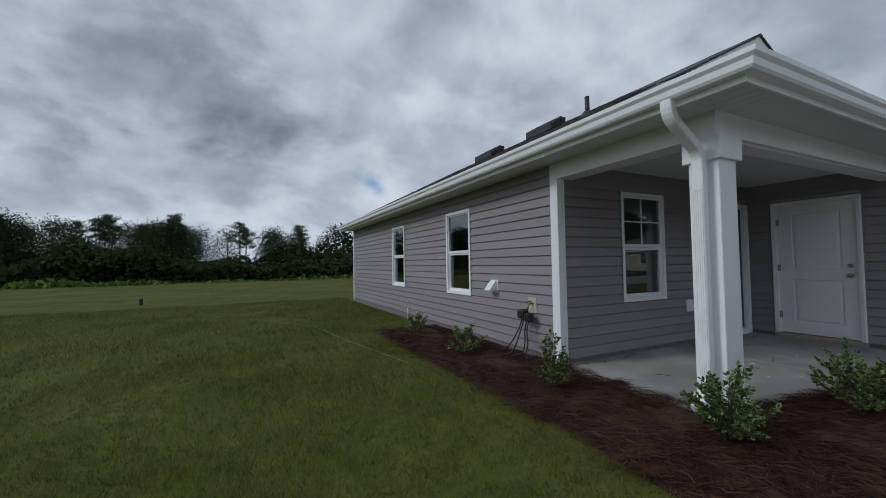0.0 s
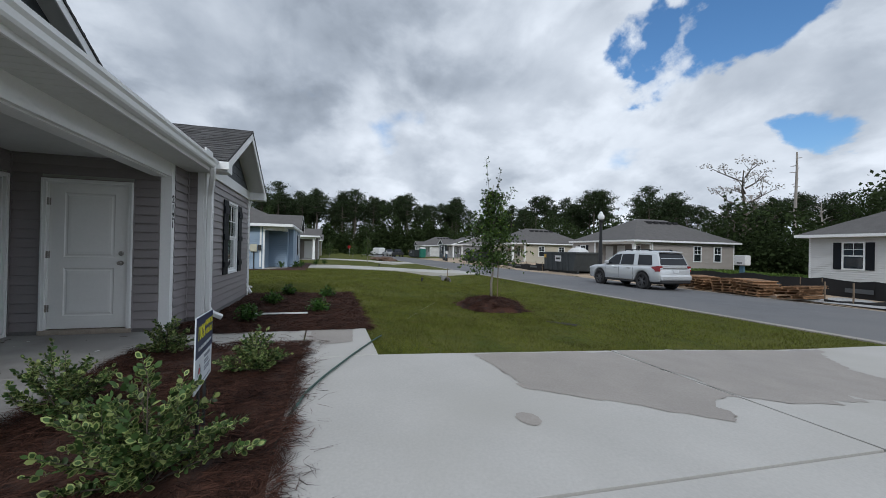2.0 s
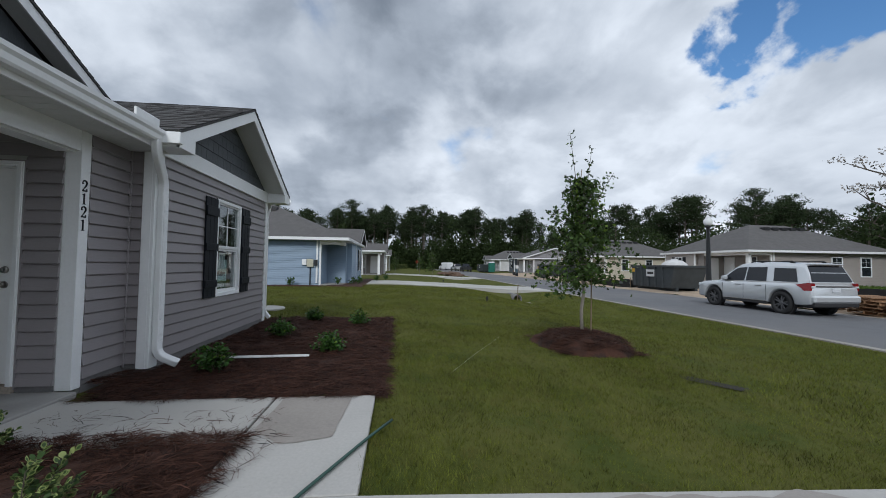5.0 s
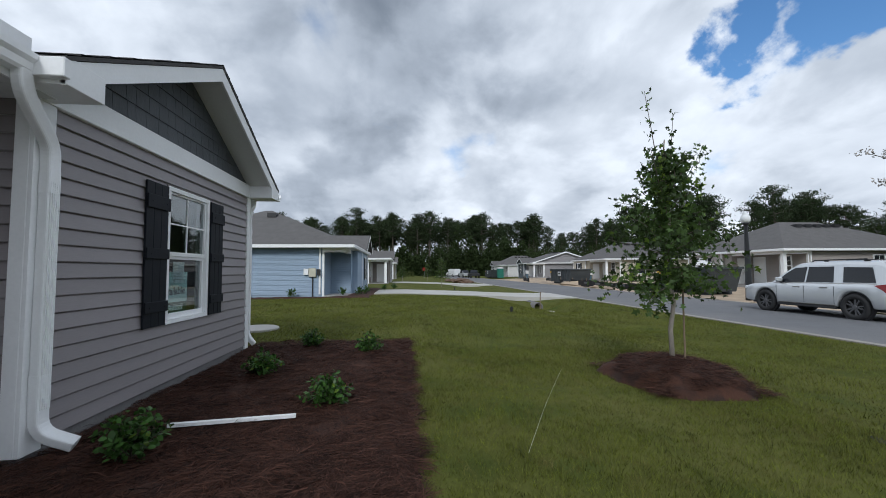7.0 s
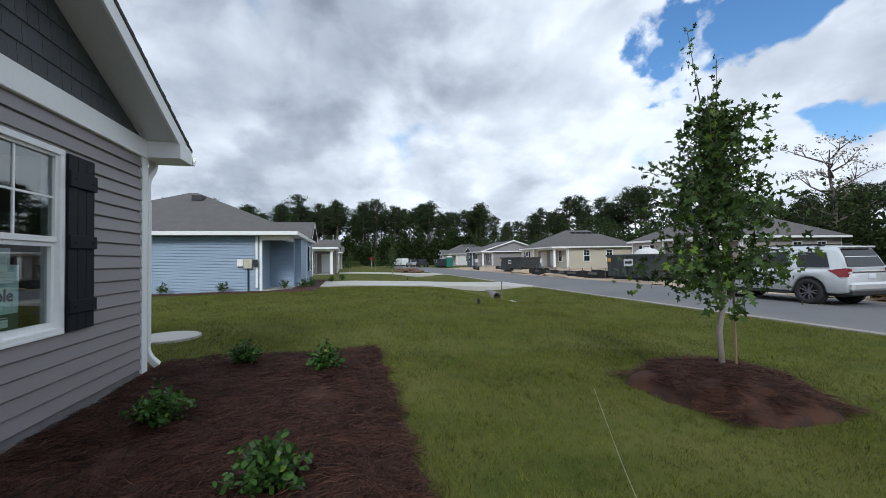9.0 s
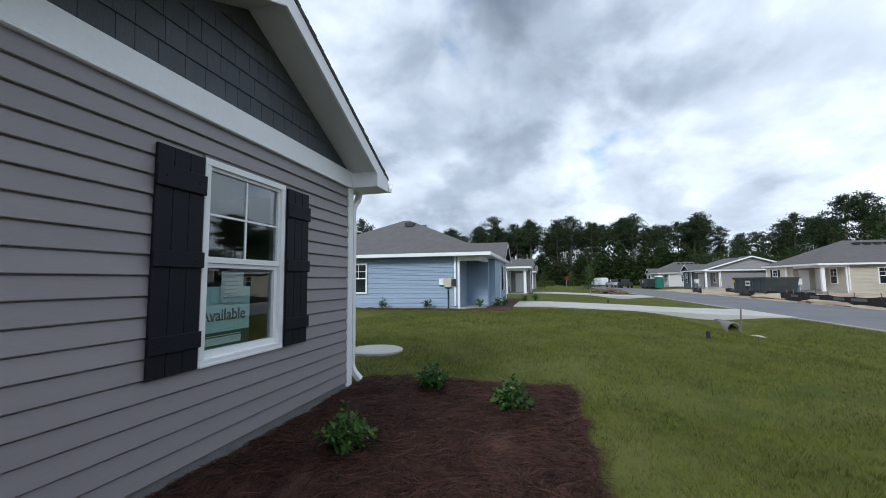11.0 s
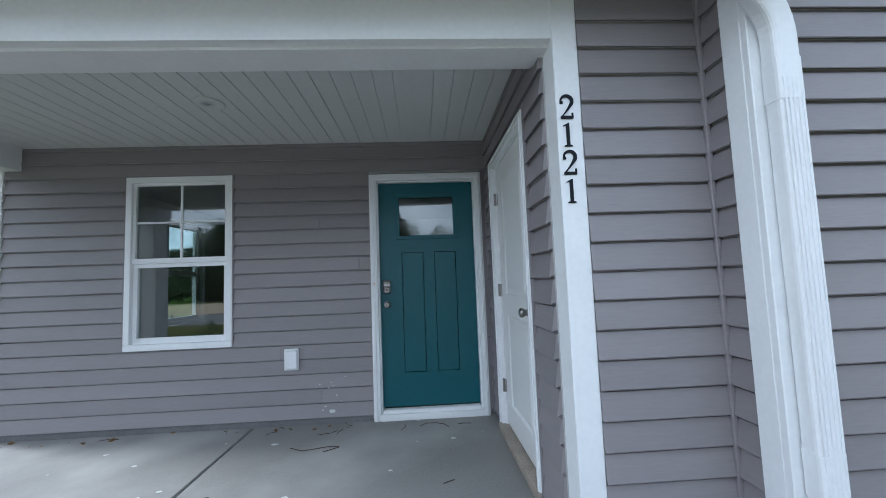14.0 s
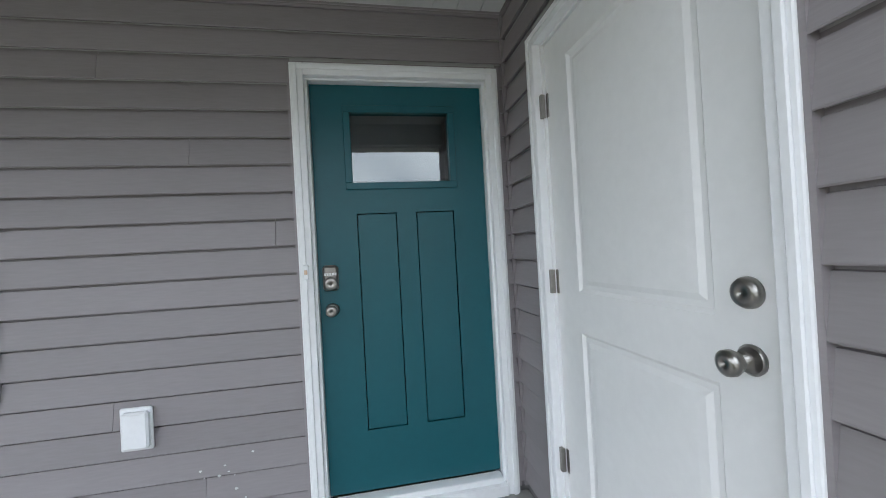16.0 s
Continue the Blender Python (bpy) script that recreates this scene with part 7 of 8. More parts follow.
# ---- woods ----
def pine_proto(h, seed):
    rs = np.random.RandomState(seed)
    r = random.Random(seed)
    lean = r.uniform(-0.03, 0.03) * h
    tr = limb([(0, 0, -0.5), (lean * 0.3, 0, h * 0.3), (lean * 0.7, 0.1, h * 0.65), (lean, 0.1, h * 0.97)], 0.018 * h, 0.004 * h, 7)
    cs, br = [], [tr]
    nb = r.randint(17, 23)
    base = r.uniform(0.58, 0.74)
    for i in range(nb):
        u = i / (nb - 1)
        hz = h * (base + (0.97 - base) * u)
        a = i * 2.4 + r.uniform(-0.5, 0.5)
        reach = h * (0.16 * math.sin(math.pi * (0.28 + 0.62 * u)) + 0.02) * r.uniform(0.35, 1.3)
        e = (lean * 0.8 + math.cos(a) * reach, math.sin(a) * reach, hz + reach * r.uniform(0.0, 0.30))
        br.append(limb([(lean * 0.8, 0.05, hz), e], 0.006 * h, 0.002 * h, 4))
        for w in (0.45, 0.75, 1.0):
            c = np.array((lean * 0.8 + (e[0] - lean * 0.8) * w, e[1] * w, hz + (e[2] - hz) * w))
            k = r.randint(34, 52)
            cs.append(c + rs.normal(size=(k, 3)) * np.array((0.027, 0.027, 0.016)) * h)
    v, f = leaf_cards(np.concatenate(cs), 0.024 * h, 0.010 * h, rs, 0.5)
    return join_bm(br), (v, f)


def broad_proto(h, seed, bushy=0.15):
    rs = np.random.RandomState(seed)
    r = random.Random(seed)
    br = [limb([(0, 0, -0.5), (0.02 * h, 0, h * 0.35), (0, 0.02 * h, h * 0.8)], 0.02 * h, 0.005 * h, 7)]
    cs = []
    for i in range(22):
        hz = h * (bushy + (0.95 - bushy) * (i + 0.5) / 22)
        a = i * 2.4 + r.uniform(-0.5, 0.5)
        prof = math.sin(math.pi * min(1, (hz / h - bushy + 0.12) / (1.12 - bushy))) ** 0.7
        reach = 0.24 * h * prof * r.uniform(0.6, 1.15)
        e = np.array((math.cos(a) * reach, math.sin(a) * reach, hz))
        br.append(limb([(0, 0, max(0.1, hz - 0.12 * h)), tuple(e)], 0.007 * h, 0.002 * h, 4))
        k = r.randint(80, 115)
        cs.append(e + rs.normal(size=(k, 3)) * np.array((0.075, 0.075, 0.06)) * h)
        cs.append(e * np.array((0.5, 0.5, 1)) + rs.normal(size=(20, 3)) * 0.06 * h)
    v, f = leaf_cards(np.concatenate(cs), 0.027 * h, 0.018 * h, rs, 0.1)
    return join_bm(br), (v, f)


def bare_proto(h, seed):
    r = random.Random(seed)
    br = [limb([(0, 0, -0.5), (0.1, 0, h * 0.4), (0.0, 0.1, h * 0.7), (0.1, 0, h)], 0.018 * h, 0.004 * h, 7)]
    for i in range(14):
        hz = h * (0.35 + 0.6 * i / 14)
        a = i * 2.4
        reach = h * r.uniform(0.10, 0.26) * (1.2 - i / 16)
        m1 = (math.cos(a) * reach * 0.5, math.sin(a) * reach * 0.5, hz + reach * 0.35)
        e = (math.cos(a + 0.3) * reach, math.sin(a + 0.3) * reach, hz + reach * 0.6)
        br.append(limb([(0, 0, hz), m1, e], 0.008 * h, 0.002 * h, 4))
        br.append(limb([m1, (m1[0] + 0.1 * reach, m1[1] - 0.4 * reach, m1[2] + 0.5 * reach)], 0.004 * h, 0.001 * h, 4))
    return join_bm(br), None


def pale_proto(h, seed):
    """A half-dead tree: pale forked limbs with a few leafy tufts at the ends."""
    r, rs = random.Random(seed), np.random.RandomState(seed)
    br = [limb([(0, 0, -0.5), (0.2, 0.1, h * 0.25), (-0.1, 0, h * 0.5), (0.3, 0, h * 0.78), (0.2, 0.1, h * 0.97)], 0.026 * h, 0.004 * h, 8)]
    cs = []
    for i in range(15):
        hz = h * (0.16 + 0.74 * i / 14)
        a = i * 2.4 + r.uniform(-0.4, 0.4)
        reach = h * r.uniform(0.16, 0.34)
        m1 = Vector((math.cos(a) * reach * 0.5, math.sin(a) * reach * 0.5, hz + reach * 0.30))
        e = Vector((math.cos(a + 0.25) * reach, math.sin(a + 0.25) * reach, hz + reach * 0.62))
        br.append(limb([(0, 0, hz), m1[:], e[:]], 0.009 * h, 0.0018 * h, 5))
        for q in range(2):
            t = m1 + Vector((r.gauss(0, 0.07), r.gauss(0, 0.07), r.uniform(0.05, 0.16))) * h
            br.append(limb([m1[:], t[:]], 0.004 * h, 0.001 * h, 4))
            if i > 6:
                cs.append(np.array(t) + rs.normal(size=(26, 3)) * np.array((0.030, 0.030, 0.014)) * h)
        if i > 5:
            cs.append(np.array(e) + rs.normal(size=(34, 3)) * np.array((0.034, 0.034, 0.016)) * h)
    v, f = leaf_cards(np.concatenate(cs), 0.024 * h, 0.012 * h, rs, 0.4)
    return join_bm(br), (v, f)


def snag_proto(h, seed):
    r = random.Random(seed)
    br = [limb([(0, 0, -0.5), (0.05, 0, h * 0.5), (-0.1, 0.05, h * 0.85), (-0.05, 0, h)], 0.014 * h, 0.006 * h, 7)]
    for i in range(16):
        hz, a, q = h * (0.5 + 0.48 * i / 16), i * 2.4, r.uniform(0.25, 0.9)
        br.append(limb([(0, 0, hz), (math.cos(a) * q, math.sin(a) * q, hz + r.uniform(-0.1, 0.25))], 0.004 * h, 0.0015 * h, 4))
    return join_bm(br), None


def tree_thing(kind, proto, name, label):
    wood, leafy = proto
    t = thing(name, label, "tree", "woodland trees")
    part("trunk", wood, DEADWOOD if leafy is None else BARK, t)
    if leafy is not None:
        c = new("crown", raw_mesh("crown", leafy[0], leafy[1], [PINE_LEAF if kind == "pine" else WOOD_LEAF]))
        c.parent = t
    return t


P_LABEL, B_LABEL = "tall pine with bare trunk and tufted dark crown", "dense dark green broadleaf tree at the wood's edge"
protos = [("pine", tree_thing("pine", pine_proto(15, 1), "pine_tree", P_LABEL)), ("pine", tree_thing("pine", pine_proto(15, 2), "pine_tree", P_LABEL)), ("pine", tree_thing("pine", pine_proto(15, 3), "pine_tree", P_LABEL)), ("pine", tree_thing("pine", pine_proto(15, 6), "pine_tree", P_LABEL)),
          ("broad", tree_thing("broad", broad_proto(10, 4), "broadleaf_tree", B_LABEL)), ("broad", tree_thing("broad", broad_proto(10, 5), "broadleaf_tree", B_LABEL)), ("broad", tree_thing("broad", broad_proto(10, 7, 0.05), "broadleaf_tree", B_LABEL))]
dead = tree_thing("bare", bare_proto(13, 8), "dead_tree", "bare weathered grey dead tree")
used = set()
rng = random.Random(77)


def plant(proto, x, y, scale, turn):
    m = Matrix.Translation((x, y, -0.45 if y < -15 else -0.1)) @ Matrix.Rotation(turn, 4, "Z")
    if proto not in used:
        used.add(proto)
        proto.matrix_basis = m
        proto.scale = (scale,) * 3
        return
    c = copy_thing(proto, m)
    c.matrix_basis = m @ Matrix.Diagonal((scale, scale, scale, 1))


def grove(xa, xb, ya, yb, n, pine_share, lo, hi, blo=0.6, bhi=1.0):
    for _ in range(n):
        x, y = rng.uniform(xa, xb), rng.uniform(ya, yb)
        if rng.random() < pine_share:
            plant(protos[rng.randrange(4)][1], x, y, rng.uniform(lo, hi), rng.uniform(0, 6.28))
        else:
            plant(protos[4 + rng.randrange(3)][1], x, y, rng.uniform(blo, bhi), rng.uniform(0, 6.28))


grove(-40, 30, -84, -62, 66, 0.35, 0.72, 0.98, 0.9, 1.35)
grove(30, 56, -84, -64, 52, 0.32, 0.58, 0.80, 0.62, 0.88)
grove(56, 75, -82, -64, 28, 0.5, 0.75, 1.05, 0.70, 0.95)
grove(70, 150, -85, -54, 84, 0.6, 0.80, 1.12, 0.75, 1.0)
grove(138, 168, -60, 50, 150, 0.6, 1.15, 1.55, 1.0, 1.4)
grove(-75, 45, 40, 54, 200, 0.14, 0.36, 0.46, 0.50, 0.62)
grove(70, 140, 30, 60, 30, 0.5, 0.9, 1.2, 0.8, 1.2)
grove(-75, -30, -70, 39, 30, 0.3, 0.6, 0.9, 0.6, 1.0)
for x, y, s in ((14.5, -60.0, 0.95), (27.4, -57.5, 0.62), (-14.0, 45.0, 0.46), (-2.0, 46.0, 0.46)):
    plant(dead, x, y, s, rng.uniform(0, 6))


pale = tree_thing("broad", pale_proto(13.4, 18), "pale_tree", "half-dead tree with pale grey limbs and sparse leafy tufts")
pale.children[0].data.materials[0] = DEADWOOD
plant(pale, 34.8, -56.0, 1.0, 0.6)
plant(tree_thing("bare", snag_proto(14.2, 19), "dead_tree", "tall bare snag with short broken stubs"), 29.7, -57.0, 1.0, 0.0)


def thicket(name, x0, y0, x1, y1, depth, h, n, seed, label, card=0.55, mat=None):
    """Uncountable undergrowth along a wood's edge."""
    rs = np.random.RandomState(seed)
    u, w = rs.rand(n), rs.rand(n)
    dx, dy = x1 - x0, y1 - y0
    ln = math.hypot(dx, dy)
    px, py = x0 + dx * u - dy / ln * depth * w, y0 + dy * u + dx / ln * depth * w
    lim = h * (0.75 + 0.15 * np.sin(u * ln * 0.35 + seed) + 0.12 * np.sin(u * ln * 1.1)) * (0.5 + 0.5 * w) * (0.80 + 0.22 * np.sin(u * ln * 0.13 + w * 3) + 0.12 * np.sin(u * ln * 0.62 + w * 7))
    pz = -0.4 + lim * rs.rand(n) ** 0.8
    v, f = leaf_cards(np.stack([px, py, pz], 1), card, card * 0.62, rs, 0.2)
    tagged(new(name, raw_mesh(name, v, f, [mat or WOOD_LEAF])), label, "undergrowth", "", "stuff")


thicket("undergrowth", 150, -55, -40, -59, -14, 10.0, 160000, 3, "dark tangled woodland edge across the street", 0.42)
thicket("undergrowth_end", 138, 60, 138, -60, -12, 16.0, 70000, 4, "dark tangled woodland edge at the street's end", 0.85)
thicket("undergrowth_rear", -75, 35, 60, 35, 9, 6.2, 95000, 5, "dark scrubby undergrowth behind the lawn")
thicket("tall_grass", -75, 32.5, 60, 32.5, 4, 1.3, 16000, 6, "rank grass along the wood's edge", 0.5, WEED)
thicket("weeds", 26, -42, 8, -42, -14, 0.8, 60000, 7, "rank bright green weeds behind the houses", 0.13, WEED)

def hedge(x, y, w, d, h, seed):
    rs = np.random.RandomState(seed)
    t = thing("hedge", "low trimmed olive-green hedge by the roadside", "hedge", "trimmed hedges", m=Matrix.Translation((x, y, ground_z(x, y))))
    n = 1500
    c = rs.uniform(-0.5, 0.5, (n, 3)) * np.array((w, d, h)) + np.array((0, 0, h / 2))
    side = rs.randint(0, 3, n)
    for k, ext in ((0, w), (1, d)):
        pick = side == k
        c[pick, k] = np.sign(rs.normal(size=pick.sum())) * ext / 2 + rs.normal(0, 0.05, pick.sum())
    c[side == 2, 2] = h + rs.normal(0, 0.05, (side == 2).sum())
    v, f = leaf_cards(c, 0.22, 0.13, rs, 0.2)
    foliage = new("foliage", raw_mesh("foliage", v, f, [HEDGE_LEAF])); foliage.parent = t
    part("stem", limb([(0, 0, -0.05), (0.02, 0, h * 0.8)], 0.05, 0.02, 6), BARK, t)


HEDGE_LEAF = leaf_material("hedge_leaf", (0.085, 0.105, 0.035), 0.3, 0.6, 0.25, 0.3, 0.1)
for k, (x, y, w) in enumerate(((98.0, -1.5, 2.2), (101.0, -5.5, 3.0), (84.0, -4.0, 1.8))):
    hedge(x, y, 1.6, w, 1.1, 50 + k)

# ---- grass and straw ----
def blades(name, x0, x1, y0, y1, density, hgt, wid, seed, label, keep):
    rs = np.random.RandomState(seed)
    n = int((x1 - x0) * (y1 - y0) * density)
    x, y = rs.uniform(x0, x1, n), rs.uniform(y0, y1, n)
    ok = keep(x, y)
    x, y = x[ok], y[ok]
    n = len(x)
    z = np.array([ground_z(a, b) for a, b in zip(x.tolist(), y.tolist())]) - 0.004
    a = rs.uniform(0, 6.283, n)
    h = hgt * rs.uniform(0.5, 1.35, n) * (0.85 + 0.30 * np.sin(x * 1.9 + np.sin(y * 1.3)) * np.sin(y * 1.7) + 0.40 * np.sin(x * 23 + 3 * np.sin(y * 9)) * np.sin(y * 21 + 3 * np.sin(x * 8)))
    lean = h * rs.uniform(0.15, 1.1, n)
    b = rs.uniform(0, 6.283, n)
    p = np.stack([x, y, z], 1)
    s = np.stack([np.cos(a), np.sin(a), np.zeros(n)], 1) * (wid * rs.uniform(0.7, 1.3, n))[:, None]
    tip = p + np.stack([np.cos(b) * lean, np.sin(b) * lean, h], 1)
    v = np.stack([p - s, p + s, tip], 1).reshape(-1, 3)
    tagged(new(name, raw_mesh(name, v, np.arange(n * 3).reshape(n, 3), [BLADE])), label, "grass", "", "stuff")


def off_beds(x, y):
    ok = np.ones(len(x), bool)
    for x0, x1, y0, y1 in BEDS + [(-2.47, 2.48, -15.2, -3.8), (2.4, 4.12, -4.78, -1.9), (0, 8.9, -2.2, 11)]:
        e = 0.03
        ok &= ~((x > x0 + e) & (x < x1 - e) & (y > y0 + e) & (y < y1 - e))
    ok &= np.hypot(x - OX, y - OY) > 0.80
    ok &= np.hypot(x - 11.5, y + 1.32) > 0.52
    return ok


GL = "fine mown lawn grass"
blades("grass_west", -5.5, -1.1, -4.3, 3.0, 5200, 0.042, 0.0022, 1, GL, off_beds)
blades("grass_west_far", -12.0, -0.0, 3.0, 12.0, 1300, 0.05, 0.004, 2, GL, lambda x, y: off_beds(x, y) & (x < -0.05))
blades("grass_west_side", -12.0, -5.5, -4.3, 3.0, 1500, 0.05, 0.0035, 8, GL, off_beds)
blades("grass_front", 2.4, 9.0, -9.0, -4.7, 4800, 0.042, 0.0022, 3, GL, off_beds)
blades("grass_front_far", 2.4, 16.0, -15.0, -9.0, 1300, 0.05, 0.004, 4, GL, off_beds)
blades("grass_front_mid", 9.0, 16.0, -9.0, 3.0, 1500, 0.05, 0.0035, 5, GL, off_beds)
blades("grass_front_rest", 16.0, 23.8, -15.0, 2.0, 500, 0.06, 0.007, 6, GL, off_beds)


def needles(name, x0, x1, y0, y1, density, seed, label, zfun, spill=0.05):
    """Loose pine needles, each bent once, in crossing layers."""
    rs = np.random.RandomState(seed)
    n = int((x1 - x0) * (y1 - y0) * density)
    x, y = rs.uniform(x0 - spill, x1 + spill, n), rs.uniform(y0 - spill, y1 + spill, n)
    lump = 0.5 + 0.5 * np.sin(x * 13 + 2 * np.sin(y * 9)) * np.sin(y * 12 + 2 * np.sin(x * 7))
    z = zfun(x, y) + rs.uniform(0.0, 0.012, n) + 0.032 * lump * rs.rand(n)
    a = rs.normal(0, 0.9, n) + 3.0 * np.sin(x * 4.1 + 1.7 * np.sin(y * 3.3)) + 2.2 * np.sin(y * 4.7 + x)
    L = rs.uniform(0.08, 0.19, n)
    tilt = rs.normal(0, 0.16, n)
    bend = rs.normal(0, 0.5, n)
    w = rs.uniform(0.0009, 0.0019, n)
    p = np.stack([x, y, z], 1)
    d1 = np.stack([np.cos(a), np.sin(a), tilt], 1)
    d2 = np.stack([np.cos(a + bend), np.sin(a + bend), tilt * 0.3 - 0.10], 1)
    s = np.stack([-np.sin(a), np.cos(a), rs.normal(0, 0.5, n)], 1) * w[:, None]
    m = p + d1 * (L / 2)[:, None]
    e = m + d2 * (L / 2)[:, None]
    v = np.stack([p - s, p + s, m + s, m - s, e], 1).reshape(-1, 3)
    b = np.arange(n) * 5
    f = np.concatenate([np.stack([b, b + 1, b + 2], 1), np.stack([b, b + 2, b + 3], 1), np.stack([b + 3, b + 2, b + 4], 1)])
    tagged(new(name, raw_mesh(name, v, f, [STRAW])), label, "pine straw", "", "stuff")


SL_ = "loose brown pine needles mulching the bed"
flat = lambda x, y: np.full(len(x), -0.005) + 0.02 * np.sin(x * 3.1) * np.sin(y * 2.7)
needles("straw_side", -1.25, 0.0, -1.96, 3.55, 5200, 11, SL_, flat)
needles("straw_porch", -1.30, 3.22, -3.86, -1.96, 8000, 12, SL_, flat)
needles("straw_front", 4.12, 9.5, -4.80, -2.16, 8000, 13, SL_, lambda x, y: flat(x, y) - 0.022, 0.06)
needles("straw_strip", 4.48, 5.03, -2.18, -1.90, 4500, 14, SL_, flat, 0.0)
needles("straw_mound", OX - 0.72, OX + 0.72, OY - 0.72, OY + 0.72, 6000, 15, "loose brown pine needles on the tree mound",
        lambda x, y: np.array([ground_z(a, b) for a, b in zip(x.tolist(), y.tolist())]) + 0.03 + 0.26 * np.maximum(0, 1 - (np.hypot(x - OX, y - OY) / 0.86) ** 2) ** 0.7 + 0.005)
needles("straw_spill", 3.15, 3.75, -4.1, -2.2, 200, 16, "stray pine needles spilt on the concrete path", lambda x, y: np.full(len(x), -0.012), 0.0)
needles("straw_spill_drive", -1.3, 3.2, -4.08, -3.86, 380, 17, "stray pine needles along the drive edge", lambda x, y: np.full(len(x), -0.018), 0.0)

# damp patches on the concrete
def patch(name, pts, z, label, mat, amp=1.0):
    bm = bmesh.new()
    n = len(pts)
    ring = []
    for i in range(n):
        a, b = Vector(pts[i]), Vector(pts[(i + 1) % n])
        for k in range(20):
            p = a.lerp(b, k / 20)
            q = amp * 0.10 * noise.noise((p.x * 2.2, p.y * 2.2, 9)) + amp * 0.09 * noise.noise((p.x * 6, p.y * 6, 4)) + amp * 0.06 * noise.noise((p.x * 17, p.y * 17, 2))
            ring.append(bm.verts.new((p.x + q, p.y + q * 0.7, (drive_z(0, p.y) + DRV + 0.004) if z is None else z)))
    bm.faces.new(ring)
    bmesh.ops.triangulate(bm, faces=bm.faces[:])
    return structure(name, bm, mat, label, "stain")


patch("damp_patch", [(2.40, -5.98), (2.05, -6.05), (1.06, -6.03), (0.87, -6.36), (0.67, -6.58), (0.52, -6.90), (0.31, -7.07), (0.08, -7.45), (0.28, -7.68), (0.46, -7.57), (0.56, -8.17), (2.40, -8.17)], None, "damp brownish patch on the driveway", DAMP, 0.9)
patch("damp_patch_far", [(2.40, -8.23), (0.56, -8.23), (0.30, -8.66), (0.22, -9.75), (0.50, -10.6), (0.89, -11.3), (1.30, -11.4), (2.40, -12.6)], None, "damp brownish patch on the lower driveway", DAMP, 0.9)
patch("damp_spot", [(0.41 + 0.13 * math.cos(0.6 * k), -5.70 + 0.10 * math.sin(0.6 * k)) for k in range(10)], None, "small damp spot on the driveway", DAMP, 0.2)
patch("damp_walk", [(4.05, -4.55), (4.07, -3.92), (3.35, -3.90), (3.10, -4.15), (3.20, -4.50)], -0.017, "damp panel of the concrete path", DAMP, 0.15)

# litter on the porch: paint drips, dry leaves and twigs
SPLASH = material("dried_splash", (0.62, 0.63, 0.62), 0.8)
rng = random.Random(31)
for k in range(26):
    x, y = rng.uniform(0.9, 4.2), rng.uniform(-1.7, -0.06)
    rr = rng.uniform(0.006, 0.03) if k > 4 else rng.uniform(0.03, 0.05)
    bm = bmesh.new()
    n = 9
    bm.faces.new([bm.verts.new((rr * rng.uniform(0.5, 1.1) * math.cos(6.283 * i / n), rr * 0.7 * rng.uniform(0.5, 1.1) * math.sin(6.283 * i / n), 0.0015)) for i in range(n)])
    o = tagged(new("paint_splash", finish("paint_splash", bm, SPLASH)), "dried white paint splash on the porch slab", "stain", "paint splashes", "structure")
    o.location = (x, y, 0.003)
for k in range(12):
    x, z = rng.uniform(2.75, 3.2), rng.uniform(0.08, 0.40)
    rr = rng.uniform(0.004, 0.012) if k else 0.03
    bm = bmesh.new()
    n = 8
    bm.faces.new([bm.verts.new((rr * rng.uniform(0.5, 1.1) * math.cos(6.283 * i / n), 0, rr * 0.7 * rng.uniform(0.5, 1.1) * math.sin(6.283 * i / n))) for i in range(n)])
    o = tagged(new("paint_splash", finish("paint_splash", bm, SPLASH)), "dried white paint splash on the siding", "stain", "paint splashes", "structure")
    o.location = (x, -0.0265, z)
TWIG = material("dry_twig", (0.07, 0.05, 0.035), 0.9)
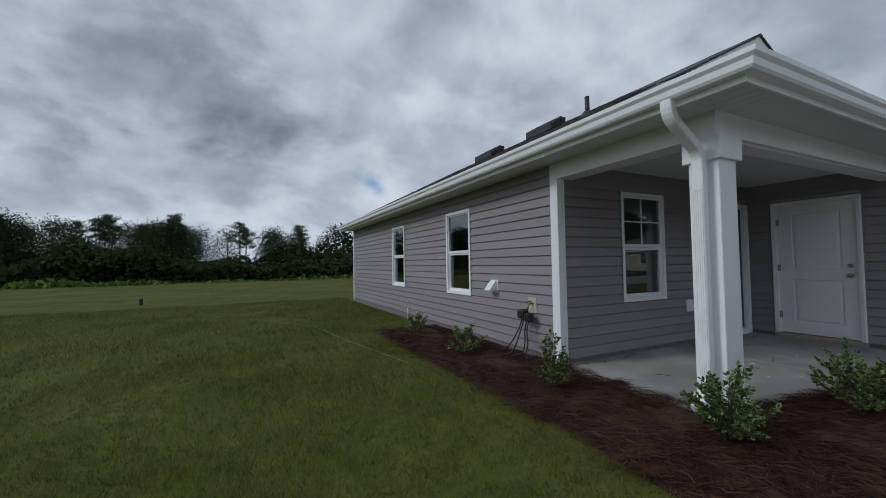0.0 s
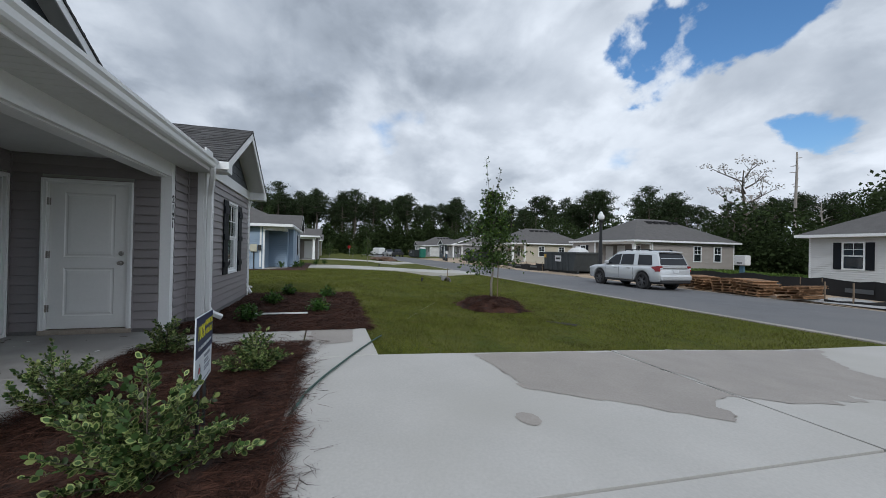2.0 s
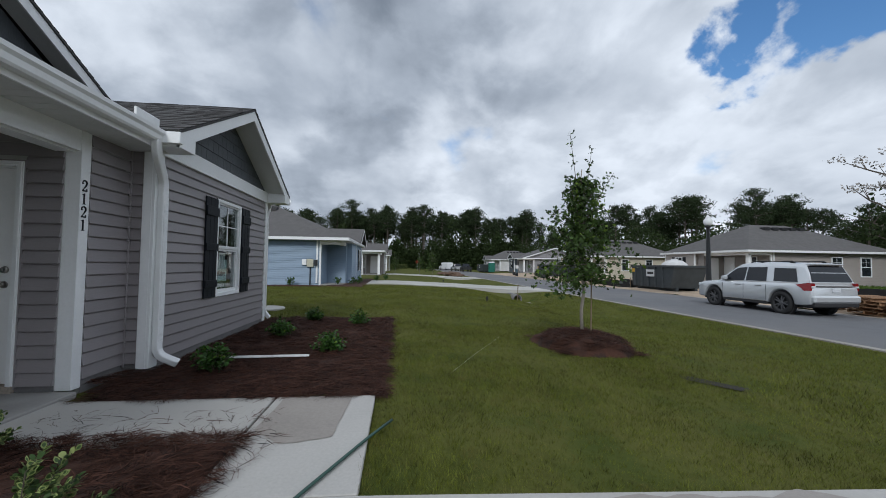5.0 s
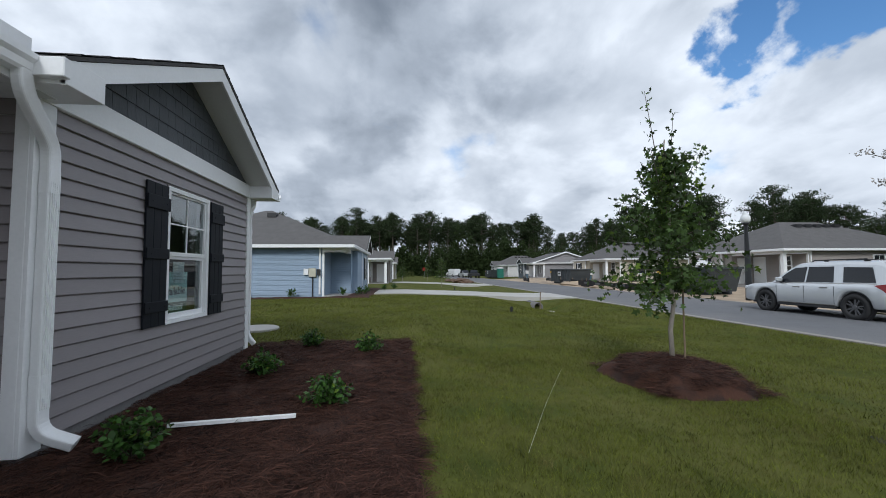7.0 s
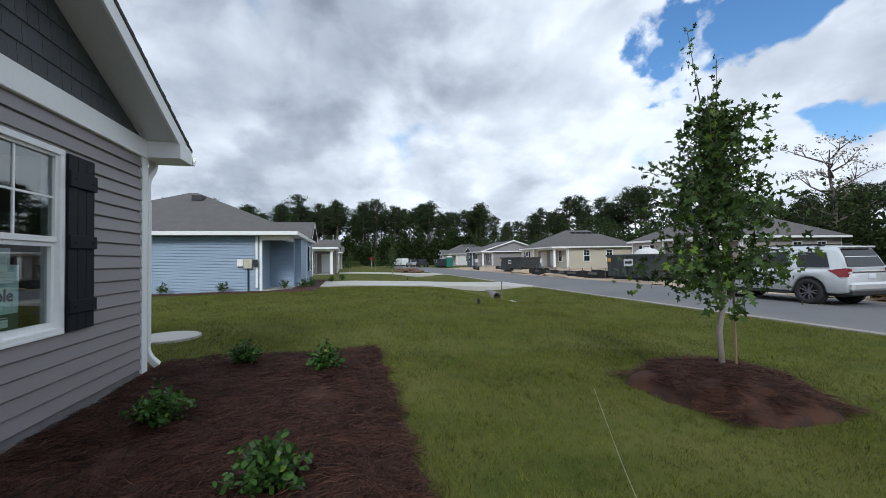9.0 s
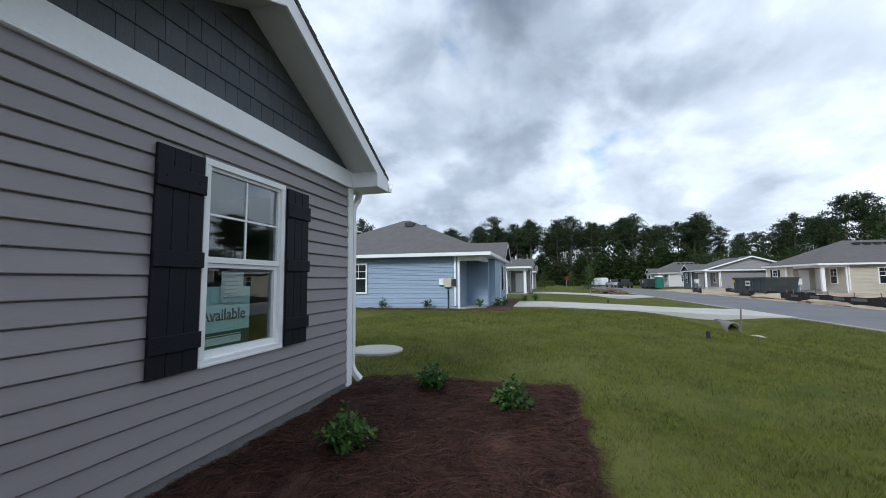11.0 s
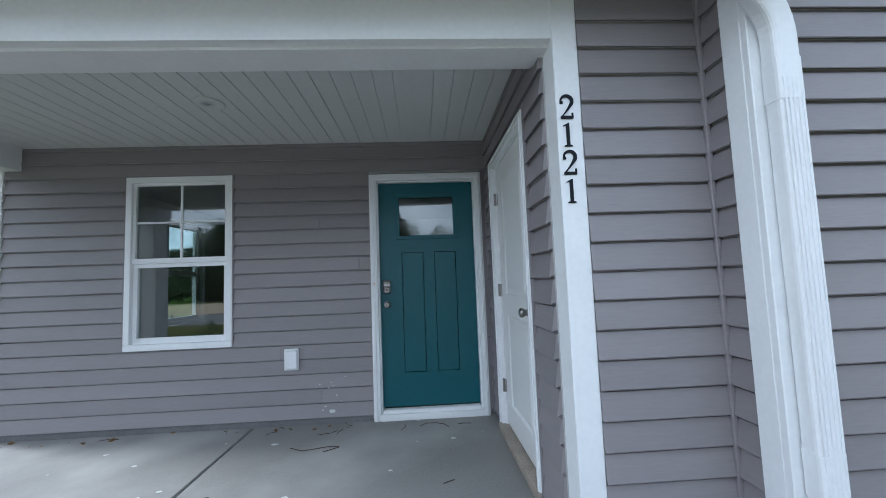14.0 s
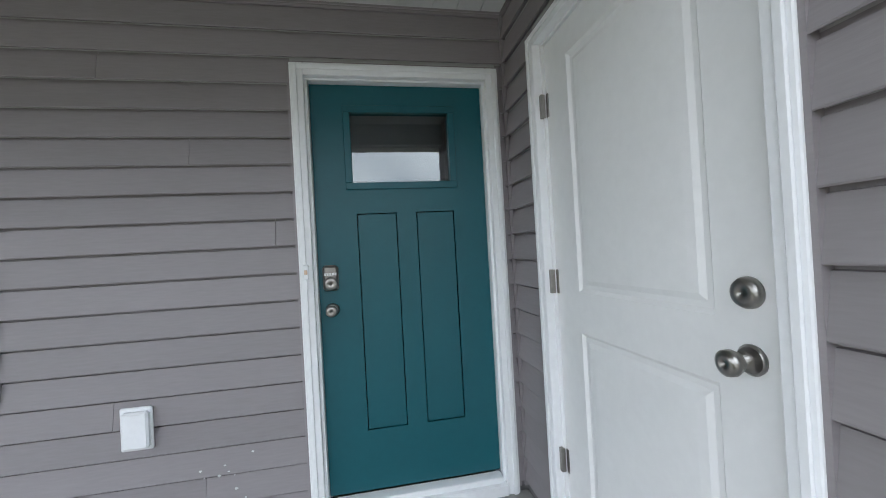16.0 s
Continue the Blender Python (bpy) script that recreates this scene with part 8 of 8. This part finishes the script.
for k in range(18):
    x, y = rng.uniform(0.3, 4.2), (rng.uniform(-0.30, -0.05) if k % 3 else rng.uniform(-1.6, -0.4))
    a = rng.uniform(0, 6.28)
    L = rng.uniform(0.04, 0.16)
    o = thing("twig", "dry brown twig lying on the porch slab", "twig", "porch litter", m=pose(x, y, 0.005, 0, 0, math.degrees(a)))
    part("stalk", tube([(0, 0, 0), (L * 0.4, L * 0.12, 0.004), (L, L * rng.uniform(-0.2, 0.2), 0.001)], 0.0025, 5), TWIG, o)
DRYLEAF = leaf_material("dry_leaf", (0.16, 0.10, 0.05))
for k in range(14):
    x, y = rng.uniform(0.2, 3.1), rng.uniform(-0.22, -0.04)
    v, f = leaf_cards(np.zeros((1, 3)), 0.05, 0.025, np.random.RandomState(k), 0.0, np.array([[1.0, rng.uniform(-1, 1), 0.1]]))
    o = tagged(new("dry_leaf", raw_mesh("dry_leaf", v, f, [DRYLEAF])), "small curled dry leaf on the porch slab", "leaf", "porch litter")
    o.location = (x, y, 0.012)
wr = thing("loose_wire", "loop of dark wire lying on the porch slab", "wire", m=Matrix.Translation((2.85, -0.55, 0.006)))
part("strand", tube(elbow([(-0.16, 0.05, 0), (-0.05, -0.04, 0.01), (0.12, 0.04, 0), (0.22, 0.02, 0.004), (0.10, -0.05, 0)], 0.04, 4), 0.003, 6), TWIG, wr)
# strings on the lawn and the bare strip
for nm, pts in (("a", [(-3.4, 7.0), (-2.2, 4.8), (-1.95, 2.9), (-1.6, 1.1)]), ("b", [(7.0, -6.75), (5.7, -6.05), (4.8, -5.6)])):
    o = thing("mason_line", "pale mason line lying loose on the lawn", "string", "mason lines", m=Matrix.Translation((pts[0][0], pts[0][1], -0.015)))
    part("strand", tube(elbow([(x - pts[0][0], y - pts[0][1], 0) for x, y in pts], 0.3, 5), 0.0014, 5), material("line_" + nm, (0.40, 0.41, 0.30), 0.7), o)
bare = patch("bare_strip", [(5.25, -8.75), (4.95, -8.72), (4.45, -9.08), (4.6, -9.2), (5.0, -8.95)], ground_z(4.8, -8.9) + 0.012, "dark bare strip in the lawn", material("wet_soil", (0.022, 0.018, 0.013), 0.9, var=0.4, scale=9, fine=60, bump=0.6))
